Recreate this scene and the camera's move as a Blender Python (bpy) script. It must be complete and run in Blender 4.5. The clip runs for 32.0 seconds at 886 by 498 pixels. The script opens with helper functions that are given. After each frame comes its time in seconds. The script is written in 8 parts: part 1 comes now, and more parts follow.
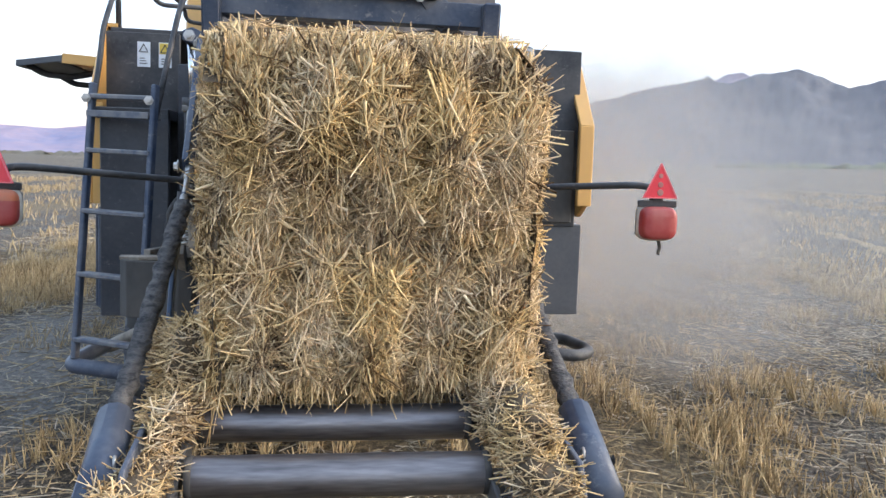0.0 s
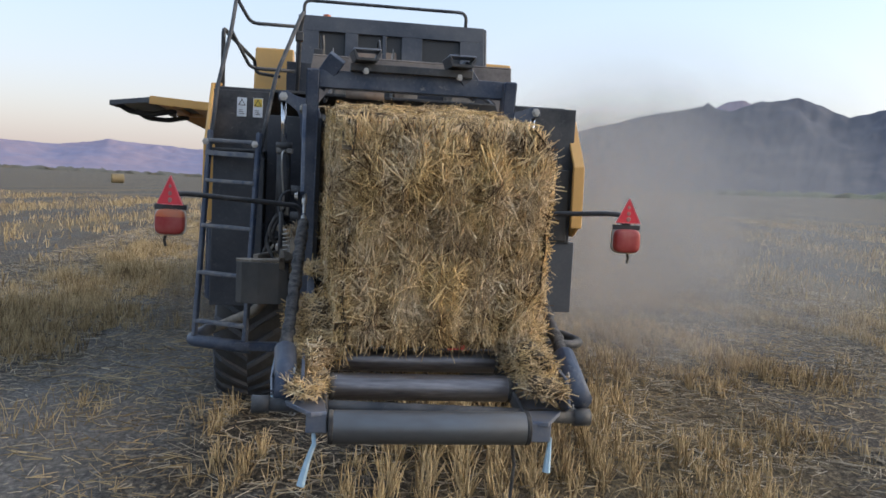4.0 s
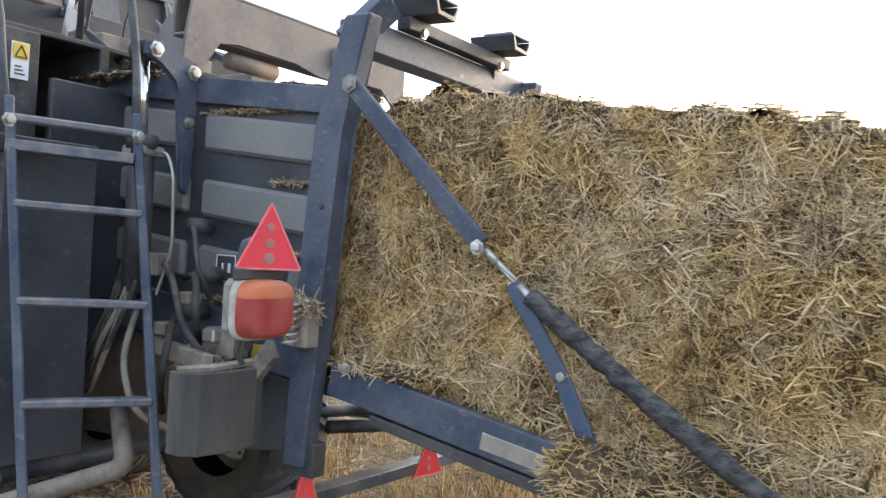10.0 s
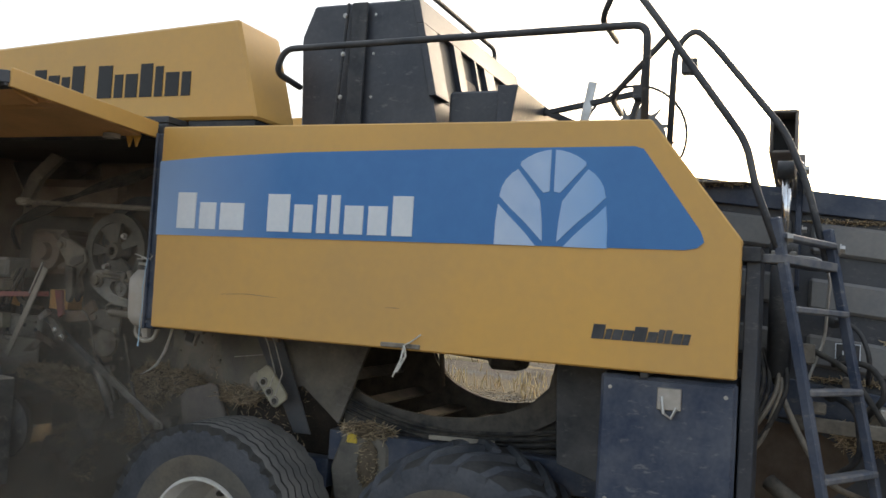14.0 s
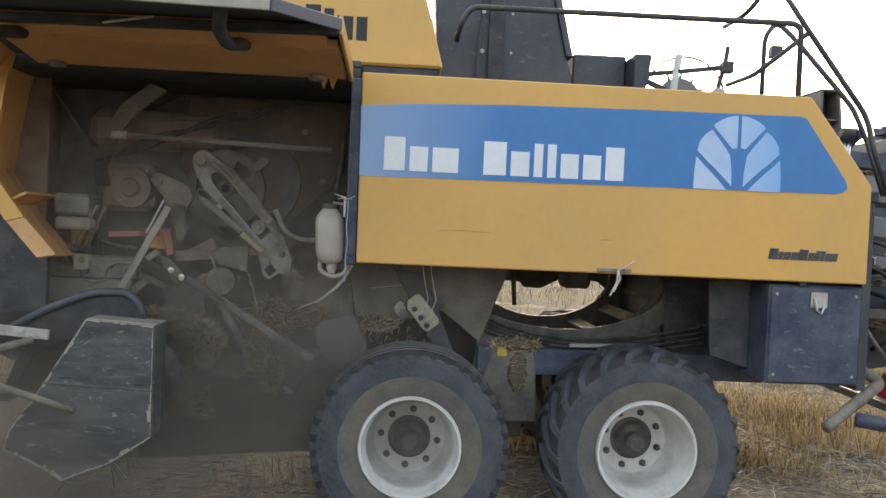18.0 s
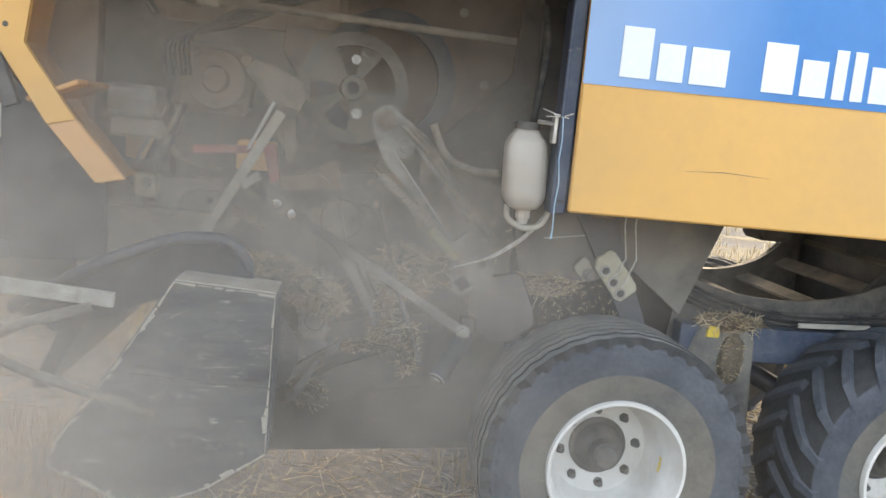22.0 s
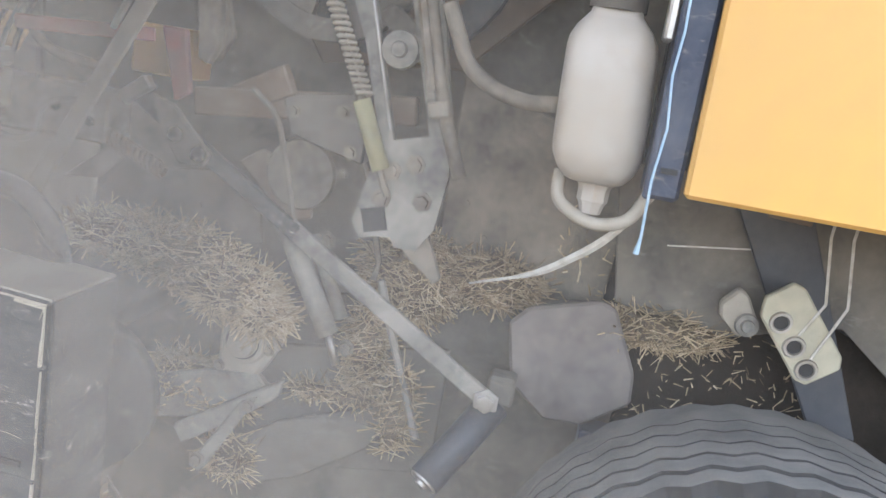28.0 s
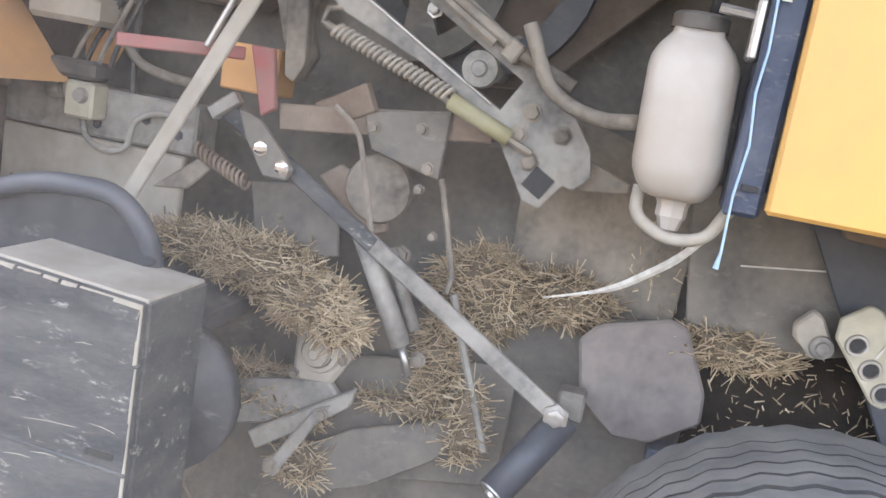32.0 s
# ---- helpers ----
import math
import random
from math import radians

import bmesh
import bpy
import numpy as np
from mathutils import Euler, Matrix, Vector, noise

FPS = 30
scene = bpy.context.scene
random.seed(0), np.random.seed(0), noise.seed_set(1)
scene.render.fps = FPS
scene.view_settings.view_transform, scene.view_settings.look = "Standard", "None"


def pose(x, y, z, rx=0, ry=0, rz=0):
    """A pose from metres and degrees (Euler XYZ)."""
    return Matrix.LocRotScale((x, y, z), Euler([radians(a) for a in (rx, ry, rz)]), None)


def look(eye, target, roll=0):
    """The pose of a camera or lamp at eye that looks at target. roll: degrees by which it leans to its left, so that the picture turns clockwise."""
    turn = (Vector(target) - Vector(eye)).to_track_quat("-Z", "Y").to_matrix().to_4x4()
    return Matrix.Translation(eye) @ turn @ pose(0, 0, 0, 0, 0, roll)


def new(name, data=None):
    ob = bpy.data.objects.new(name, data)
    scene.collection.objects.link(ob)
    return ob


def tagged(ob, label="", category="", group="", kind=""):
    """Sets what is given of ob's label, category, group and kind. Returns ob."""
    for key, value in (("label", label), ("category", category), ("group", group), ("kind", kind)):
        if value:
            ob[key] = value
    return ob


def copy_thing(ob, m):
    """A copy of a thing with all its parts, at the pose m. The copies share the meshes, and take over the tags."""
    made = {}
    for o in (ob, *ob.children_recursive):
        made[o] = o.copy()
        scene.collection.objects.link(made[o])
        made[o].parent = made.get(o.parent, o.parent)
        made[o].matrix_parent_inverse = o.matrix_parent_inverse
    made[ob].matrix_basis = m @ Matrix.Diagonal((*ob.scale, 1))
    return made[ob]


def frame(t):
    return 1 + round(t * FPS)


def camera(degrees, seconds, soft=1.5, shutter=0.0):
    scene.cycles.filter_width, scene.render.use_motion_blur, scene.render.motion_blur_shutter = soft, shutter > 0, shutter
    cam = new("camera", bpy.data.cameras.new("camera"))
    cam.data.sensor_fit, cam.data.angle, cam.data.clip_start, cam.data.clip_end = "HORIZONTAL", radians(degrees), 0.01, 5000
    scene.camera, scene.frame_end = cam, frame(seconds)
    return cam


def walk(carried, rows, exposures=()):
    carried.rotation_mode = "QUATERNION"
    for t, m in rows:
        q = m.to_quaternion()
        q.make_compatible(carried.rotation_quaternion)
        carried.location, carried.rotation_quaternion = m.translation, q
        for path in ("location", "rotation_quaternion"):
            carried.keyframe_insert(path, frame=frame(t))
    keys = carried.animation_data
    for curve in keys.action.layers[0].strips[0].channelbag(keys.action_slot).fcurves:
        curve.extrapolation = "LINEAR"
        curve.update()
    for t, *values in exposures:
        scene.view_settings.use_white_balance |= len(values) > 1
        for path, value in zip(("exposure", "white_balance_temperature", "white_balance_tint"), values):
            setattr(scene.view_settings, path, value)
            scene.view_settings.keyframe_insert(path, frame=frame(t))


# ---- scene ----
cam = camera(54.1, 32.0, shutter=0.2)

PATH = [
    (0, (0.036, -4.175, 1.536), (0.281, -2.602, 1.383), 1.9),
    (0.5, (0.177, -4.272, 1.550), (0.338, -2.688, 1.394), 2.2),
    (1, (0.171, -4.302, 1.550), (0.309, -2.714, 1.411), 2.5),
    (1.5, (0.121, -4.352, 1.562), (0.261, -2.762, 1.451), 1.9),
    (2, (0.023, -4.512, 1.603), (0.192, -2.923, 1.513), 2.1),
    (2.5, (-0.043, -4.941, 1.606), (0.142, -3.354, 1.527), 1.9),
    (3, (-0.068, -5.305, 1.609), (0.118, -3.718, 1.532), 1.3),
    (3.5, (-0.176, -5.437, 1.612), (0.028, -3.851, 1.542), 2.5),
    (4, (-0.320, -5.422, 1.579), (-0.074, -3.845, 1.466), 2.9),
    (4.5, (-0.586, -5.383, 1.514), (-0.256, -3.838, 1.264), 3.1),
    (6.5, (-1.094, -4.471, 1.367), (-0.364, -3.078, 1.074), 5.7),
    (7, (-1.301, -4.194, 1.450), (-0.461, -2.851, 1.224), 5.2),
    (7.5, (-1.497, -3.983, 1.469), (-0.548, -2.702, 1.332), 5.0),
    (8, (-1.762, -3.749, 1.471), (-0.730, -2.528, 1.398), 4.5),
    (8.5, (-1.976, -3.372, 1.485), (-0.870, -2.218, 1.424), 3.9),
    (9, (-2.170, -3.086, 1.487), (-0.991, -2.003, 1.460), 4.0),
    (9.5, (-2.235, -2.781, 1.501), (-0.963, -1.810, 1.488), 3.8),
    (10, (-2.278, -2.430, 1.501), (-0.932, -1.564, 1.497), 3.3),
    (10.5, (-2.219, -2.127, 1.494), (-0.844, -1.309, 1.487), 3.5),
    (11, (-2.250, -1.796, 1.490), (-0.886, -0.958, 1.492), 3.3),
    (11.5, (-2.350, -1.442, 1.529), (-0.993, -0.594, 1.540), 3.0),
    (12, (-2.599, -1.181, 1.514), (-1.234, -0.347, 1.567), 3.1),
    (12.5, (-2.953, -0.994, 1.494), (-1.562, -0.207, 1.580), 2.9),
    (13, (-3.305, -0.716, 1.511), (-1.885, 0.018, 1.594), 2.9),
    (13.5, (-3.672, -0.475, 1.549), (-2.226, 0.207, 1.624), 3.3),
    (14, (-3.939, -0.182, 1.554), (-2.462, 0.430, 1.625), 3.5),
    (14.5, (-4.211, 0.073, 1.545), (-2.713, 0.629, 1.618), 3.3),
    (15, (-4.393, 0.438, 1.482), (-2.874, 0.933, 1.565), 3.0),
    (15.5, (-4.576, 0.707, 1.487), (-3.036, 1.135, 1.537), 2.3),
    (17.5, (-4.869, 2.060, 1.552), (-3.270, 2.032, 1.504), 2.0),
    (18, (-4.914, 2.198, 1.480), (-3.317, 2.114, 1.444), 2.6),
    (18.5, (-4.895, 2.373, 1.496), (-3.301, 2.247, 1.445), 2.9),
    (19, (-4.977, 2.563, 1.506), (-3.384, 2.428, 1.438), 3.1),
    (19.5, (-4.968, 2.774, 1.515), (-3.375, 2.653, 1.430), 3.4),
    (20, (-5.036, 3.027, 1.528), (-3.445, 2.902, 1.420), 3.3),
    (20.5, (-4.858, 3.054, 1.538), (-3.269, 2.949, 1.388), 3.6),
    (21, (-4.510, 3.128, 1.510), (-2.926, 3.006, 1.325), 4.4),
    (21.5, (-4.090, 3.138, 1.488), (-2.511, 2.984, 1.279), 5.2),
    (22, (-3.594, 3.058, 1.536), (-2.020, 2.879, 1.313), 5.7),
    (22.5, (-3.191, 3.037, 1.553), (-1.614, 2.871, 1.338), 5.1),
    (23, (-2.719, 2.974, 1.534), (-1.139, 2.860, 1.311), 5.5),
    (23.5, (-2.454, 2.877, 1.580), (-0.882, 2.875, 1.290), 4.3),
    (24.5, (-2.114, 2.913, 1.517), (-0.536, 2.927, 1.248), 4.9),
    (26.5, (-1.904, 2.623, 1.398), (-0.350, 2.886, 1.117), 6.9),
    (27, (-2.021, 2.698, 1.418), (-0.460, 2.717, 1.066), 8.6),
    (27.5, (-2.137, 2.627, 1.434), (-0.574, 2.727, 1.102), 8.3),
    (28, (-2.188, 2.537, 1.430), (-0.634, 2.742, 1.107), 9.7),
    (28.5, (-2.210, 2.434, 1.441), (-0.668, 2.714, 1.118), 10.0),
    (29, (-2.262, 2.410, 1.429), (-0.725, 2.722, 1.112), 10.2),
    (29.5, (-2.327, 2.439, 1.447), (-0.794, 2.770, 1.135), 10.2),
    (30, (-2.293, 2.442, 1.443), (-0.762, 2.795, 1.141), 10.3),
    (30.5, (-2.287, 2.478, 1.438), (-0.754, 2.822, 1.136), 10.2),
    (31, (-2.306, 2.520, 1.430), (-0.769, 2.849, 1.132), 10.0),
    (31.5, (-2.247, 2.542, 1.430), (-0.709, 2.866, 1.134), 10.1),
    (32, (-2.234, 2.567, 1.408), (-0.692, 2.876, 1.115), 10.2),
]
EXPOSURE = [(0, 1.67, 5960, 11), (1.5, 1.67, 5960, 11), (3, 1.05, 6080, 11), (4.5, 0.85, 6100, 11), (6.5, 1.93, 5960, 13), (7.2, 1.93, 5960, 13), (8, 1.4, 6150, 13), (9, 2.08, 6280, 13), (10, 2.0, 6550, 12), (11, 2.3, 6850, 11), (12, 2.25, 6950, 10), (12.5, 1.9, 7000, 10), (13, 1.5, 7050, 10), (14, 1.14, 7250, 11), (15, 1.12, 7180, 11), (17.5, 1.65, 7150, 11), (20, 2.15, 7120, 11), (22, 2.65, 7050, 12), (24, 2.9, 7000, 13), (27, 3.08, 7050, 14), (28, 3.05, 6950, 16), (30, 3.25, 7000, 20), (32, 3.25, 7000, 20)]
SPEED = 0.75  # metres a second at which the baler drives along y; PATH is told beside the baler


def travelled(t):
    """How far the baler has gone."""
    return Matrix.Translation((0, SPEED * t, 0))


def glide(rows, step=0.1):
    """The rows of a path at even steps, on a smooth curve through all of them."""
    ts = np.array([r[0] for r in rows], float)
    vs = np.array([[*r[1], *r[2], r[3]] for r in rows], float)
    slope = np.gradient(vs, ts, axis=0)
    out = []
    for t in np.round(np.arange(0, ts[-1] + step / 2, step), 3):
        k = min(int(np.searchsorted(ts, t, side="right")) - 1, len(ts) - 2)
        h = ts[k + 1] - ts[k]
        u = (t - ts[k]) / h
        v = (2 * u ** 3 - 3 * u ** 2 + 1) * vs[k] + (u ** 3 - 2 * u ** 2 + u) * h * slope[k] + (3 * u ** 2 - 2 * u ** 3) * vs[k + 1] + (u ** 3 - u ** 2) * h * slope[k + 1]
        out.append((float(t), travelled(t) @ look(v[:3], v[3:6], v[6])))
    return out


walk(cam, glide(PATH), EXPOSURE)

# ---- light ----
world = bpy.data.worlds.new("dusk_sky")
scene.world = world
world.use_nodes = True
wn = world.node_tree
wn.nodes.clear()
sky = wn.nodes.new("ShaderNodeTexSky")
sky.sky_type = "NISHITA"
sky.sun_disc = False
sky.sun_elevation = radians(17)
sky.sun_rotation = radians(98)
sky.air_density, sky.dust_density, sky.ozone_density = 1.0, 3.0, 1.5
bg = wn.nodes.new("ShaderNodeBackground")
bg.inputs["Strength"].default_value = 0.09
veil = wn.nodes.new("ShaderNodeBackground")  # thin high cloud all over the sky, warm at the horizon
veil.inputs["Strength"].default_value = 0.30
wco, wsp, wrp = wn.nodes.new("ShaderNodeTexCoord"), wn.nodes.new("ShaderNodeSeparateXYZ"), wn.nodes.new("ShaderNodeValToRGB")
wn.links.new(wco.outputs["Generated"], wsp.inputs[0])
wn.links.new(wsp.outputs[2], wrp.inputs[0])
wrp.color_ramp.elements[0].position, wrp.color_ramp.elements[0].color = 0.02, (1.0, 0.80, 0.74, 1)
wrp.color_ramp.elements[1].position, wrp.color_ramp.elements[1].color = 0.24, (0.76, 0.87, 1.0, 1)
wn.links.new(wrp.outputs[0], veil.inputs[0])
both = wn.nodes.new("ShaderNodeAddShader")
wout = wn.nodes.new("ShaderNodeOutputWorld")
wn.links.new(sky.outputs[0], bg.inputs[0])
wn.links.new(bg.outputs[0], both.inputs[0])
wn.links.new(veil.outputs[0], both.inputs[1])
wn.links.new(both.outputs[0], wout.inputs[0])

sun = new("sun", bpy.data.lights.new("sun", "SUN"))
sun.data.energy, sun.data.angle, sun.data.color = 0.45, radians(25), (1.0, 0.88, 0.74)
sun.matrix_world = look((60 * math.sin(radians(98)), 60 * math.cos(radians(98)), 20), (0, 0, 0))


# ---- materials ----
def mat(name, c1, c2=None, rough=0.6, metal=0.0, scale=6.0, fine=60.0, bump=0.15, dust=0.0, dustc=(0.30, 0.26, 0.21), island=0.0, coat=0.0, stretch=(1, 1, 1), c3=None, scratch=0.0, spec=0.5, tone=None):
    """Paint, metal or earth: two colours mixed at two scales, with dust that settles on what faces up."""
    m = bpy.data.materials.new(name)
    m.use_nodes = True
    n, l = m.node_tree.nodes, m.node_tree.links
    b = n["Principled BSDF"]
    c2 = c2 or tuple(v * 0.7 for v in c1)
    co = n.new("ShaderNodeTexCoord")
    mp = n.new("ShaderNodeMapping")
    mp.inputs["Scale"].default_value = stretch
    l.new(co.outputs["Object"], mp.inputs[0])
    n1, n2 = n.new("ShaderNodeTexNoise"), n.new("ShaderNodeTexNoise")
    n1.inputs["Scale"].default_value, n1.inputs["Detail"].default_value = scale, 5
    n2.inputs["Scale"].default_value, n2.inputs["Detail"].default_value = fine, 3
    l.new(mp.outputs[0], n1.inputs[0]), l.new(mp.outputs[0], n2.inputs[0])
    mx = n.new("ShaderNodeMath")
    mx.operation = "MULTIPLY_ADD"
    l.new(n2.outputs[0], mx.inputs[0])
    mx.inputs[1].default_value = 0.5
    l.new(n1.outputs[0], mx.inputs[2])
    last = mx
    if island:
        ge = n.new("ShaderNodeNewGeometry")
        m2 = n.new("ShaderNodeMath")
        m2.operation = "MULTIPLY_ADD"
        l.new(ge.outputs["Random Per Island"], m2.inputs[0])
        m2.inputs[1].default_value = island
        l.new(mx.outputs[0], m2.inputs[2])
        last = m2
    rp = n.new("ShaderNodeValToRGB")
    if island:
        m5 = n.new("ShaderNodeMath")
        m5.operation = "SUBTRACT"
        l.new(last.outputs[0], m5.inputs[0])
        m5.inputs[1].default_value = 0.6
        last = m5
    rp.color_ramp.elements[0].position, rp.color_ramp.elements[1].position = (0.1, 0.95) if island else (0.45, 1.0)
    rp.color_ramp.elements[0].color, rp.color_ramp.elements[1].color = (*c1, 1), (*c2, 1)
    if c3:
        rp.color_ramp.elements.new(0.55).color = (*c3, 1)
    l.new(last.outputs[0], rp.inputs[0])
    col = rp.outputs[0]
    if tone:
        n4, r4, mt = n.new("ShaderNodeTexNoise"), n.new("ShaderNodeValToRGB"), n.new("ShaderNodeMix")
        n4.inputs["Scale"].default_value, n4.inputs["Detail"].default_value = tone[0], 3
        l.new(co.outputs["Object"], n4.inputs[0])
        r4.color_ramp.elements[0].position, r4.color_ramp.elements[0].color = 0.36, (*tone[1], 1)
        r4.color_ramp.elements[1].position, r4.color_ramp.elements[1].color = 0.64, (*tone[2], 1)
        l.new(n4.outputs[0], r4.inputs[0])
        mt.data_type, mt.blend_type = "RGBA", "MULTIPLY"
        mt.inputs[0].default_value = 1.0
        l.new(col, mt.inputs[6]), l.new(r4.outputs[0], mt.inputs[7])
        col = mt.outputs[2]
    if scratch:
        ms = n.new("ShaderNodeMapping")
        ms.inputs["Scale"].default_value = (1, 0.5, 1.25)
        ms.inputs["Rotation"].default_value = (0.9, 0.3, 0.2)
        l.new(co.outputs["Object"], ms.inputs[0])
        n3 = n.new("ShaderNodeTexNoise")
        n3.inputs["Scale"].default_value, n3.inputs["Detail"].default_value, n3.inputs["Roughness"].default_value = 26, 9, 0.82
        l.new(ms.outputs[0], n3.inputs[0])
        r3 = n.new("ShaderNodeMapRange")
        r3.inputs[1].default_value, r3.inputs[2].default_value, r3.inputs[4].default_value = 0.57, 0.66, scratch
        l.new(n3.outputs[0], r3.inputs[0])
        sc = n.new("ShaderNodeMix")
        sc.data_type = "RGBA"
        l.new(r3.outputs[0], sc.inputs[0]), l.new(col, sc.inputs[6])
        sc.inputs[7].default_value = (0.42, 0.40, 0.36, 1)
        col = sc.outputs[2]
    if dust:
        ge = n.new("ShaderNodeNewGeometry")
        sp = n.new("ShaderNodeSeparateXYZ")
        l.new(ge.outputs["Normal"], sp.inputs[0])
        r1 = n.new("ShaderNodeMapRange")
        r1.inputs[1].default_value, r1.inputs[2].default_value, r1.inputs[3].default_value, r1.inputs[4].default_value = -0.4, 1.0, 0.25, 1.25
        l.new(sp.outputs[2], r1.inputs[0])
        r2 = n.new("ShaderNodeMapRange")
        r2.inputs[1].default_value, r2.inputs[2].default_value = 0.35, 0.75
        l.new(n1.outputs[0], r2.inputs[0])
        mm = n.new("ShaderNodeMath")
        mm.operation = "MULTIPLY"
        l.new(r1.outputs[0], mm.inputs[0]), l.new(r2.outputs[0], mm.inputs[1])
        m3 = n.new("ShaderNodeMath")
        m3.operation, m3.use_clamp = "MULTIPLY", True
        l.new(mm.outputs[0], m3.inputs[0])
        m3.inputs[1].default_value = dust
        mc = n.new("ShaderNodeMix")
        mc.data_type = "RGBA"
        l.new(m3.outputs[0], mc.inputs[0]), l.new(col, mc.inputs[6])
        mc.inputs[7].default_value = (*dustc, 1)
        col = mc.outputs[2]
    l.new(col, b.inputs["Base Color"])
    rr = n.new("ShaderNodeMapRange")
    rr.inputs[3].default_value, rr.inputs[4].default_value = max(0.05, rough - 0.12), min(1.0, rough + 0.15)
    l.new(n1.outputs[0], rr.inputs[0])
    l.new(rr.outputs[0], b.inputs["Roughness"])
    b.inputs["Metallic"].default_value = metal
    b.inputs["Coat Weight"].default_value = coat
    b.inputs["Specular IOR Level"].default_value = spec
    if bump:
        bp = n.new("ShaderNodeBump")
        bp.inputs["Strength"].default_value, bp.inputs["Distance"].default_value = bump, 0.01
        l.new(mx.outputs[0], bp.inputs["Height"])
        l.new(bp.outputs[0], b.inputs["Normal"])
    return m


M_yellow = mat("yellow_paint", (0.72, 0.395, 0.095), (0.62, 0.345, 0.10), 0.42, scale=1.5, fine=25, bump=0.02, dust=0.35, dustc=(0.5, 0.36, 0.18))
# shield yellow in a second tone, lifted for bounce light missing inside
M_inner_lifted = mat("inner_paint_lifted", (0.80, 0.43, 0.165), (0.62, 0.33, 0.13), 0.5, scale=4, bump=0.06, dust=0.6, dustc=(0.42, 0.33, 0.24))
M_blue = mat("blue_decal", (0.022, 0.155, 0.42), (0.035, 0.20, 0.48), 0.4, scale=0.8, fine=20, bump=0.01, dust=0.12, dustc=(0.3, 0.36, 0.45))
M_white = mat("white_decal", (0.78, 0.80, 0.82), (0.66, 0.70, 0.74), 0.45, scale=3, bump=0.01)
M_leaf = mat("pale_blue_decal", (0.62, 0.72, 0.84), (0.36, 0.50, 0.72), 0.45, scale=3, fine=8, bump=0.01)
M_black = mat("black_paint", (0.026, 0.029, 0.035), (0.062, 0.064, 0.068), 0.5, scale=7, bump=0.08, dust=0.45, scratch=0.25, spec=0.3, dustc=(0.22, 0.20, 0.18))
M_navy = mat("navy_paint", (0.024, 0.038, 0.072), (0.075, 0.092, 0.130), 0.42, scale=7, bump=0.08, dust=0.42, scratch=0.35, spec=0.3, dustc=(0.24, 0.23, 0.22))
M_grey = mat("grey_sheet", (0.14, 0.145, 0.155), (0.22, 0.216, 0.21), 0.55, scale=4, bump=0.06, dust=0.5, dustc=(0.27, 0.24, 0.21))
M_dusty = mat("dust_caked_steel", (0.090, 0.078, 0.065), (0.29, 0.25, 0.20), 0.8, scale=9, bump=0.3, dust=0.9, dustc=(0.36, 0.31, 0.25))
M_beam = mat("brown_dusty_paint", (0.10, 0.088, 0.084), (0.21, 0.18, 0.165), 0.65, scale=5, fine=40, bump=0.08, dust=0.5, scratch=0.25)
M_soilrust = mat("rust_and_soil", (0.075, 0.05, 0.036), (0.13, 0.095, 0.07), 0.85, scale=8, fine=60, bump=0.3, dust=0.3)
M_rust = mat("rusty_steel", (0.156, 0.102, 0.072), (0.264, 0.204, 0.156), 0.7, scale=9, bump=0.2, dust=0.6)
M_steel = mat("worn_roller_steel", (0.075, 0.07, 0.075), (0.30, 0.28, 0.28), 0.38, metal=0.75, scale=6, fine=45, bump=0.06, stretch=(0.35, 3, 3))
M_rollgrey = mat("zinc_coated_roller", (0.15, 0.163, 0.178), (0.095, 0.10, 0.108), 0.42, metal=0.55, scale=5, fine=40, bump=0.04, dust=0.3, stretch=(0.4, 1, 1))
M_zinc = mat("zinc_plated_steel", (0.55, 0.54, 0.52), (0.38, 0.36, 0.33), 0.38, metal=0.8, scale=12, bump=0.05, dust=0.3)
M_chrome = mat("chrome", (0.8, 0.8, 0.8), (0.65, 0.65, 0.65), 0.15, metal=1.0, bump=0.0)
M_cover = mat("dark_navy_sheet", (0.022, 0.027, 0.040), (0.055, 0.06, 0.072), 0.45, scale=3, bump=0.05, dust=0.35, scratch=0.2, dustc=(0.22, 0.21, 0.20))
# tyre rubber darkened to paint the shade in tread recesses
M_groove_shade = mat("groove_shade_rubber", (0.028, 0.028, 0.029), (0.060, 0.058, 0.055), 0.9, scale=12)
M_rubber = mat("dusty_tyre_rubber", (0.034, 0.039, 0.050), (0.080, 0.085, 0.096), 0.8, scale=7, fine=70, bump=0.35, dust=0.3, dustc=(0.17, 0.17, 0.17))
M_mud = mat("dried_mud_on_rubber", (0.175, 0.162, 0.136), (0.105, 0.10, 0.09), 0.9, scale=9, fine=70, bump=0.3, tone=(3.0, (0.8, 0.82, 0.86), (1.08, 1.0, 0.92)))
# mound under loose chaff, darkened to paint the shade in its gaps
M_mound_shade = mat("dusty_packed_chaff_shade", (0.20, 0.155, 0.105), (0.09, 0.068, 0.046), 0.9, scale=16, fine=90, bump=0.9)
M_tread = mat("pale_dusty_tread", (0.13, 0.127, 0.122), (0.20, 0.192, 0.18), 0.8, scale=9, bump=0.2, dust=0.5, dustc=(0.30, 0.28, 0.255))
M_plate = mat("yellowed_white_paint", (0.52, 0.485, 0.36), (0.40, 0.37, 0.28), 0.6, scale=26, bump=0.1, dust=0.2)
M_rim = mat("white_rim_paint", (0.72, 0.71, 0.68), (0.55, 0.52, 0.47), 0.5, scale=8, bump=0.05, dust=0.3)
M_hose = mat("black_hose", (0.026, 0.027, 0.03), (0.06, 0.058, 0.056), 0.7, scale=20, bump=0.1, dust=0.35, spec=0.15)
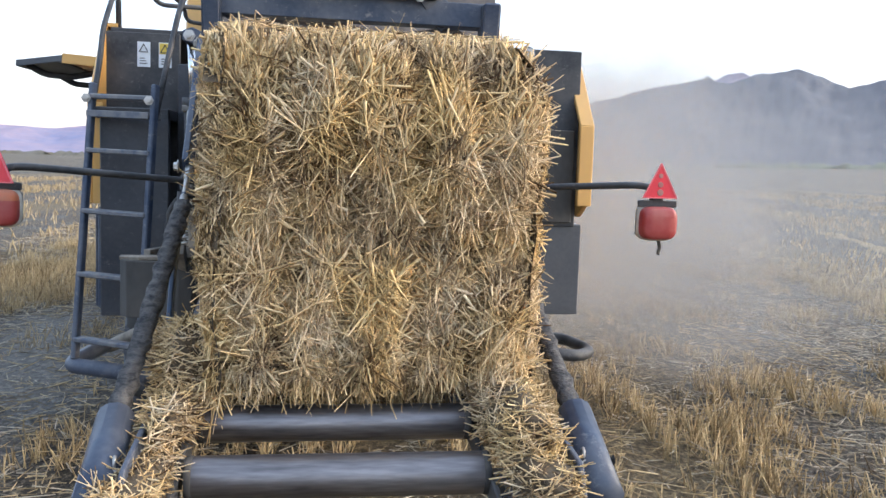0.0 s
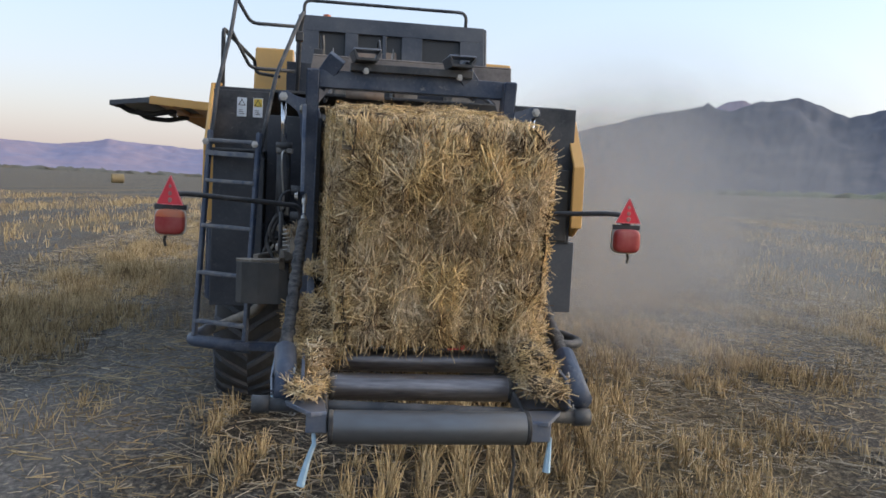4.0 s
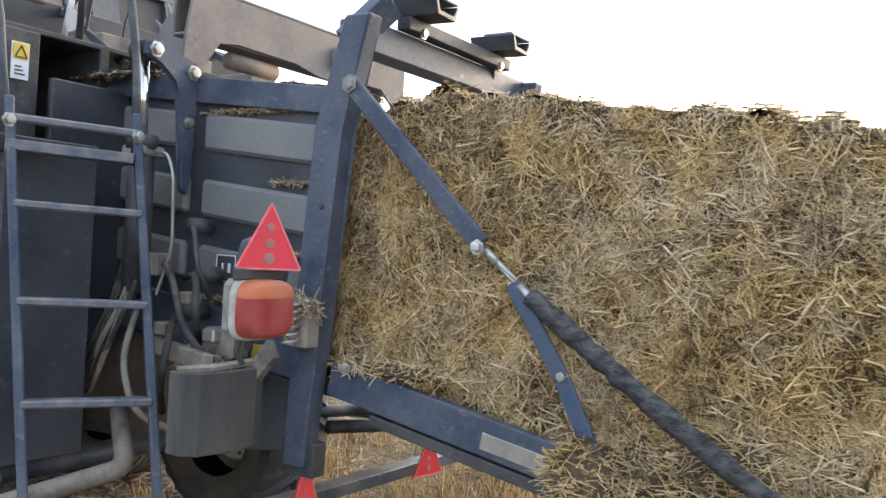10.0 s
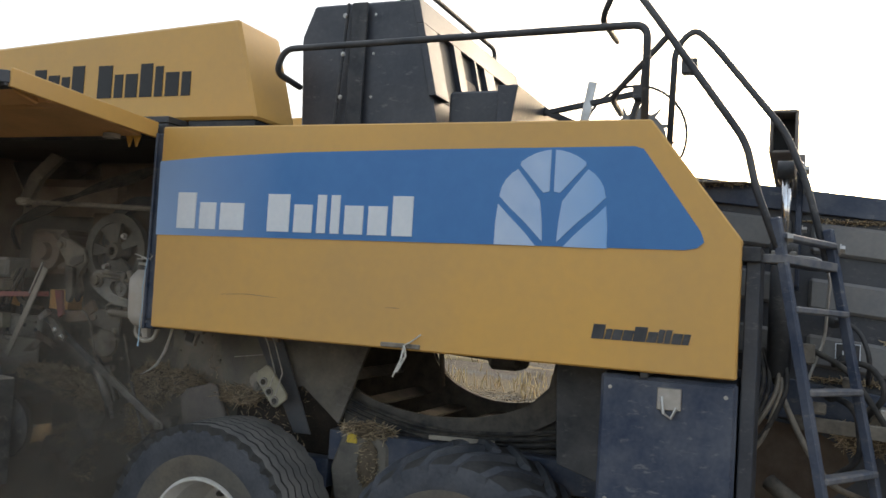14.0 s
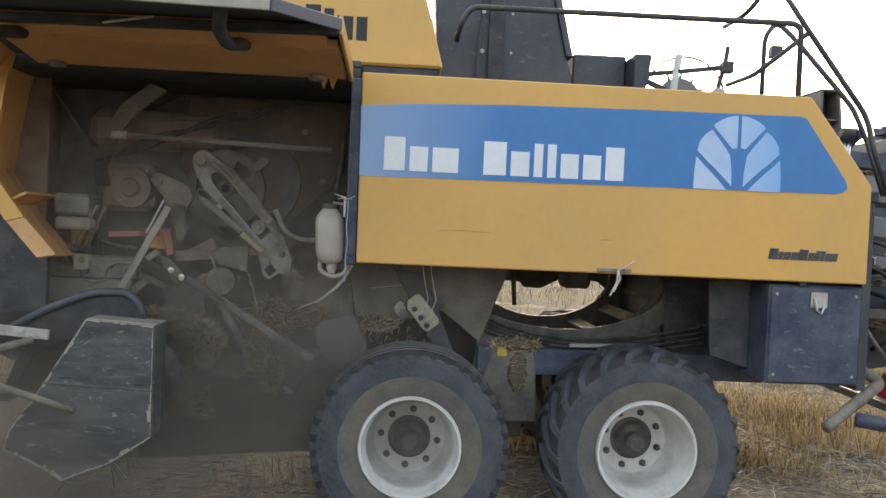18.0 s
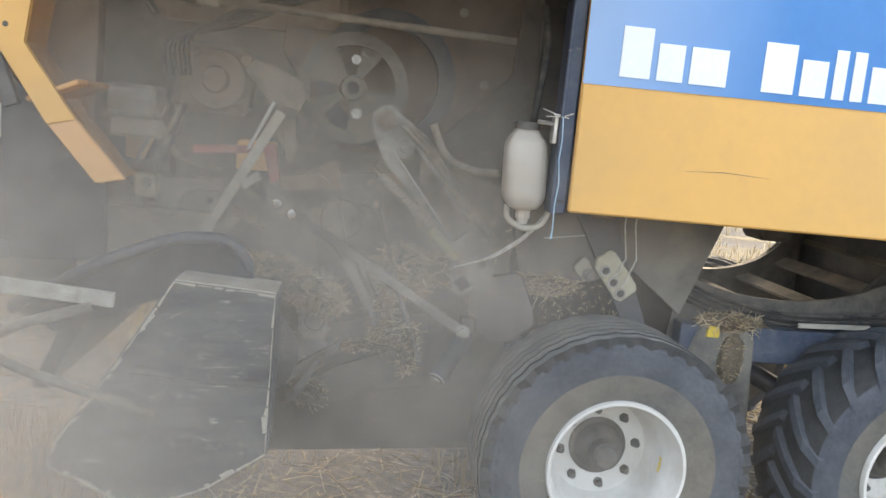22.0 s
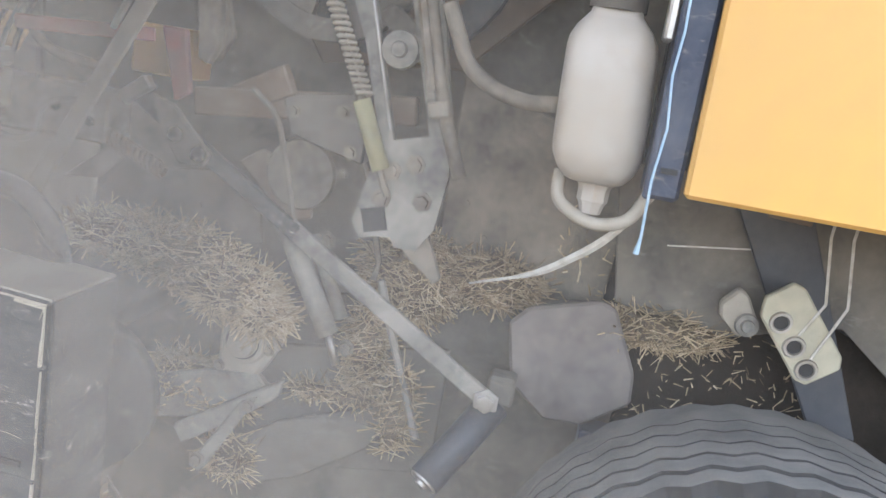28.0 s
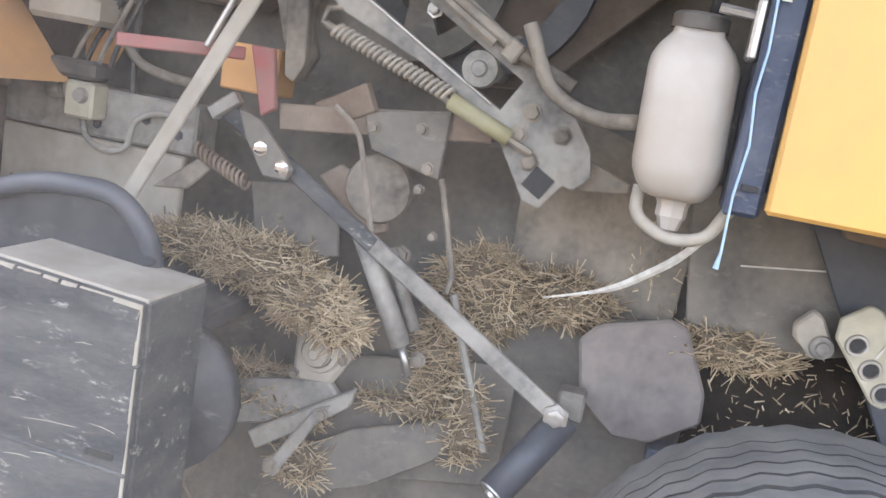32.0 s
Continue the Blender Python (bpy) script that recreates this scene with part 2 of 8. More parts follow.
M_rededge = mat("pale_red_edge", (0.80, 0.22, 0.24), (0.70, 0.14, 0.15), 0.45, scale=30, bump=0.02)
M_wrap = mat("worn_wrapped_rubber", (0.018, 0.018, 0.020), (0.085, 0.084, 0.088), 0.75, scale=30, fine=120, bump=0.8, dust=0.3, spec=0.2, stretch=(1, 1, 2.5))
M_red = mat("red_reflector", (0.78, 0.045, 0.065), (0.64, 0.035, 0.05), 0.35, scale=20, fine=200, bump=0.05)
M_lens = mat("red_lamp_lens", (0.30, 0.018, 0.022), (0.36, 0.05, 0.045), 0.4, scale=14, bump=0.05, dust=0.5, dustc=(0.4, 0.2, 0.16))
M_amber = mat("amber_lens", (0.58, 0.13, 0.035), (0.48, 0.13, 0.05), 0.45, scale=14, bump=0.03, dust=0.4)
M_bottle = mat("cloudy_plastic_bottle", (0.56, 0.54, 0.505), (0.44, 0.385, 0.32), 0.4, scale=4, fine=30, bump=0.05, dust=0.3)
# the dark end of the range also holds shade between stalks
M_straw = mat("straw", (0.97, 0.81, 0.53), (0.11, 0.07, 0.04), 0.9, scale=6.5, fine=30, bump=0.0, island=0.75, c3=(0.70, 0.535, 0.30), spec=0.15, tone=(7.0, (0.94, 0.92, 0.97), (1.0, 0.90, 0.70)))
M_chaff = mat("dusty_chaff", (0.80, 0.66, 0.46), (0.17, 0.125, 0.085), 0.9, scale=4, fine=30, bump=0.0, island=0.75, c3=(0.50, 0.385, 0.245), spec=0.15)
# straw core, darkened to paint the shade between the outer stalks
M_core_shade = mat("packed_straw_shade", (0.17, 0.122, 0.07), (0.045, 0.032, 0.02), 0.9, scale=14, fine=90, bump=1.0)
M_stubble = mat("dry_stubble", (0.68, 0.53, 0.31), (0.13, 0.09, 0.05), 0.9, scale=1.2, fine=9, bump=0.0, island=0.7, c3=(0.42, 0.31, 0.165), spec=0.1)
M_litter = mat("bleached_straw", (0.66, 0.57, 0.43), (0.10, 0.08, 0.06), 0.9, scale=1.2, fine=9, bump=0.0, island=0.7, c3=(0.34, 0.285, 0.21), spec=0.1)
M_labely = mat("yellow_label", (0.75, 0.55, 0.06), (0.65, 0.45, 0.08), 0.5, scale=20, bump=0.0)
# print black, used too for painted shade in holes and openings
M_ink_hole = mat("black_ink_and_hole_shade", (0.02, 0.02, 0.02), (0.03, 0.03, 0.03), 0.6, bump=0.0)
M_step = mat("worn_step", (0.06, 0.075, 0.11), (0.16, 0.165, 0.18), 0.5, scale=18, bump=0.15, dust=0.7)
M_flap = mat("grey_rubber", (0.030, 0.031, 0.033), (0.062, 0.062, 0.062), 0.85, scale=3, fine=40, bump=0.2, dust=0.5, stretch=(1, 4, 0.6))
M_link = mat("blue_paint", (0.05, 0.09, 0.17), (0.03, 0.05, 0.09), 0.45, scale=12, bump=0.08, dust=0.3)
M_cornr = mat("worn_blue_steel", (0.13, 0.16, 0.23), (0.22, 0.23, 0.26), 0.4, metal=0.4, scale=12, bump=0.08, dust=0.3)
M_slate = mat("slate_sheet", (0.040, 0.046, 0.058), (0.075, 0.08, 0.092), 0.5, scale=3, bump=0.04, dust=0.35, dustc=(0.22, 0.21, 0.20))
M_chip = mat("chipped_white_paint", (0.62, 0.60, 0.54), (0.34, 0.31, 0.26), 0.6, scale=26, bump=0.1, dust=0.3)
# near-black brown that stands for deep shade behind the wheel
M_wellshade = mat("wheel_well_shade", (0.018, 0.014, 0.011), (0.036, 0.028, 0.022), 0.9, scale=18, fine=80, bump=0.6, spec=0.15)
M_pale = mat("pale_dusty_steel", (0.456, 0.414, 0.348), (0.336, 0.300, 0.246), 0.8, scale=12, bump=0.15, dust=0.5)
M_dustgrey = mat("grey_dusty_steel", (0.105, 0.100, 0.092), (0.36, 0.338, 0.30), 0.75, scale=10, bump=0.2, dust=0.8, dustc=(0.36, 0.33, 0.28))
M_scuff = mat("scuffed_navy_paint", (0.030, 0.034, 0.041), (0.095, 0.096, 0.096), 0.55, scale=6, fine=90, bump=0.12, dust=0.28, spec=0.3, scratch=0.8, dustc=(0.36, 0.34, 0.29), stretch=(1, 0.6, 2.2))
M_grime = mat("grimy_dark_sheet", (0.087, 0.083, 0.075), (0.195, 0.177, 0.150), 0.8, scale=7, fine=50, bump=0.15, dust=0.7, dustc=(0.27, 0.235, 0.19), scratch=0.35)
M_fade = mat("faded_red_paint", (0.46, 0.13, 0.12), (0.32, 0.16, 0.14), 0.7, scale=14, bump=0.1, dust=0.6)
M_sleeve = mat("yellowish_sleeve", (0.40, 0.37, 0.20), (0.30, 0.27, 0.18), 0.7, scale=14, bump=0.1)
M_hubdark = mat("greasy_dark_steel", (0.039, 0.039, 0.039), (0.117, 0.104, 0.091), 0.6, scale=14, bump=0.2, dust=0.25)
M_rope = mat("blue_twine", (0.30, 0.46, 0.58), (0.40, 0.53, 0.62), 0.8, scale=60, bump=0.3)
M_string = mat("pale_twine", (0.68, 0.66, 0.6), (0.5, 0.46, 0.4), 0.8, scale=60, bump=0.3)


def fade(m, axis, a, b, colour):
    """Lets a printed decal fade to another colour between two places along an axis."""
    n, l = m.node_tree.nodes, m.node_tree.links
    src = n["Principled BSDF"].inputs["Base Color"].links[0].from_socket
    co, sp, mr, mx = n.new("ShaderNodeTexCoord"), n.new("ShaderNodeSeparateXYZ"), n.new("ShaderNodeMapRange"), n.new("ShaderNodeMix")
    l.new(co.outputs["Object"], sp.inputs[0])
    l.new(sp.outputs[axis], mr.inputs[0])
    mr.inputs[1].default_value, mr.inputs[2].default_value = a, b
    mx.data_type = "RGBA"
    l.new(mr.outputs[0], mx.inputs[0]), l.new(src, mx.inputs[6])
    mx.inputs[7].default_value = (*colour, 1)
    l.new(mx.outputs[2], n["Principled BSDF"].inputs["Base Color"])


fade(M_blue, 1, 1.75, 2.5, (0.30, 0.44, 0.66))
fade(M_leaf, 1, 0.80, 0.42, (0.20, 0.42, 0.74))


# ---- mesh tools ----
def part(name, bm, m, parent=None, label="", smooth=False):
    me = bpy.data.meshes.new(name)
    bmesh.ops.recalc_face_normals(bm, faces=bm.faces)
    bm.to_mesh(me)
    bm.free()
    me.materials.append(m)
    if smooth:
        me.shade_smooth()
    ob = new(name, me)
    ob.parent = parent
    if label:
        ob["label"] = label
    return ob


def b_box(bm, c, s, m=None, bev=0.004):
    """A box of centre c and size s, with bevelled edges, moved by m."""
    g = bmesh.ops.create_cube(bm, size=1, matrix=(m or Matrix()) @ Matrix.Translation(c) @ Matrix.Diagonal((*s, 1)))
    bev = min(bev, min(s) * 0.3)
    if bev > 0:
        bmesh.ops.bevel(bm, geom=list({e for v in g["verts"] for e in v.link_edges}), offset=bev, segments=1, affect="EDGES")


def bx(name, x0, x1, y0, y1, z0, z1, m, parent=None, label="", bev=0.004, rot=None):
    """A box between two corners; rot turns it about its middle, in degrees."""
    bm = bmesh.new()
    c = Vector(((x0 + x1) / 2, (y0 + y1) / 2, (z0 + z1) / 2))
    t = pose(*c, *rot) if rot else Matrix.Translation(c)
    b_box(bm, (0, 0, 0), (abs(x1 - x0), abs(y1 - y0), abs(z1 - z0)), t, bev)
    return part(name, bm, m, parent, label)


def b_prism(bm, pts, axis, a, b, bev=0.003):
    """A polygon in the plane across axis, drawn out from a to b."""
    def put(p, w):
        return {"x": (w, p[0], p[1]), "y": (p[0], w, p[1]), "z": (p[0], p[1], w)}[axis]
    va, vb = [bm.verts.new(put(p, a)) for p in pts], [bm.verts.new(put(p, b)) for p in pts]
    n = len(pts)
    fs = [bm.faces.new(va), bm.faces.new(vb[::-1])] + [bm.faces.new((va[i], va[(i + 1) % n], vb[(i + 1) % n], vb[i])) for i in range(n)]
    if bev:
        bmesh.ops.bevel(bm, geom=list({e for f in fs for e in f.edges}), offset=bev, segments=1, affect="EDGES")


def prism(name, pts, axis, a, b, m, parent=None, label="", bev=0.003):
    bm = bmesh.new()
    b_prism(bm, pts, axis, a, b, bev)
    return part(name, bm, m, parent, label)


def b_tube(bm, pts, r, n=8, closed=False):
    """A round tube along a line of points; r may be a list."""
    pts = [Vector(p) for p in pts]
    rs = list(np.interp(np.linspace(0, 1, len(pts)), np.linspace(0, 1, len(r)), r)) if isinstance(r, (list, tuple)) else [r] * len(pts)
    rings, ref = [], None
    for i, p in enumerate(pts):
        a, b = pts[max(i - 1, 0)], pts[min(i + 1, len(pts) - 1)]
        d = (b - a).normalized()
        if ref is None:
            ref = d.orthogonal().normalized()
        ref = (ref - d * ref.dot(d)).normalized()
        s = d.cross(ref)
        rings.append([bm.verts.new(p + (ref * math.cos(2 * math.pi * k / n) + s * math.sin(2 * math.pi * k / n)) * rs[i]) for k in range(n)])
    for q, w in zip(rings, rings[1:]):
        for k in range(n):
            bm.faces.new((q[k], q[(k + 1) % n], w[(k + 1) % n], w[k]))
    bm.faces.new(rings[0][::-1]), bm.faces.new(rings[-1])


def bend(pts, r=0.05, k=5):
    """A line of points with its corners rounded."""
    pts = [Vector(p) for p in pts]
    out = [pts[0]]
    for a, b, c in zip(pts, pts[1:], pts[2:]):
        u, v = (a - b), (c - b)
        q = min(r, u.length * 0.45, v.length * 0.45)
        p0, p1 = b + u.normalized() * q, b + v.normalized() * q
        for i in range(k + 1):
            t = i / k
            out.append(p0 * (1 - t) ** 2 + b * 2 * t * (1 - t) + p1 * t * t)
    return out + [pts[-1]]


def tube(name, pts, r, m, parent=None, label="", n=8, round_=0.0):
    bm = bmesh.new()
    b_tube(bm, bend(pts, round_) if round_ else pts, r, n)
    return part(name, bm, m, parent, label, smooth=n > 6)


def b_lathe(bm, prof, m, n=32, cap=True):
    """A profile of (radius, along) turned about the local z of m."""
    rings = []
    for r, z in prof:
        rings.append([bm.verts.new(m @ Vector((r * math.cos(2 * math.pi * k / n), r * math.sin(2 * math.pi * k / n), z))) for k in range(n)])
    for q, w in zip(rings, rings[1:]):
        for k in range(n):
            bm.faces.new((q[k], q[(k + 1) % n], w[(k + 1) % n], w[k]))
    if prof[0][0] > 1e-4 and cap:
        bm.faces.new(rings[0][::-1])
    if prof[-1][0] > 1e-4 and cap:
        bm.faces.new(rings[-1])


def lathe(name, prof, m, matl, parent=None, label="", n=32, cap=True):
    bm = bmesh.new()
    b_lathe(bm, prof, m, n, cap)
    ob = part(name, bm, matl, parent, label, smooth=True)
    ob.data.set_sharp_from_angle(angle=radians(35))
    return ob


def bar(name, p, q, w, t, m, parent=None, label="", bev=0.003, up=(1, 0, 0)):
    """A flat bar from p to q, w wide and t thick, its thickness along up."""
    p, q = Vector(p), Vector(q)
    d = (q - p).normalized()
    u = Vector(up)
    u = (u - d * u.dot(d)).normalized()
    s = d.cross(u)
    r = Matrix((d, s, u)).transposed().to_4x4()
    bm = bmesh.new()
    b_box(bm, (0, 0, 0), ((q - p).length, w, t), Matrix.Translation((p + q) / 2) @ r, bev)
    return part(name, bm, m, parent, label)


def bolt(p, r=0.012, h=0.012, parent=None, axis="x", m=None, name="bolt"):
    """A bolt head that stands out of a face along -x, -y or z."""
    t = Matrix.Translation(p) @ {"x": pose(0, 0, 0, 0, -90, 0), "y": pose(0, 0, 0, 90, 0, 0), "z": Matrix()}[axis]
    bm = bmesh.new()
    b_lathe(bm, [(r * 1.5, 0), (r * 1.5, h * 0.25), (r, h * 0.25), (r, h), (r * 0.6, h * 1.05)], t, 6 if r < 0.02 else 16)
    return part(name, bm, m or M_zinc, parent)


def fast(name, v, f, m, kind="", label="", category="", parent=None):
    """A mesh out of arrays of corners and of faces with three or four corners each."""
    me = bpy.data.meshes.new(name)
    v, f = np.asarray(v, np.float32), np.asarray(f, np.int32)
    k = f.shape[1]
    me.vertices.add(len(v))
    me.vertices.foreach_set("co", v.ravel())
    me.loops.add(f.size)
    me.loops.foreach_set("vertex_index", f.ravel())
    me.polygons.add(len(f))
    me.polygons.foreach_set("loop_start", np.arange(0, f.size, k, dtype=np.int32))
    me.update(calc_edges=True)
    me.materials.append(m)
    ob = new(name, me)
    ob.parent = parent
    return tagged(ob, label, category, "", kind)


def stalks(base, way, length, width, rng, crook=0.0):
    """Three-sided straws: corners and faces, from points, directions, lengths and widths; crook bends them."""
    n = len(base)
    if crook:
        half = length * 0.5
        va, fa = stalks(base, way, half, width, rng)
        way2 = way + rng.normal(0, crook, (n, 3))
        way2 /= np.linalg.norm(way2, axis=1)[:, None]
        va = va.reshape(n, 6, 3)
        v = np.empty((n, 9, 3))
        v[:, :6] = va
        mid = va[:, 3:6].mean(axis=1, keepdims=True)
        v[:, 6:] = mid + way2[:, None] * half[:, None, None] + (va[:, 3:6] - mid) * 0.7
        i = np.arange(n)[:, None, None] * 9
        f = np.array([[0, 1, 4, 3], [1, 2, 5, 4], [2, 0, 3, 5], [3, 4, 7, 6], [4, 5, 8, 7], [5, 3, 6, 8]])[None] + i
        return v.reshape(-1, 3), f.reshape(-1, 4)
    ref = rng.normal(size=(n, 3))
    s = np.cross(way, ref)
    s /= np.linalg.norm(s, axis=1)[:, None] + 1e-9
    u = np.cross(way, s)
    w = width[:, None]
    tip = base + way * length[:, None]
    v = np.empty((n, 6, 3))
    for k, a in enumerate((0, 2.094, 4.189)):
        o = (s * math.cos(a) + u * math.sin(a)) * w
        v[:, k], v[:, k + 3] = base + o, tip + o * 0.6
    i = np.arange(n)[:, None, None] * 6
    f = np.array([[0, 1, 4, 3], [1, 2, 5, 4], [2, 0, 3, 5]])[None] + i
    return v.reshape(-1, 3), f.reshape(-1, 4)


# ---- the field ----
def ground_z(x, y):
    """The field rises gently towards the hills on the far side."""
    d = np.clip((x - 12) / 500, 0, 1)
    return d * 13.0 + 0.0 * y


def field():
    g = np.concatenate([-np.geomspace(3000, 14, 26), np.linspace(-13, 13, 53), np.geomspace(14, 3000, 26)])
    h = np.concatenate([-np.geomspace(3000, 14, 26), np.linspace(-13, 40, 107), np.geomspace(41, 3000, 26)])
    gx, gy = np.meshgrid(g, h, indexing="ij")
    near = np.exp(-(gx ** 2 + np.clip(np.abs(gy - 13) - 20, 0, None) ** 2) / 900)
    gz = ground_z(gx, gy) + near * 0.02 * (np.sin(gx * 2.1 + 0.6 * np.sin(gy)) + np.sin(gy * 1.3 + gx)) - 0.02
    n = len(h)
    v = np.stack([gx, gy, gz], -1).reshape(-1, 3)
    a = (np.arange(len(g) - 1)[:, None] * n + np.arange(n - 1)[None]).ravel()
    ob = fast("ground", v, np.stack([a, a + n, a + n + 1, a + 1], -1), M_ground, "structure", "dry harvested stubble field with pale straw and bare soil", "field")
    ob.data.shade_smooth()
    return ob


def ground_material():
    m = bpy.data.materials.new("stubble_field")
    m.use_nodes = True
    n, l = m.node_tree.nodes, m.node_tree.links
    b = n["Principled BSDF"]
    co = n.new("ShaderNodeTexCoord")
    rot = n.new("ShaderNodeMapping")  # the drilled rows run a little askew
    rot.inputs["Rotation"].default_value = (0, 0, 0.17)
    l.new(co.outputs["Object"], rot.inputs[0])

    def noise_(scale, stretch, detail=6):
        mp = n.new("ShaderNodeMapping")
        mp.inputs["Scale"].default_value = stretch
        l.new(rot.outputs[0], mp.inputs[0])
        t = n.new("ShaderNodeTexNoise")
        t.inputs["Scale"].default_value, t.inputs["Detail"].default_value = scale, detail
        l.new(mp.outputs[0], t.inputs[0])
        return t
    rows = noise_(1.0, (1.4, 0.05, 1))
    band = noise_(0.12, (1, 0.06, 1), 3)
    patch = noise_(2.2, (1, 0.7, 1))
    fine = noise_(30, (1, 0.6, 1), 8)
    fine.inputs["Roughness"].default_value = 0.72

    def ramp(src, stops):
        r = n.new("ShaderNodeValToRGB")
        e = r.color_ramp.elements
        e[0].position, e[0].color = stops[0][0], (*stops[0][1], 1)
        e[1].position, e[1].color = stops[-1][0], (*stops[-1][1], 1)
        for p, c in stops[1:-1]:
            k = e.new(p)
            k.color = (*c, 1)
        l.new(src.outputs[0], r.inputs[0])
        return r

    def mix(f, a, c):
        x = n.new("ShaderNodeMix")
        x.data_type = "RGBA"
        if isinstance(f, float):
            x.inputs[0].default_value = f
        else:
            l.new(f, x.inputs[0])
        l.new(a, x.inputs[6]), l.new(c, x.inputs[7])
        return x.outputs[2]
    straw = ramp(fine, [(0.40, (0.026, 0.020, 0.013)), (0.52, (0.085, 0.064, 0.040)), (0.64, (0.33, 0.255, 0.155))])
    soil = ramp(fine, [(0.40, (0.030, 0.028, 0.026)), (0.52, (0.10, 0.094, 0.085)), (0.64, (0.34, 0.32, 0.28))])
    f1 = ramp(rows, [(0.42, (0, 0, 0)), (0.62, (1, 1, 1))])
    f2 = ramp(patch, [(0.42, (0, 0, 0)), (0.58, (0.9, 0.9, 0.9))])
    sx = n.new("ShaderNodeSeparateXYZ")
    l.new(rot.outputs[0], sx.inputs[0])
    wob = n.new("ShaderNodeMath")
    wob.operation = "MULTIPLY_ADD"
    l.new(band.outputs[0], wob.inputs[0])
    wob.inputs[1].default_value = 5.0
    lin = n.new("ShaderNodeMath")
    lin.operation = "MULTIPLY_ADD"
    l.new(sx.outputs[0], lin.inputs[0])
    lin.inputs[1].default_value, lin.inputs[2].default_value = 1.05, -2.0
    l.new(lin.outputs[0], wob.inputs[2])
    sn = n.new("ShaderNodeMath")
    sn.operation = "SINE"
    l.new(wob.outputs[0], sn.inputs[0])
    f3 = ramp(sn, [(0.1, (0, 0, 0)), (0.7, (1, 1, 1))])
    gold = ramp(fine, [(0.36, (0.05, 0.037, 0.02)), (0.5, (0.15, 0.108, 0.053)), (0.64, (0.33, 0.245, 0.12))])
    c = mix(f1.outputs[0], straw.outputs[0], soil.outputs[0])
    c = mix(f2.outputs[0], c, straw.outputs[0])
    half = n.new("ShaderNodeMath")
    half.operation = "MULTIPLY"
    l.new(f3.outputs[0], half.inputs[0])
    half.inputs[1].default_value = 0.75
    c = mix(half.outputs[0], c, gold.outputs[0])
    # bleached wheel track beside the baler
    off, trk = n.new("ShaderNodeMath"), n.new("ShaderNodeMath")
    off.operation, off.inputs[1].default_value = "ADD", 2.4
    l.new(sx.outputs[0], off.inputs[0])
    trk.operation = "ABSOLUTE"
    l.new(off.outputs[0], trk.inputs[0])
    f4 = ramp(trk, [(0.35, (0.75, 0.75, 0.75)), (1.0, (0, 0, 0))])
    track = ramp(fine, [(0.32, (0.10, 0.09, 0.078)), (0.5, (0.21, 0.19, 0.165)), (0.7, (0.36, 0.33, 0.285))])
    c = mix(f4.outputs[0], c, track.outputs[0])
    l.new(c, b.inputs["Base Color"])
    b.inputs["Roughness"].default_value = 0.95
    bp = n.new("ShaderNodeBump")
    bp.inputs["Strength"].default_value, bp.inputs["Distance"].default_value = 0.9, 0.03
    l.new(fine.outputs[0], bp.inputs["Height"])
    l.new(bp.outputs[0], b.inputs["Normal"])
    return m


M_ground = ground_material()
field()


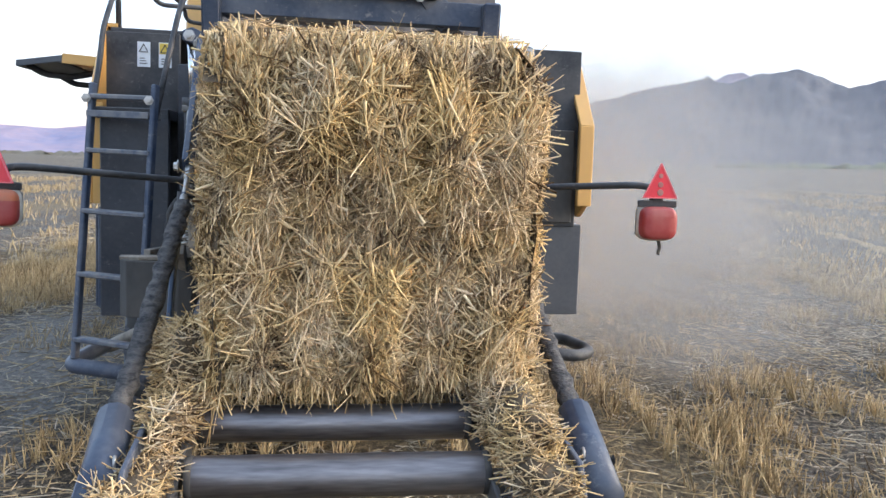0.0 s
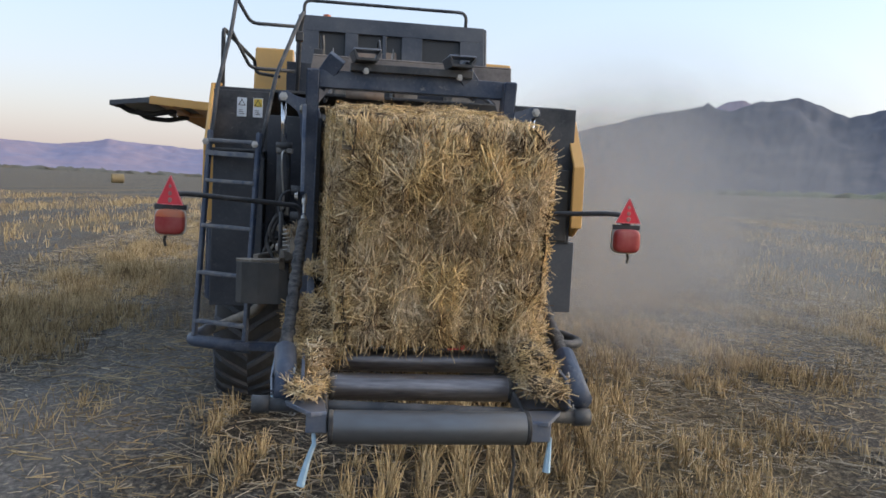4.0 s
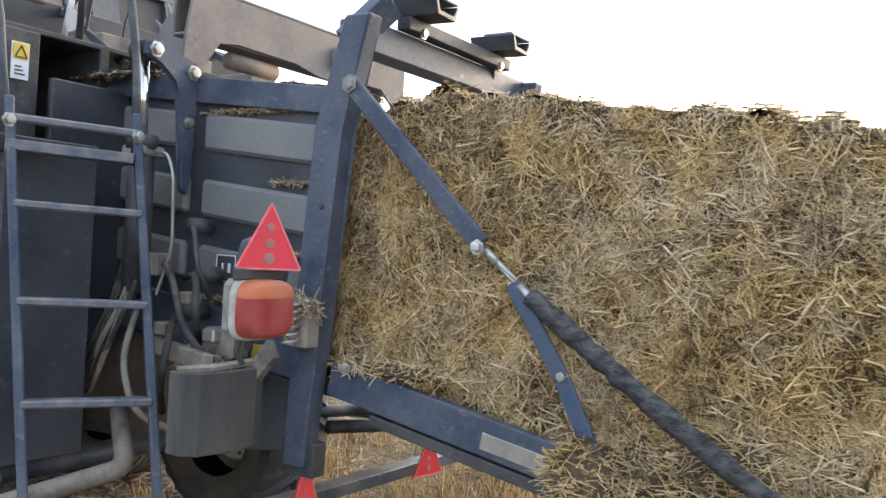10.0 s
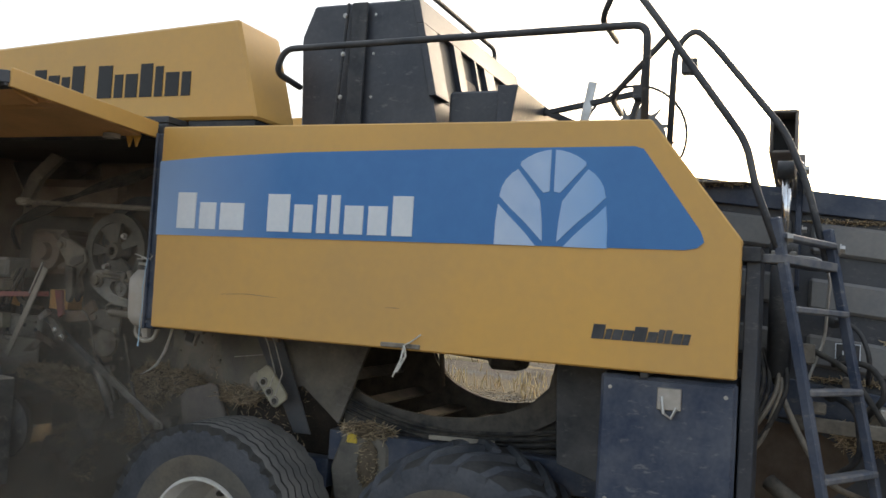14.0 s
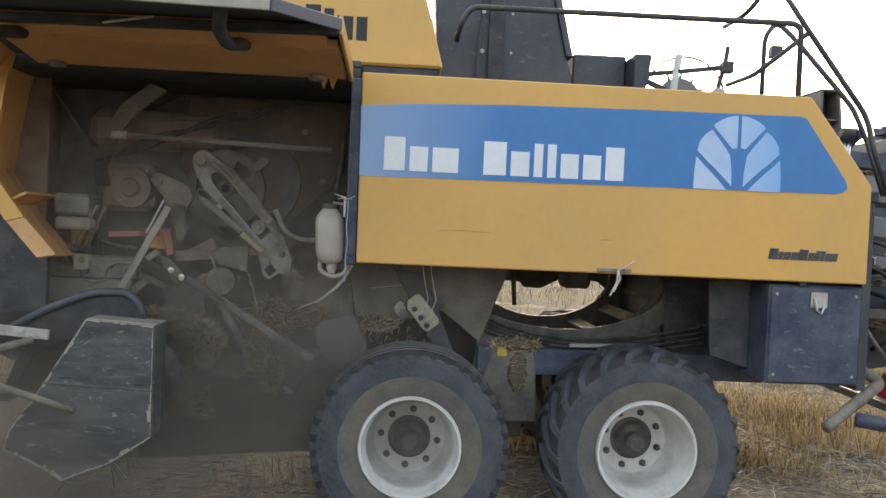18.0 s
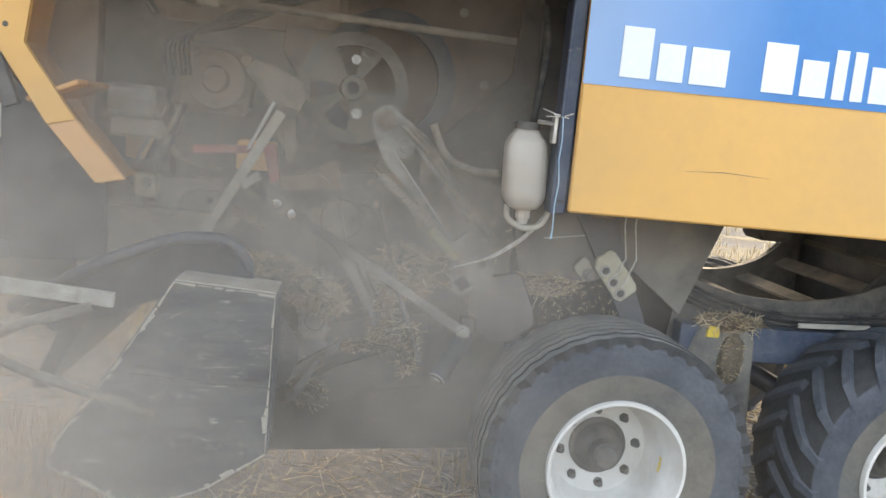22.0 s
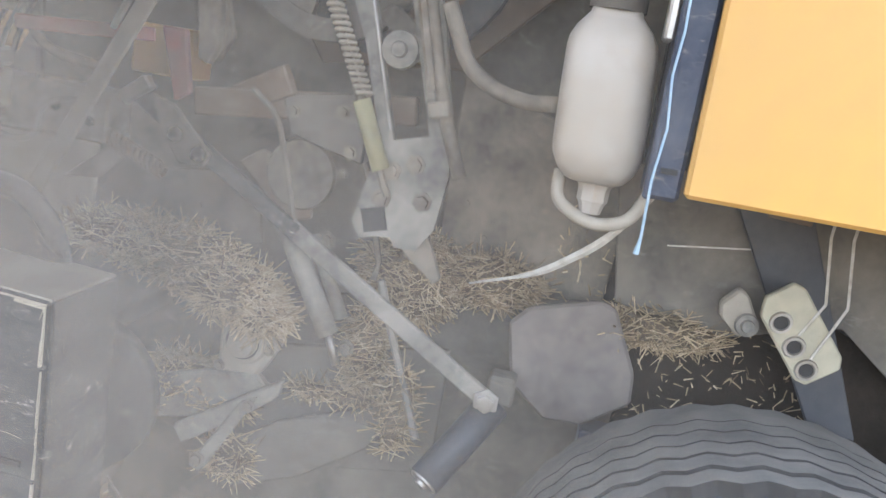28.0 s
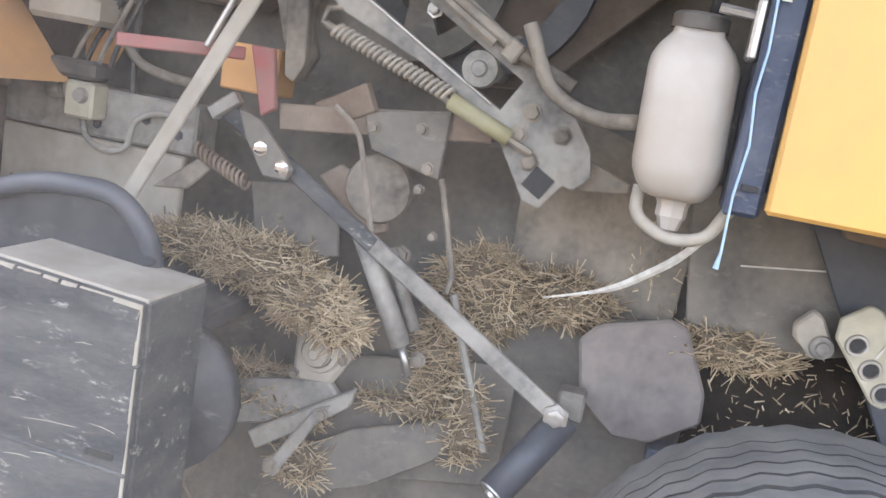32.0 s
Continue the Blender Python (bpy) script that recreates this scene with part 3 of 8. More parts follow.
def stubble():
    """Cut stalks in drilled rows, and loose straw between them."""
    rng = np.random.default_rng(3)
    for name, n, x0, x1, y0, y1, hmin, hmax, wid, label in (
            ("stubble", 330000, -4.0, 7.5, -6, 34, 0.045, 0.14, 0.0038, "short golden cut stalks standing in rows on the field"),
            ("far_stubble", 90000, -28, 32, -12, 55, 0.07, 0.17, 0.011, "sparse golden cut stalks farther out on the field")):
        x, y = rng.uniform(x0, x1, n), rng.uniform(y0, y1, n)
        lump = np.array([noise.noise((a * 2.3, b * 1.3, 0.5)) + 0.6 * noise.noise((a * 0.5, b * 0.3, 4.0)) for a, b in zip(x, y)])
        clump = 3.0 * lump + np.sin((x - 0.17 * y) * 1.05 + 0.5) * 0.7 + rng.normal(0, 0.3, n)
        keep = (clump > 0.25) & ((abs(x - 0.17 * y + 2.4) > 0.85) | (rng.random(n) < 0.3))
        if name == "far_stubble":
            keep &= (x < -4.0) | (x > 7.5) | (y < -6) | (y > 34)
        x, y = x[keep], y[keep]
        row = np.round((x - 0.17 * y) / 0.20) * 0.20
        y = np.round(y / 0.085 + 0.4 * np.sin(row * 57)) * 0.085 + 0.03 * np.sin(row * 91 + np.round(y / 0.085) * 7) + rng.normal(0, 0.016, len(y))
        x = row + 0.17 * y + 0.035 * np.sin(np.round(y / 0.085) * 5.1 + row * 13) + rng.normal(0, 0.018, len(x))
        k = len(x)
        way = np.stack([rng.normal(0, 0.28, k), rng.normal(0, 0.28, k), np.ones(k)], -1)
        way /= np.linalg.norm(way, axis=1)[:, None]
        hgt = rng.uniform(hmin, hmax, k) * (0.6 + 0.5 * np.clip(clump[keep], 0, 2))
        v, f = stalks(np.stack([x, y, ground_z(x, y) - 0.03], -1), way, hgt + 0.03, rng.uniform(0.7, 1.4, k) * wid, rng)
        fast(name, v, f, M_stubble, "stuff", label, "stubble")
    for name, n, m, lo, hi, label in (("loose_straw", 150000, M_litter, 0.002, 0.0048, "bleached grey loose straw lying on the stubble field"), ("golden_straw", 90000, M_stubble, 0.002, 0.0045, "golden loose straw lying on the stubble field")):
        x, y = rng.uniform(-5, 9, n), rng.uniform(-7, 34, n)
        keep = np.sin(x * 2.3 + 2 * np.sin(y * 0.5)) * (1 if m is M_litter else -1) + rng.normal(0, 0.8, n) > -0.3
        x, y = x[keep], y[keep]
        k = len(x)
        a = rng.uniform(0, 2 * np.pi, k)
        way = np.stack([np.cos(a), np.sin(a), rng.normal(0.05, 0.12, k)], -1)
        way /= np.linalg.norm(way, axis=1)[:, None]
        v, f = stalks(np.stack([x, y, rng.uniform(-0.01, 0.03, k)], -1), way, rng.uniform(0.04, 0.19, k), rng.uniform(lo, hi, k), rng)
        fast(name, v, f, m, "stuff", label, "straw")


stubble()


def windrow(name, p, q, w, h, m, label, seed):
    """A long low swath of straw on the field, from p to q."""
    rng = np.random.default_rng(seed)
    p, q = np.array(p, float), np.array(q, float)
    n = 120
    s = np.linspace(0, 1, n)[:, None]
    c = p + (q - p) * s
    d = (q - p) / np.linalg.norm(q - p)
    side = np.array([-d[1], d[0]])
    v = []
    for k, hh in ((-1, 0), (-0.6, 0.7), (0, 1), (0.6, 0.7), (1, 0)):
        xy = c + side * w * k * (1 + 0.25 * rng.normal(size=(n, 1)))
        z = ground_z(xy[:, 0], xy[:, 1]) - 0.05 + hh * h * (1 + 0.3 * rng.normal(size=n)) * np.clip(np.minimum(s, 1 - s)[:, 0] * 10, 0, 1)
        v.append(np.concatenate([xy, z[:, None]], 1))
    v = np.concatenate(v)
    a = (np.arange(4)[:, None] * n + np.arange(n - 1)[None]).ravel()
    fast(name, v, np.stack([a, a + 1, a + n + 1, a + n], -1), m, "structure", label, "windrow")


M_crop = mat("green_crop", (0.06, 0.08, 0.04), (0.12, 0.13, 0.06), 0.9, scale=0.3, fine=3, bump=0.0)
M_scrub = mat("dry_scrub", (0.10, 0.09, 0.07), (0.16, 0.14, 0.10), 0.9, scale=0.3, fine=3, bump=0.0)
M_swath = mat("shaded_swath", (0.20, 0.145, 0.075), (0.32, 0.25, 0.13), 0.9, scale=1.0, fine=8, bump=0.3)
windrow("swath", (40, 25.7), (228, 222), 0.8, 0.5, M_swath, "long straw swath lying on the field", 1)
windrow("swath", (10.2, 6.7), (14.5, 18.7), 0.25, 0.06, M_swath, "thin straw line lying on the field", 2)
windrow("far_crop_strip", (420, 230), (180, 420), 14, 2.2, M_crop, "strip of green crop at the foot of the hills", 3)
windrow("far_scrub_line", (-330, 620), (-20, 760), 12, 2.4, M_scrub, "dark line of scrub on the far edge of the field", 4)
fb = bmesh.new()
b_lathe(fb, [(0.0, -0.8), (0.56, -0.8), (0.62, -0.7), (0.62, 0.7), (0.56, 0.8), (0.0, 0.8)], pose(-26, 120, 0.6, 0, 90, 20), 18)
tagged(part("round_bale", fb, M_swath), "lone brown straw bale far out on the field", "straw bale")


def mountains():
    rng = np.random.default_rng(5)

    def ridge(name, stops, dist, depth, m, label, rough):
        az = np.linspace(stops[0][0], stops[-1][0], 420)
        el = np.interp(az, [s[0] for s in stops], [s[1] for s in stops])
        rows, n = 26, len(az)
        v = []
        for j in range(rows):
            t = j / (rows - 1)
            d = dist - depth * (1 - t)
            h = dist * np.tan(np.radians(el)) * t ** 1.15
            x, y = d * np.sin(np.radians(az)), d * np.cos(np.radians(az))
            h = h + np.array([noise.fractal((a * 0.35 + 3, t * 4, dist * 0.01), 0.7, 2.0, 6) + 0.55 * noise.fractal((a * 1.4 + 9, t * 9, dist * 0.02), 0.8, 2.0, 5) for a in az]) * dist * rough * (0.25 + 0.9 * t) * (0.25 if t == 1 else 1) * min(1.0, 4 * t)
            v.append(np.stack([x, y, h - 2], -1))
        v = np.concatenate(v)
        a = (np.arange(rows - 1)[:, None] * n + np.arange(n - 1)[None]).ravel()
        ob = fast(name, v, np.stack([a, a + 1, a + n + 1, a + n], -1), m, "structure", label, "mountain")
        ob.data.shade_smooth()
    # evening light is put into this rock's pink
    pink = mat("far_rock_sunset_paint", (0.36, 0.27, 0.31), (0.22, 0.22, 0.33), 0.95, scale=0.004, fine=0.03, bump=0.0)
    # distance haze is put into the blue of this rock
    rock = mat("rock_slope_haze_blue", (0.030, 0.043, 0.078), (0.095, 0.098, 0.122), 0.95, scale=0.012, fine=0.06, bump=0.0)
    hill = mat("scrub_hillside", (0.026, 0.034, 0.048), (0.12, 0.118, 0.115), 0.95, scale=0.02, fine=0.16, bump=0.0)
    ridge("backdrop_far_mountains", [(-100, 1.2), (-60, 1.6), (-35, 1.9), (-24, 1.3), (-18.2, 1.6), (-15.2, 1.5), (-12.4, 1.95), (-7, 1.66), (0, 1.5), (12, 1.0)], 3600, 600, pink, "distant mountains, last sunlight painted in pink", 0.0035)
    ridge("backdrop_mountain", [(4, 0.6), (12, 2.8), (18, 4.3), (21.5, 5.3), (25, 6.0), (26.5, 5.7), (28, 6.2), (30.5, 6.6), (33.4, 5.45), (36.5, 6.1), (40, 4.5), (44, 3.0), (49.4, 2.6), (56, 2.0), (64, 1.6), (74, 1.4)], 2300, 900, rock, "dark rocky mountain behind the field, haze painted blue", 0.007)
    ridge("backdrop_peak", [(23.5, 4.0), (25.4, 5.7), (26.4, 6.25), (27.3, 6.4), (28.2, 5.95), (30, 4.0)], 3000, 400, pink, "rock peak, last sunlight painted in pink", 0.003)
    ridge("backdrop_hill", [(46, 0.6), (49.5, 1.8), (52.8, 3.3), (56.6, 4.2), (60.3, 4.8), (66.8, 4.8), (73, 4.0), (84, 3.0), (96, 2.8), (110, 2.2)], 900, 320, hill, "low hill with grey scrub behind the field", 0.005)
    ridge("backdrop_low_hills", [(105, 1.6), (140, 1.0), (180, 1.4), (220, 1.0), (262, 1.3)], 3300, 500, pink, "low hills on the horizon, haze painted pinkish", 0.002)


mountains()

# ---- the baler ----
baler = tagged(new("baler"), "large square baler, yellow shields, dusty black frame, on stubble", "baler")


def wheel(y, chevron, half):
    """A tyre on a white rim with a dark hub and eight nuts; chevron: lugs in a V, else wavy ribs."""
    deep = 0.31 if chevron else 0.26
    t0 = Matrix.Translation((deep - 0.935, 0, 0)) @ pose(0, 0, 0, 0, -90, 0)
    t = Matrix.Translation((half - 0.935, 0, 0)) @ pose(0, 0, 0, 0, -90, 0) @ Matrix.Diagonal((1, 1, half / 0.245, 1))
    w = part("wheel", bmesh.new(), M_rim, baler)
    prof = [(0.24, -0.21), (0.29, -0.232), (0.37, -0.245), (0.425, -0.225), (0.446, -0.19), (0.452, -0.1), (0.453, 0), (0.452, 0.1), (0.446, 0.19), (0.425, 0.225), (0.37, 0.245), (0.335, 0.242), (0.29, 0.232), (0.24, 0.21), (0.24, -0.21)]
    if not chevron:
        prof[3:10] = [(0.428, -0.238), (0.440, -0.215), (0.442, -0.1), (0.442, 0), (0.442, 0.1), (0.440, 0.215), (0.428, 0.238)]
    tyre = lathe("tyre", prof[:-1], t, M_rubber, w, "dusty black tyre with V-shaped lugs" if chevron else "dusty black tyre with wavy ribs", 48, False)
    tyre.data.materials.append(M_mud), tyre.data.materials.append(M_groove_shade)
    rad = [math.hypot(f.center.y, f.center.z) for f in tyre.data.polygons]
    # mud low on the sidewall; painted shade between the V lugs
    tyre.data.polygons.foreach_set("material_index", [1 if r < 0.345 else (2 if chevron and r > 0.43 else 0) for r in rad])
    bm = bmesh.new()
    if chevron:
        for k in range(22):
            for s in (-1, 1):
                a0 = 2 * math.pi * (k + (0.5 if s > 0 else 0)) / 22
                q = []
                for i in range(5):
                    z = s * (0.0 + 0.235 * i / 4)
                    q.append((a0 + 0.34 * i / 4, z, (0.478, 0.478, 0.475, 0.466, 0.425)[i]))
                for (a, z, r), (a2, z2, r2) in zip(q, q[1:]):
                    h = 0.05
                    vs = [bm.verts.new(t @ Vector((rr * math.cos(b), rr * math.sin(b), zz))) for rr, b, zz in (
                        (r - 0.03, a - h, z), (r, a - h * 0.7, z), (r, a + h * 0.7, z), (r - 0.03, a + h, z),
                        (r2 - 0.03, a2 - h, z2), (r2, a2 - h * 0.7, z2), (r2, a2 + h * 0.7, z2), (r2 - 0.03, a2 + h, z2))]
                    for f in ((0, 1, 5, 4), (1, 2, 6, 5), (2, 3, 7, 6), (0, 3, 2, 1), (4, 5, 6, 7)):
                        bm.faces.new([vs[i] for i in f])
    else:
        for j, z0 in enumerate((-0.202, -0.135, -0.0675, 0.0, 0.0675, 0.135, 0.202)):
            r = 0.466 - 0.15 * max(0, abs(z0) - 0.1) ** 1.5
            n = 304
            ring = []
            for k in range(n):
                a = 2 * math.pi * k / n
                z = z0 + 0.011 * math.asin(math.sin(a * 38)) / 1.57
                ring.append([bm.verts.new(t @ Vector((rr * math.cos(a), rr * math.sin(a), z + dz))) for rr, dz in ((r - 0.035, -0.030), (r, -0.0285), (r, 0.0285), (r - 0.035, 0.030))])
            for k in range(n):
                p, q = ring[k], ring[(k + 1) % n]
                for i in range(3):
                    bm.faces.new((p[i], p[i + 1], q[i + 1], q[i]))
    if not chevron:
        lathe("groove_floor", [(0.43, -0.222), (0.445, -0.205), (0.448, 0.0), (0.445, 0.205), (0.43, 0.222)], t, M_groove_shade, tyre, "tread grooves with shade painted in", 48, False)
    tr_ = part("tread", bm, M_rubber if chevron else M_tread, tyre)
    if not chevron:
        tr_.data.materials.append(M_groove_shade)
        # rib sides get the darker rubber, as painted groove shade
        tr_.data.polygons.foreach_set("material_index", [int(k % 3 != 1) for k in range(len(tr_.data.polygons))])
        # blocks on the outer shoulder
        bm = bmesh.new()
        for k in range(64):
            a = 2 * math.pi * k / 64
            for sg in (-1, 1):
                vs = [bm.verts.new(t @ Vector((rr * math.cos(b), rr * math.sin(b), sg * zz))) for rr, b, zz in ((0.405, a, 0.243), (0.405, a + 0.055, 0.243), (0.437, a + 0.06, 0.232), (0.437, a - 0.005, 0.232), (0.40, a, 0.225), (0.40, a + 0.055, 0.225))]
                for f in ((0, 1, 2, 3), (0, 3, 4), (1, 5, 2)):
                    bm.faces.new([vs[i] for i in f])
        tagged(part("shoulder_blocks", bm, M_rubber, tyre), kind="stuff")
    t = t0
    lip = deep - 0.012
    lathe("rim", [(0.243, 0.05), (0.243, lip - 0.014), (0.238, lip), (0.228, lip), (0.221, lip - 0.014), (0.218, lip * 0.72), (0.207, lip * 0.66), (0.203, lip * 0.3), (0.185, 0.03), (0.172, 0.012), (0.10, 0.0), (0.0, 0.0)], t, M_rim, w, "white painted steel rim with dust", 48, False)
    lathe("hub", [(0.105, 0.0), (0.104, 0.008), (0.088, 0.012), (0.082, 0.04), (0.07, 0.06), (0.052, 0.07), (0.05, 0.115), (0.036, 0.13), (0.0, 0.132)], t, M_hubdark, w, "dark greasy hub", 24)
    for k in range(8):
        a = 2 * math.pi * (k + 0.5) / 8
        p = t @ Vector((0.138 * math.cos(a), 0.138 * math.sin(a), 0.006))
        bolt(p, 0.012, 0.028, w, "x", M_hubdark, "nut")
    if not chevron:
        b = radians(-80) + SPEED * 21 / 0.460
        bm = bmesh.new()
        q = [[bm.verts.new(t @ Vector((0.2035 * math.sin(b + u), 0.2035 * math.cos(b + u), v))) for v in (0.085, 0.11)] for u in (-0.13, -0.04, 0.05, 0.13)]
        for c, d in zip(q, q[1:]):
            bm.faces.new((c[0], c[1], d[1], d[0]))
        part("rim_label", bm, M_labely, w, "small yellow label inside the rim")
    w.matrix_basis = Matrix.Translation((0, y, radius))
    return w


WHEELS = []
for wy, ch, hw, radius in ((2.10, False, 0.175, 0.460), (0.985, True, 0.235, 0.476)):
    a = wheel(wy, ch, hw)
    b = copy_thing(a, pose(0.42, wy, radius, 0, 0, 180))
    WHEELS += [(a, 0.0, wy, radius, -1), (b, 0.42, wy, radius, 1)]

# side shields
LP = [(0, 1.311), (0, 1.77), (0.31, 2.171), (2.39, 2.174), (2.382, 1.311)]


def shield_left():
    s = prism("side_shield", LP, "x", -0.968, -0.945, M_yellow, baler, "yellow painted side shield with blue decal", 0.006)
    prism("shield_flange", [(0, 1.311), (0, 1.77), (0.012, 1.77), (0.012, 1.311)], "x", -0.945, -0.90, M_yellow, s, bev=0.002)
    prism("top_flange", [(0.31, 2.171), (2.39, 2.174), (2.39, 2.155), (0.31, 2.152)], "x", -0.945, -0.90, M_yellow, s, bev=0.002)
    st = [(2.389, 2.023), (2.14, 2.042), (1.7, 2.06), (1.1, 2.07), (0.36, 2.077), (0.33, 2.068), (0.13, 1.79), (0.118, 1.755), (0.14, 1.735), (0.18, 1.727), (2.385, 1.707)]
    prism("stripe", st, "x", -0.9715, -0.968, M_blue, s, "blue decal stripe with round corner", 0)
    # lettering: plain white bars of the letters' sizes
    y, base, x1, x2 = 2.277, 1.738, 0.112, 0.152
    for w, hgt in ((0.095, x2), (0.082, x1), (0.118, x1), (0.072, 0), (0.103, x2), (0.085, x1), (0.04, x2), (0.04, x2), (0.082, x1), (0.082, x1), (0.085, x2)):
        if hgt:
            bm = bmesh.new()
            b_prism(bm, [(y, base), (y - w, base + 0.0006), (y - w, base + hgt), (y, base + hgt)], "x", -0.975, -0.9715, 0)
            part("lettering_bar", bm, M_white, s)
        y -= w + 0.0215
    y = 0.478
    for w, hgt in ((0.042, 0.05), (0.022, 0.036), (0.032, 0.036), (0.034, 0.036), (0.042, 0.05), (0.032, 0.036), (0.02, 0.046), (0.02, 0.046), (0.032, 0.036), (0.022, 0.036)):
        z = 1.412 + 0.003 * (0.478 - y)
        prism("lettering_bar", [(y, z), (y - w, z), (y - w - 0.008, z + hgt), (y - 0.008, z + hgt)], "x", -0.971, -0.968, M_black, s, bev=0)
        y -= w + 0.003
    # emblem: six leaf-shaped petals
    def petal(pts):
        prism("emblem_petal", pts, "x", -0.974, -0.9715, M_leaf, s, bev=0)
    cy, zb = 0.645, 1.722
    for sgn in (1, -1):
        def P(u, v):
            return (cy + sgn * u, zb + v)
        petal([P(0.008, 0.195), P(0.030, 0.190), P(0.060, 0.222), P(0.092, 0.258), P(0.120, 0.288), P(0.118, 0.300), P(0.092, 0.318), P(0.060, 0.333), P(0.030, 0.341), P(0.008, 0.343)])
        petal([P(0.026, 0.016), P(0.030, 0.090), P(0.040, 0.160), P(0.078, 0.212), P(0.128, 0.274), P(0.150, 0.260), P(0.172, 0.236), P(0.186, 0.210), P(0.194, 0.176), P(0.150, 0.132), P(0.105, 0.094), P(0.066, 0.056)])
        petal([P(0.050, 0.0), P(0.088, 0.042), P(0.125, 0.078), P(0.160, 0.110), P(0.197, 0.148), P(0.204, 0.080), P(0.205, 0.0)])
    # latch with a tied string
    bx("latch", -0.975, -0.966, 1.117, 1.28, 1.318, 1.336, M_dusty, s)
    for a, b, c in (((2.025, 1.472), (1.90, 1.479), (1.75, 1.473)), ((1.27, 1.464), (1.24, 1.466), (1.21, 1.465))):
        tube("scratch", [(-0.9685, *a), (-0.9685, *b), (-0.9685, *c)], [0.0006, 0.0013, 0.0004], M_hubdark, s, "dark scratch", n=4)
    return s


shield_left()
RP = [(0.05, 1.30), (-0.05, 1.36), (-0.08, 1.75), (0.24, 2.14), (2.39, 2.174), (2.39, 1.31)]
prism("side_shield", RP, "x", 1.37, 1.395, M_yellow, baler, "yellow painted side shield, seen from its edge", 0.006)
for pts in ([(-0.08, 1.36), (-0.05, 1.36), (-0.05, 1.76), (-0.08, 1.75)], [(-0.08, 1.75), (-0.05, 1.75), (0.26, 2.12), (0.24, 2.14)]):
    prism("shield_edge", pts, "x", 1.33, 1.40, M_yellow, baler, "", 0.004)

# body behind the shields
bx("side_plate", -0.95, -0.60, 0.28, 0.31, 1.29, 2.13, M_black, baler, "black sheet behind the shield")
bx("side_plate", 0.55, 1.36, 0.05, 0.08, 1.25, 2.12, M_black, baler, "black sheet behind the shield")
bx("lower_side_sheet", 0.99, 1.335, 0.03, 0.045, 1.27, 1.73, M_flap, baler, "scuffed grey sheet")
bx("lower_side_box", 0.75, 1.40, 0.06, 0.30, 0.80, 1.26, M_slate, baler)
bx("deck", -0.93, 1.36, 0.30, 2.38, 2.13, 2.15, M_black, baler)
bx("body_wall", -0.36, -0.32, 0.3, 2.40, 1.30, 2.14, M_black, baler)
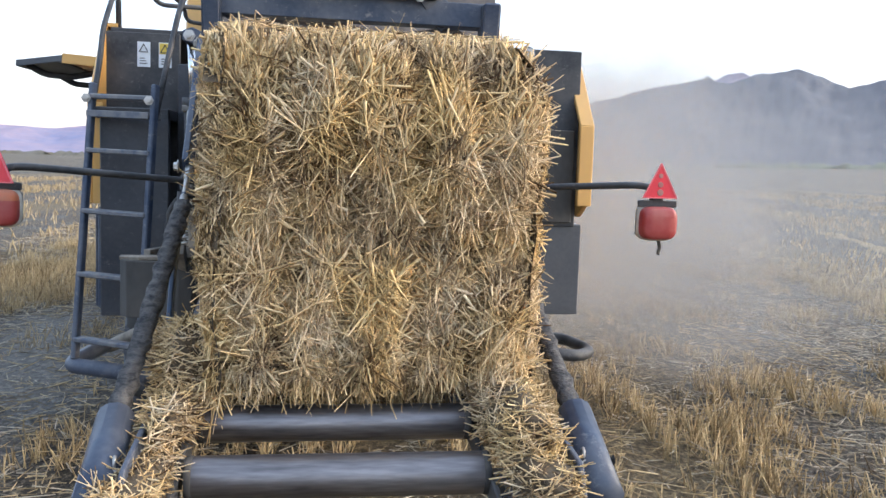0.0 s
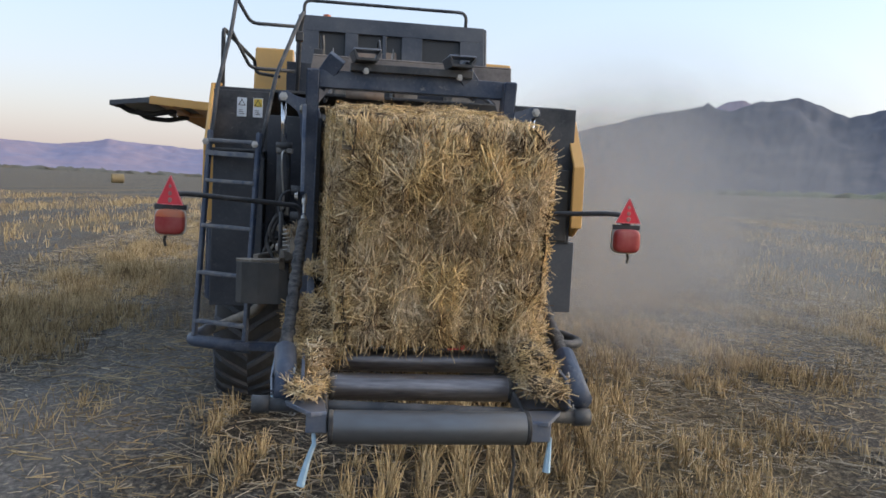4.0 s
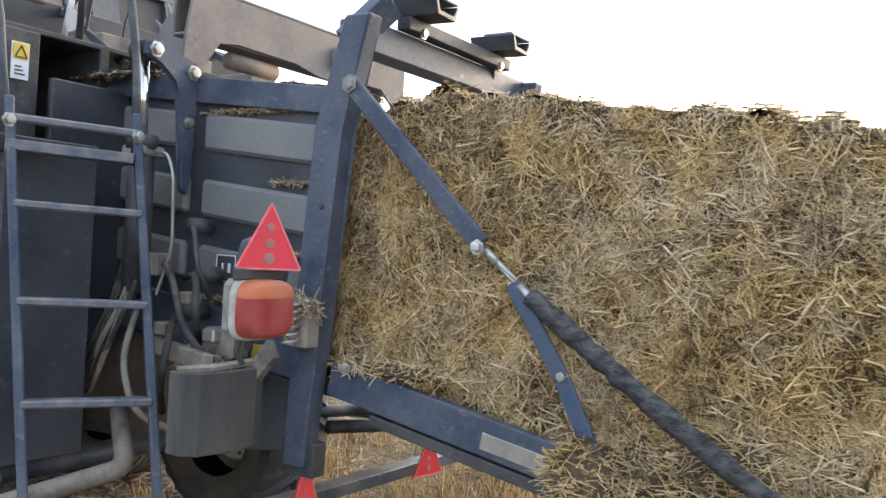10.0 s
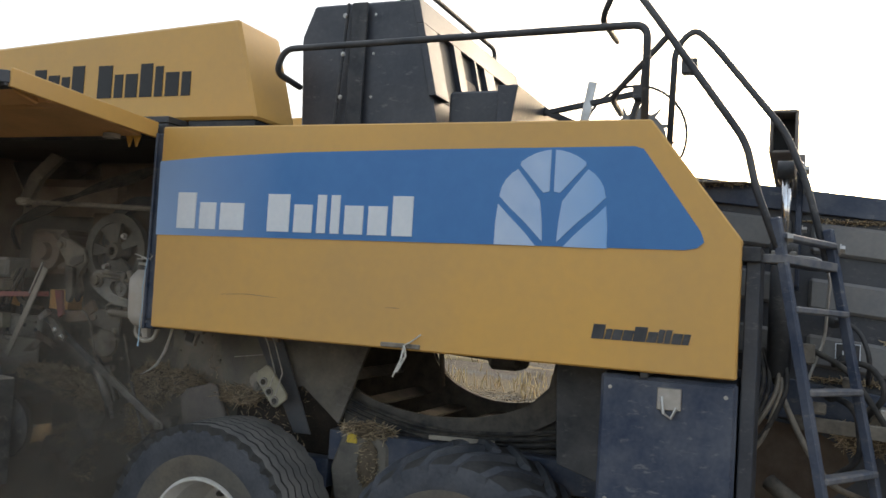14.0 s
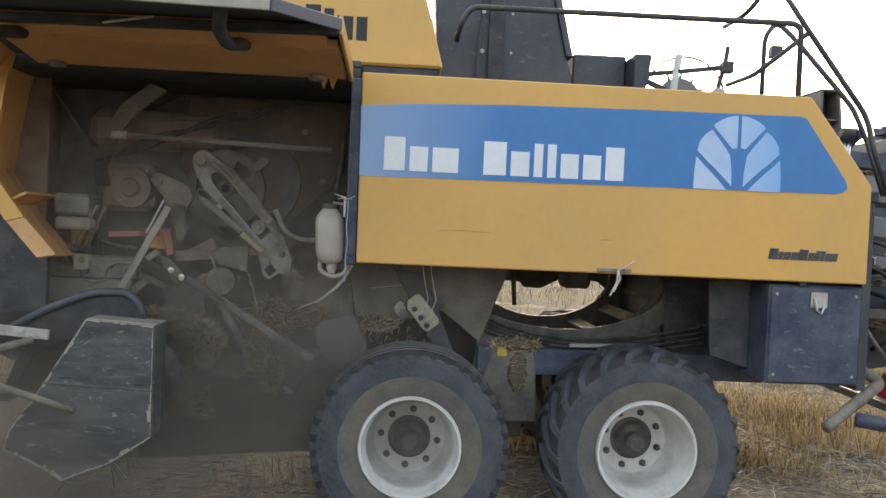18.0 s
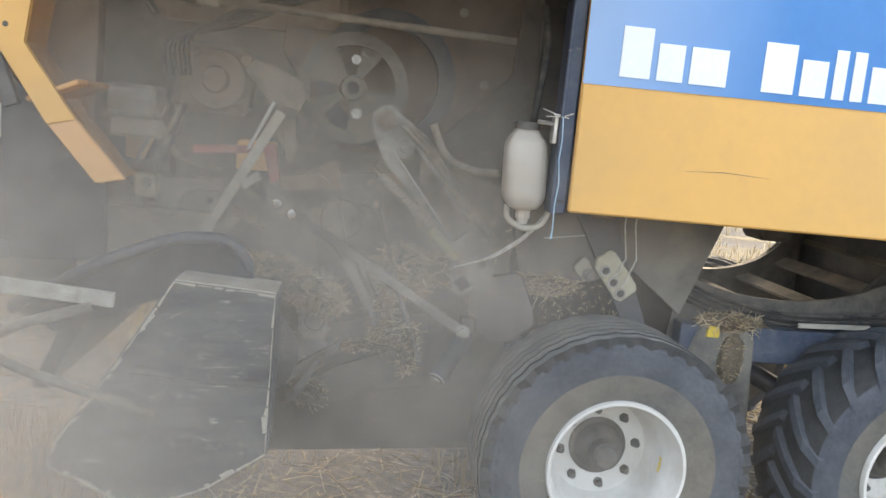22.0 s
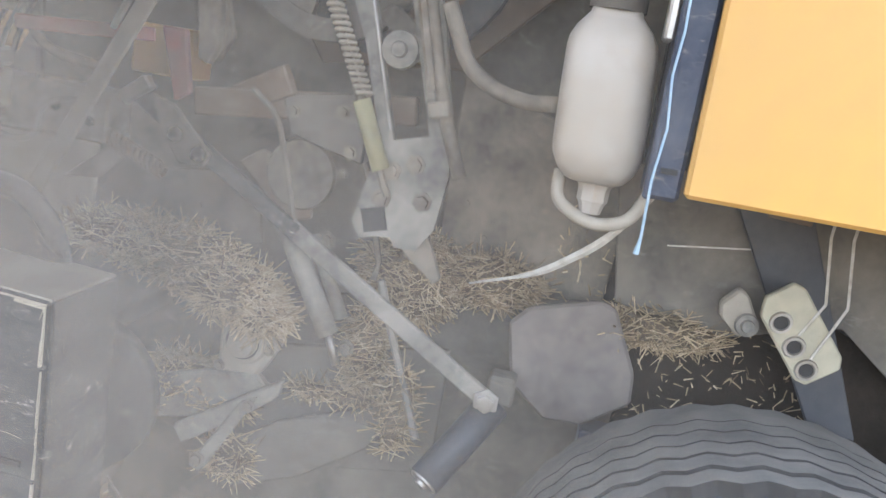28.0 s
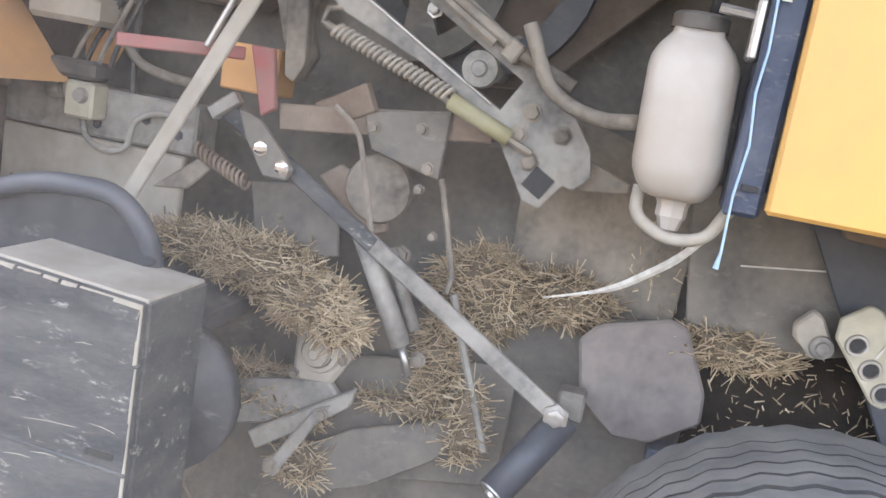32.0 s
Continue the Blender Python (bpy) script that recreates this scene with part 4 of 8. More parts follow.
# straw bale in the chute
def bale():
    rng = np.random.default_rng(11)
    tilt = radians(6.5)

    def surf(face, u, v):
        """A point of the lumpy bale: face, and u, v from 0 to 1; along runs from the chamber to the rear."""
        L, W, Hh = 2.35, 0.82, 0.87
        if face == "side":
            a, w, h = u * L, -W / 2 + 0 * u, v * Hh
            nrm = (0, -1, 0)
        elif face == "far":
            a, w, h = u * L, W / 2 + 0 * u, v * Hh
            nrm = (0, 1, 0)
        elif face == "top":
            a, w, h = u * L, (v - 0.5) * W, Hh + 0 * u
            nrm = (0, 0, 1)
        elif face == "under":
            a, w, h = u * L, (v - 0.5) * W, 0 * u
            nrm = (0, 0, -1)
        else:
            a, w, h = L + 0 * u, (u - 0.5) * W, v * Hh
            nrm = (1, 0, 0)
        n = len(u)
        d = np.array([noise.fractal((a[i] * 4 + 7, w[i] * 4, h[i] * 4), 0.8, 2, 3) for i in range(n)]) * 0.022
        if face == "rear":
            uw = u + 0.018 * np.sin(v * 9)
            gap = np.min(np.abs(uw[:, None] - np.array([0.24, 0.42, 0.62, 0.80])[None]), axis=1)
            low = np.clip((0.5 - v) / 0.5, 0, 1)
            d = d * 1.1 + 0.022 * np.array([noise.noise((u[i] * 5, v[i] * 4, 2.0)) for i in range(n)]) - (0.055 + 0.03 * low) * np.exp(-(gap / 0.022) ** 2) - 0.05 * np.clip((0.15 - v) / 0.15, 0, 1) ** 2 - 0.07 * (np.abs(u - 0.5) * 2) ** 7 - 0.10 * np.clip((v - 0.88) / 0.12, 0, 1) ** 2 + 0.04 * np.exp(-((v - 0.72) / 0.12) ** 2) - 0.02 * np.exp(-((v - 0.46) / 0.05) ** 2)
        else:
            d = d + 0.012 * np.sin(a * 42 + w * 3 + h * 2)
            edge = np.clip((a - (L - 0.25)) / 0.25, 0, 1)
            d = d - (0.09 if face in ("top", "under") else 0.025) * edge ** 2.5
        a, w, h = a + nrm[0] * d, w + nrm[1] * d, h + nrm[2] * d
        w = np.where(w > 0.3, 0.3 + (w - 0.3) * (1 - 0.8 * np.clip((h / Hh - 0.82) / 0.18, 0, 1) ** 2), w)  # rounded far upper edge
        h = h * (0.88 + 0.12 * np.clip((a - 0.8) / 0.3, 0, 1))  # still pressed within the chamber
        y = 0.184 - a * math.cos(tilt) + (h - Hh / 2) * math.sin(tilt) * -0.35
        z = 1.212 + h - a * math.sin(tilt)
        return np.stack([0.200 + w, y, z], -1), nrm
    verts, faces, k0 = [], [], 0
    for face, nu, nv in (("side", 90, 36), ("far", 60, 30), ("top", 90, 36), ("under", 40, 20), ("rear", 44, 44)):
        uu, vv = np.meshgrid(np.linspace(0, 1, nu), np.linspace(0, 1, nv), indexing="ij")
        p, _ = surf(face, uu.ravel(), vv.ravel())
        a = (np.arange(nu - 1)[:, None] * nv + np.arange(nv - 1)[None]).ravel() + k0
        faces.append(np.stack([a, a + nv, a + nv + 1, a + 1], -1))
        verts.append(p)
        k0 += len(p)
    thing = tagged(new("straw_bale"), "rectangular golden straw bale leaving the baler chute", "straw bale")
    fast("core", np.concatenate(verts), np.concatenate(faces), M_core_shade, parent=thing)
    for face, n, name in (("side", 44000, "side_straw"), ("top", 15000, "top_straw"), ("rear", 32000, "end_straw"), ("far", 9000, "far_side_straw"), ("under", 1500, "under_straw")):
        u, v = rng.uniform(0 if face == "rear" else 0.2, 1, n), rng.uniform(0.04 if face == "rear" else 0.0, 0.99 if face == "rear" else 1.0, n)
        p, nrm = surf(face, u, v)
        w = rng.normal(size=(n, 3))
        nn = np.array({"side": (-1, 0, 0), "far": (1, 0, 0), "top": (0, 0, 1), "under": (0, 0, -1), "rear": (0, -1, 0)}[face], float)
        w -= nn * (w @ nn)[:, None]
        # neighbouring straws lie in locks that share a direction
        th = np.array([noise.noise(Vector(q) * 9.0) for q in p]) * 6.0 + np.array([noise.noise(Vector(q) * 2.5 + Vector((5, 0, 0))) for q in p]) * 3.0
        e1 = np.array((0, 0, 1.0)) if face not in ("top", "under") else np.array((1.0, 0, 0))
        e2 = np.cross(nn, e1)
        lock = np.cos(th)[:, None] * e1 + np.sin(th)[:, None] * e2
        if face == "rear":
            lean = 0.5 * np.array([noise.noise(Vector((q[0] * 14, 3.0, q[2] * 9))) for q in p]) + rng.normal(0, 0.62, n) + (rng.random(n) < 0.3) * rng.uniform(-1.6, 1.6, n)
            lock = np.stack([np.sin(lean), 0 * lean, -np.cos(lean)], -1)
        w = w * (np.where(rng.random(n) < 0.12, 1.0, 0.1)[:, None] if face == "rear" else 0.8) + lock * (0.8 if face == "rear" else 0.5)
        w /= np.linalg.norm(w, axis=1)[:, None]
        w = w + nn * rng.normal(0.0, 0.07, n)[:, None] + nn * ((rng.random(n) < 0.05) * rng.uniform(0.1, 0.5, n))[:, None]
        w /= np.linalg.norm(w, axis=1)[:, None]
        ln = rng.uniform(0.02, 0.09, n) + (rng.random(n) < 0.15) * rng.uniform(0.02, 0.10, n) if face != "rear" else rng.uniform(0.025, 0.11, n) + (rng.random(n) < 0.16) * rng.uniform(0.05, 0.16, n)
        ln = ln * np.clip(0.25 + np.minimum(np.minimum(u, 1 - u) * (1 if face == "rear" else 3), np.minimum(v, 1 - v)) * 9, 0, 1)
        p = p + nn * (rng.uniform(-0.022, 0.026, n) if face == "rear" else rng.uniform(-0.006, 0.018, n))[:, None] - w * ln[:, None] * 0.5
        vv, ff = stalks(p, w, ln, rng.choice([0.0008, 0.0012, 0.0018, 0.0025, 0.0034], n, p=[0.20, 0.27, 0.28, 0.18, 0.07]) * (1.35 if face == "rear" else 1.0), rng, 0.3)
        fast(name, vv, ff, M_straw, "stuff", parent=thing)
    n = 1500
    u = rng.uniform(0.02, 0.98, n)
    pa, _ = surf("rear", u, np.full(n, 0.09))
    pb, _ = surf("side", rng.uniform(0.60, 1.0, n), np.full(n, 0.03))
    p = np.concatenate([pa, pb]) + rng.normal(0, 0.015, (2 * n, 3))
    w = np.concatenate([rng.normal(0, 0.45, (n, 3)) + (0, -0.1, -1), rng.normal(0, 0.55, (n, 3)) + (-0.1, 0, -0.8)])
    w /= np.linalg.norm(w, axis=1)[:, None]
    vv, ff = stalks(p, w, np.concatenate([rng.uniform(0.02, 0.07, n), rng.uniform(0.03, 0.11, n)]), rng.choice([0.0012, 0.002, 0.003], 2 * n), rng)
    fast("fringe_straw", vv, ff, M_straw, "stuff", parent=thing)
    for u0 in (0.24, 0.42, 0.62, 0.80):
        v0 = np.linspace(0.04, 0.97, 16)
        p, _ = surf("rear", u0 - 0.018 * np.sin(v0 * 9), v0)
        tube("twine", [tuple(q + np.array((0, -0.008, 0))) for q in p], 0.0025, M_hubdark, thing, "dark tight twine", n=5)
    return thing


straw_bale = bale()

# chute rollers
for y, z, r, x0, x1, m, label in ((-2.05, 0.890, 0.045, -0.20, 0.425, M_steel, "worn dark steel roller"), (-2.262, 0.832, 0.049, -0.20, 0.435, M_steel, "worn shiny brownish steel roller"), (-2.585, 0.772, 0.056, -0.21, 0.428, M_rollgrey, "dull grey zinc-coated roller")):
    rl = lathe("roller", [(0.016, -0.012), (r * 0.94, -0.012), (r, -0.004), (r, x1 - x0 + 0.004), (r * 0.94, x1 - x0 + 0.012), (0.016, x1 - x0 + 0.012)], Matrix.Translation((x0, y, z)) @ pose(0, 0, 0, 0, 90, 0), m, baler, label, 32)
    for xe in (x0 - 0.022, x1 + 0.006):
        lathe("end_collar", [(0.0, 0.0), (r * 0.98, 0.0), (r * 1.02, 0.003), (r * 1.02, 0.013), (r * 0.98, 0.016), (0.0, 0.016)], Matrix.Translation((xe, y, z)) @ pose(0, 0, 0, 0, 90, 0), M_hose, rl, "black end collar", 28)

# ---- running gear and frame ----
for fx in (-0.42, 0.72):
    bx("frame_beam", fx - 0.04, fx + 0.04, 0.25, 1.76, 0.75, 0.885, M_navy, baler, "navy painted frame beam")
    bx("frame_beam", fx - 0.04, fx + 0.04, 1.762, 2.42, 0.62, 0.75, M_navy, baler, "navy painted frame beam")
for ay in (0.985, 2.10):
    tube("axle", [(-0.62, ay, 0.472), (1.04, ay, 0.472)], 0.05, M_navy, baler, n=12)
    bx("axle_bracket", -0.46, -0.38, ay - 0.12, ay + 0.12, 0.47, 0.72, M_navy, baler)
prism("spring_hanger", [(1.44, 0.50), (1.46, 0.84), (1.54, 0.92), (1.68, 0.90), (1.74, 0.72), (1.70, 0.50)], "x", -0.47, -0.37, M_grime, baler, "grimy axle hanger with straw on it", 0.01)
bx("warning_label", -0.478, -0.471, 1.61, 1.66, 0.84, 0.89, M_labely, baler, "yellow warning label")

# curved bottom of the pre-chamber, with gaps under the shield
for x, cy, ra, rb in ((-0.32, 1.31, 0.70, 0.38), (0.58, 1.27, 0.55, 0.41)):
    bm = bmesh.new()
    pts = [(cy + ra * math.cos(radians(180 + 10 * i)), 1.25 + rb * math.sin(radians(180 + 10 * i))) for i in range(19)]
    inner = [(cy + (p[0] - cy) * 0.82, 1.25 + (p[1] - 1.25) * 0.72) for p in pts][::-1]
    for k in range(18):
        b_prism(bm, [pts[k], pts[k + 1], inner[17 - k], inner[18 - k]], "x", x, x + 0.02, 0)
    bmesh.ops.remove_doubles(bm, verts=bm.verts, dist=0.0005)
    part("curved_duct_rib", bm, M_hubdark, baler, "curved steel rib of the pre-chamber")
for i in range(7):
    a0 = radians(198 + 21 * i)
    p0, p1 = (1.35 + 0.655 * math.cos(a0), 1.30 + 0.41 * math.sin(a0)), (1.35 + 0.655 * math.cos(a0 + 0.12), 1.30 + 0.41 * math.sin(a0 + 0.12))
    prism("duct_slat", [p0, p1, (p1[0] * 0.99 + 0.012, p1[1] + 0.012), (p0[0] * 0.99 + 0.012, p0[1] + 0.012)], "x", -0.31, 0.56, M_grime, baler, bev=0)
for i in range(4):
    tube("hydraulic_hose", [(-0.36 - 0.012 * i, 2.1, 1.22 - 0.03 * i), (-0.37, 1.75, 1.02 - 0.02 * i), (-0.37, 1.35, 0.92 - 0.02 * i), (-0.38, 0.9, 0.95 - 0.025 * i), (-0.36, 0.55, 1.02 - 0.03 * i)], 0.009, M_hose, baler, n=6, round_=0.25)
bx("belly_plate", -0.33, 0.6, 0.45, 0.75, 0.86, 1.31, M_black, baler)
prism("belly_sheet", [(0.70, 1.31), (0.70, 0.72), (1.31, 0.72), (1.31, 0.93), (1.1, 0.96), (0.92, 1.03), (0.80, 1.15), (0.77, 1.31)], "x", -0.27, -0.25, M_hubdark, baler, "dark greasy belly sheet")
prism("belly_sheet", [(1.31, 0.72), (2.42, 0.72), (2.42, 1.31), (1.93, 1.31), (1.88, 1.20), (1.78, 1.07), (1.60, 0.98), (1.31, 0.93)], "x", -0.27, -0.25, M_hubdark, baler, "dark greasy belly sheet")
far_arc = [(1.27 - 0.45 * math.cos(radians(10 * i)), 1.25 - 0.295 * math.sin(radians(10 * i))) for i in range(19)]
prism("far_belly_sheet", [(0.45, 1.25), (0.45, 0.72), (1.27, 0.72)] + far_arc[:10][::-1], "x", 0.602, 0.62, M_hubdark, baler, "dark greasy far belly sheet")
prism("far_belly_sheet", [(2.42, 1.25), (2.42, 0.72), (1.27, 0.72)] + far_arc[9:], "x", 0.602, 0.62, M_hubdark, baler, "dark greasy far belly sheet")
prism("far_belly_edge", [(0.45, 1.40), (0.45, 1.25), (0.82, 1.25), (0.84, 1.14), (0.90, 1.19), (1.02, 1.20), (1.16, 1.19), (1.27, 1.13), (1.38, 1.135), (1.40, 1.17), (1.62, 1.18), (1.70, 1.22), (2.42, 1.25), (2.42, 1.40)], "x", 0.625, 0.64, M_hubdark, baler, "uneven dark edge over the gap")
tube("packer_arm", [(0.2, 1.52, 1.30), (0.2, 1.50, 1.18), (0.2, 1.49, 1.05)], 0.014, M_hubdark, baler, n=8)
bx("packer_block", 0.10, 0.30, 1.06, 1.22, 1.17, 1.30, M_hubdark, baler, "dark block of the packer", 0.02)
bar("pale_cross_bar", (-0.44, 0.98, 0.915), (-0.44, 1.28, 0.905), 0.02, 0.012, M_pale, baler, "pale scraped bar")

# tool box below the shield
tbox = bx("tool_box", -0.925, -0.60, -0.005, 0.445, 0.825, 1.295, M_navy, baler, "navy tool box with a latch and dust", 0.008)
bx("box_lid", -0.935, -0.925, 0.005, 0.435, 0.835, 1.285, M_navy, tbox)
bx("latch_plate", -0.945, -0.935, 0.17, 0.25, 1.19, 1.265, M_zinc, tbox, "worn bright latch", 0.003)
tube("latch_hook", [(-0.948, 0.235, 1.235), (-0.956, 0.225, 1.18), (-0.95, 0.20, 1.165), (-0.948, 0.185, 1.20)], 0.006, M_zinc, tbox, n=6)
for by in (0.03, 0.41):
    for bz in (0.87, 1.25):
        bolt((-0.935, by, bz), 0.005, 0.005, tbox)
prism("box_bracket", [(0.445, 1.295), (0.66, 1.295), (0.64, 0.92), (0.445, 0.86)], "x", -0.72, -0.70, M_black, baler, "dull black side plate")
bx("rear_cover", -0.90, -0.60, -0.06, -0.012, 0.80, 1.74, M_cover, baler, "black dusty rear cover plate")
bx("inner_cover", -0.60, -0.30, 0.20, 0.225, 1.10, 1.98, M_cover, baler, "dusty black plate behind the ladder")
bx("rear_cover_step", -0.93, -0.60, -0.06, 0.28, 1.70, 1.75, M_black, baler)

# labels on the black sheet
for x0, m in ((-0.80, M_white), (-0.70, M_labely)):
    lb = bx("safety_label", x0, x0 + 0.06, 0.274, 0.279, 1.965, 2.085, M_white if m is M_white else M_white, baler, "white safety label" if m is M_white else "yellow and white warning label", 0)
    if m is M_labely:
        bx("label_field", x0 + 0.004, x0 + 0.056, 0.271, 0.274, 2.03, 2.081, M_labely, lb, bev=0)
    for q in (((x0 + 0.010, 2.036), (x0 + 0.050, 2.036)), ((x0 + 0.050, 2.036), (x0 + 0.030, 2.074)), ((x0 + 0.030, 2.074), (x0 + 0.010, 2.036))):
        bar("label_mark", (q[0][0], 0.2695, q[0][1]), (q[1][0], 0.2695, q[1][1]), 0.004, 0.002, M_ink_hole, lb, bev=0, up=(0, 1, 0))
    for k in range(3):
        bx("label_mark", x0 + 0.012, x0 + 0.046 - 0.006 * k, 0.2705, 0.274, 1.980 + 0.012 * k, 1.984 + 0.012 * k, M_hubdark, lb, bev=0)

# ---- ladder ----
def ladder():
    a, b = Vector((-0.918, -0.107, 1.80)), Vector((-0.625, -0.272, 1.79))
    a0, b0 = Vector((-0.945, -0.33, 0.66)), Vector((-0.650, -0.50, 0.66))
    lad = tagged(part("ladder", bmesh.new(), M_navy, baler), "narrow navy steel ladder with worn rungs")
    for p, q in ((a, a0), (b, b0)):
        d = (q - p).normalized()
        bar("rail", p - d * 0.05, q, 0.034, 0.026, M_navy, lad, bev=0.005, up=(a - b))
    for z in (1.79, 1.553, 1.29, 1.02, 0.745):
        t = (1.80 - z) / 1.14
        p, q = a.lerp(a0, t), b.lerp(b0, t)
        bar("rung", p, q, 0.05, 0.022, M_step, lad, bev=0.005, up=(0, 0, 1))
    t = 0.075
    bar("step_plate", a.lerp(a0, t) + Vector((0, 0.03, 0)), b.lerp(b0, t) + Vector((0, 0.03, 0)), 0.09, 0.03, M_step, lad, up=(0, 0, 1))
    for p in (a, b):
        bolt(p + Vector((-0.02, -0.03, -0.02)), 0.014, 0.016, lad, "y")
    tube("cross_foot", [a0 + Vector((0.06, 0.3, 0.0)), a0 + Vector((-0.03, 0.02, -0.03)), b0 + Vector((0.03, -0.005, -0.03))], 0.035, M_navy, lad, n=10, round_=0.06)
    # hand rails above the ladder
    ra = [a + Vector((0, 0, -0.05)), (-0.905, -0.03, 1.95), (-0.898, 0.004, 2.10), (-0.85, 0.30, 2.52), (-0.84, 0.46, 2.74)]
    tube("hand_rail", ra, 0.013, M_black, lad, n=8, round_=0.06)
    rb = [b + Vector((0, 0, -0.1)), (-0.575, -0.19, 2.0), (-0.545, -0.11, 2.20), (-0.43, 0.17, 2.57), (-0.40, 0.25, 2.655), (-0.42, 0.32, 2.57), (-0.43, 0.325, 2.13)]
    tube("hand_rail", rb, 0.013, M_black, lad, n=8, round_=0.06)
    tube("hand_rail", [(-0.84, 0.46, 2.74), (-0.75, 0.55, 2.60), (-0.45, 0.55, 2.60)], 0.012, M_black, lad, round_=0.05)
    tube("hand_rail", [(-0.85, 0.28, 2.50), (-0.74, 0.50, 2.30), (-0.45, 0.52, 2.30)], 0.012, M_black, lad, round_=0.05)
    bx("rail_clip", -0.45, -0.40, 0.23, 0.29, 2.46, 2.52, M_black, lad)
    return lad


ladder()
tube("deck_rail", [(-0.90, 0.345, 2.13), (-0.905, 0.350, 2.520), (-0.809, 1.905, 2.535), (-0.80, 1.95, 2.44), (-0.60, 1.95, 2.42)], 0.014, M_black, baler, "black tubular deck rail", round_=0.05)
bar("rear_light_bar", (-0.70, -0.48, 0.635), (0.83, -0.53, 0.63), 0.07, 0.045, M_navy, baler, "navy cross bar below the chute", up=(0, 0, 1))
tube("tail_pipe_frame", [(-0.90, 0.12, 0.62), (-0.62, -0.30, 0.80), (-0.50, -0.10, 0.92)], 0.03, M_dusty, baler, n=10, round_=0.05)


def triangle(x, y, z, s, parent, turn=0, tilt=0):
    """A red reflecting triangle, its tip at z."""
    m = pose(x, y, z, tilt, 0, turn)
    bm = bmesh.new()
    b_prism(bm, [(-s * 0.5, -s * 0.98), (s * 0.5, -s * 0.98), (0, 0)], "y", -0.004, 0.004, 0.002)
    ob = part("reflector_triangle", bm, M_red, parent, "red reflecting triangle with a pale edge")
    ob.matrix_basis = m
    edge = [Vector((-s * 0.49, -0.0045, -s * 0.965)), Vector((s * 0.49, -0.0045, -s * 0.965)), Vector((0, -0.0045, -s * 0.02))]
    for k in range(3):
        bar("pale_edge", edge[k], edge[(k + 1) % 3], 0.004, 0.002, M_rededge, ob, bev=0, up=(0, 1, 0))
    for c, w in ((-s * 0.36, 0.010), (-s * 0.60, 0.012), (-s * 0.82, 0.014)):
        bm = bmesh.new()
        b_lathe(bm, [(w * 0.9, 0.0), (w * 0.8, 0.0015), (0.0, 0.002)], Matrix.Translation((0, -0.004, c)) @ pose(0, 0, 0, 90, 0, 0), 10)
        part("worn_spot", bm, M_fade, ob, "worn pale spot")
    return ob


triangle(-0.152, -0.585, 0.790, 0.165, baler, 8)
triangle(0.545, -0.60, 0.775, 0.165, baler, -8)


def tail_lamp(s):
    """A tail lamp with its triangle, on a long arm; s: side."""
    cx = -0.972 if s < 0 else 1.297
    root = Vector((-0.37, -0.66, 1.44)) if s < 0 else Vector((0.62, -0.66, 1.44))
    arm = tube("lamp_arm", [root + Vector((0, 0.03, -0.12)), root, (cx - s * 0.06, -1.06, 1.487), (cx + s * 0.0, -1.095, 1.482), (cx + s * 0.004, -1.10, 1.36)], 0.013, M_black, baler, "thin black lamp arm", round_=0.05)
    triangle(cx, -1.165, 1.572, 0.142 if s < 0 else 0.132, arm, -25 if s < 0 else 0)
    bx("bracket", cx - 0.022, cx + 0.022, -1.152, -1.135, 1.40, 1.50, M_black, arm)
    hs = bx("lamp_housing", cx - 0.068, cx + 0.068, -1.142, -1.100, 1.296, 1.412, M_dustgrey, arm, "pale dusty lamp housing", 0.015)
    def lens(name, m, label, side, hw, hh, ys):
        bm = bmesh.new()
        rings = []
        for y, k in ys:
            rings.append([bm.verts.new((cx + hw * k * math.copysign(abs(math.cos(a)) ** 0.5, math.cos(a)), y, 1.352 + hh * k * math.copysign(abs(math.sin(a)) ** 0.5, math.sin(a)))) for a in [2 * math.pi * (i + 0.5) / 32 for i in range(32)]])
        for p, q in zip(rings, rings[1:]):
            for i in range(32):
                bm.faces.new((p[i], p[(i + 1) % 32], q[(i + 1) % 32], q[i]))
        bm.faces.new(rings[-1])
        if side:
            bmesh.ops.bisect_plane(bm, geom=bm.verts[:] + bm.edges[:] + bm.faces[:], plane_co=(cx, 0, 1.376), plane_no=(0, 0, side), clear_outer=True)
        part(name, bm, m, hs, label, True)
    dome = ((-1.140, 1.0), (-1.172, 0.985), (-1.184, 0.93), (-1.189, 0.80), (-1.191, 0.4))
    lens("lens_rim", M_chip, "pale lens rim", 0, 0.074, 0.066, ((-1.136, 1.0), (-1.148, 1.0), (-1.150, 0.9)))
    lens("red_lens", M_lens, "dusty red lens", 1, 0.069, 0.061, dome)
    lens("amber_lens", M_amber if s < 0 else M_lens, "dusty amber lens" if s < 0 else "dusty red lens", -1, 0.069, 0.061, dome)
    bx("cross_plate", cx - 0.075, cx + 0.075, -1.152, -1.140, 1.41, 1.435, M_black, arm)
    bolt((cx - 0.03, -1.186, 1.36), 0.004, 0.004, hs, "y")
    tube("cable", [(cx + s * 0.02, -1.12, 1.30), (cx + s * 0.03, -1.12, 1.26), (cx + s * 0.02, -1.13, 1.235)], 0.007, M_hose, hs, n=6)
    return arm


tail_lamp(-1)
tail_lamp(1)

# ---- bale chamber ----
def zc(y, z0):
    """Height of a line of the tilted chamber, given at y = -0.2."""
    return z0 + (y + 0.2) * 0.105


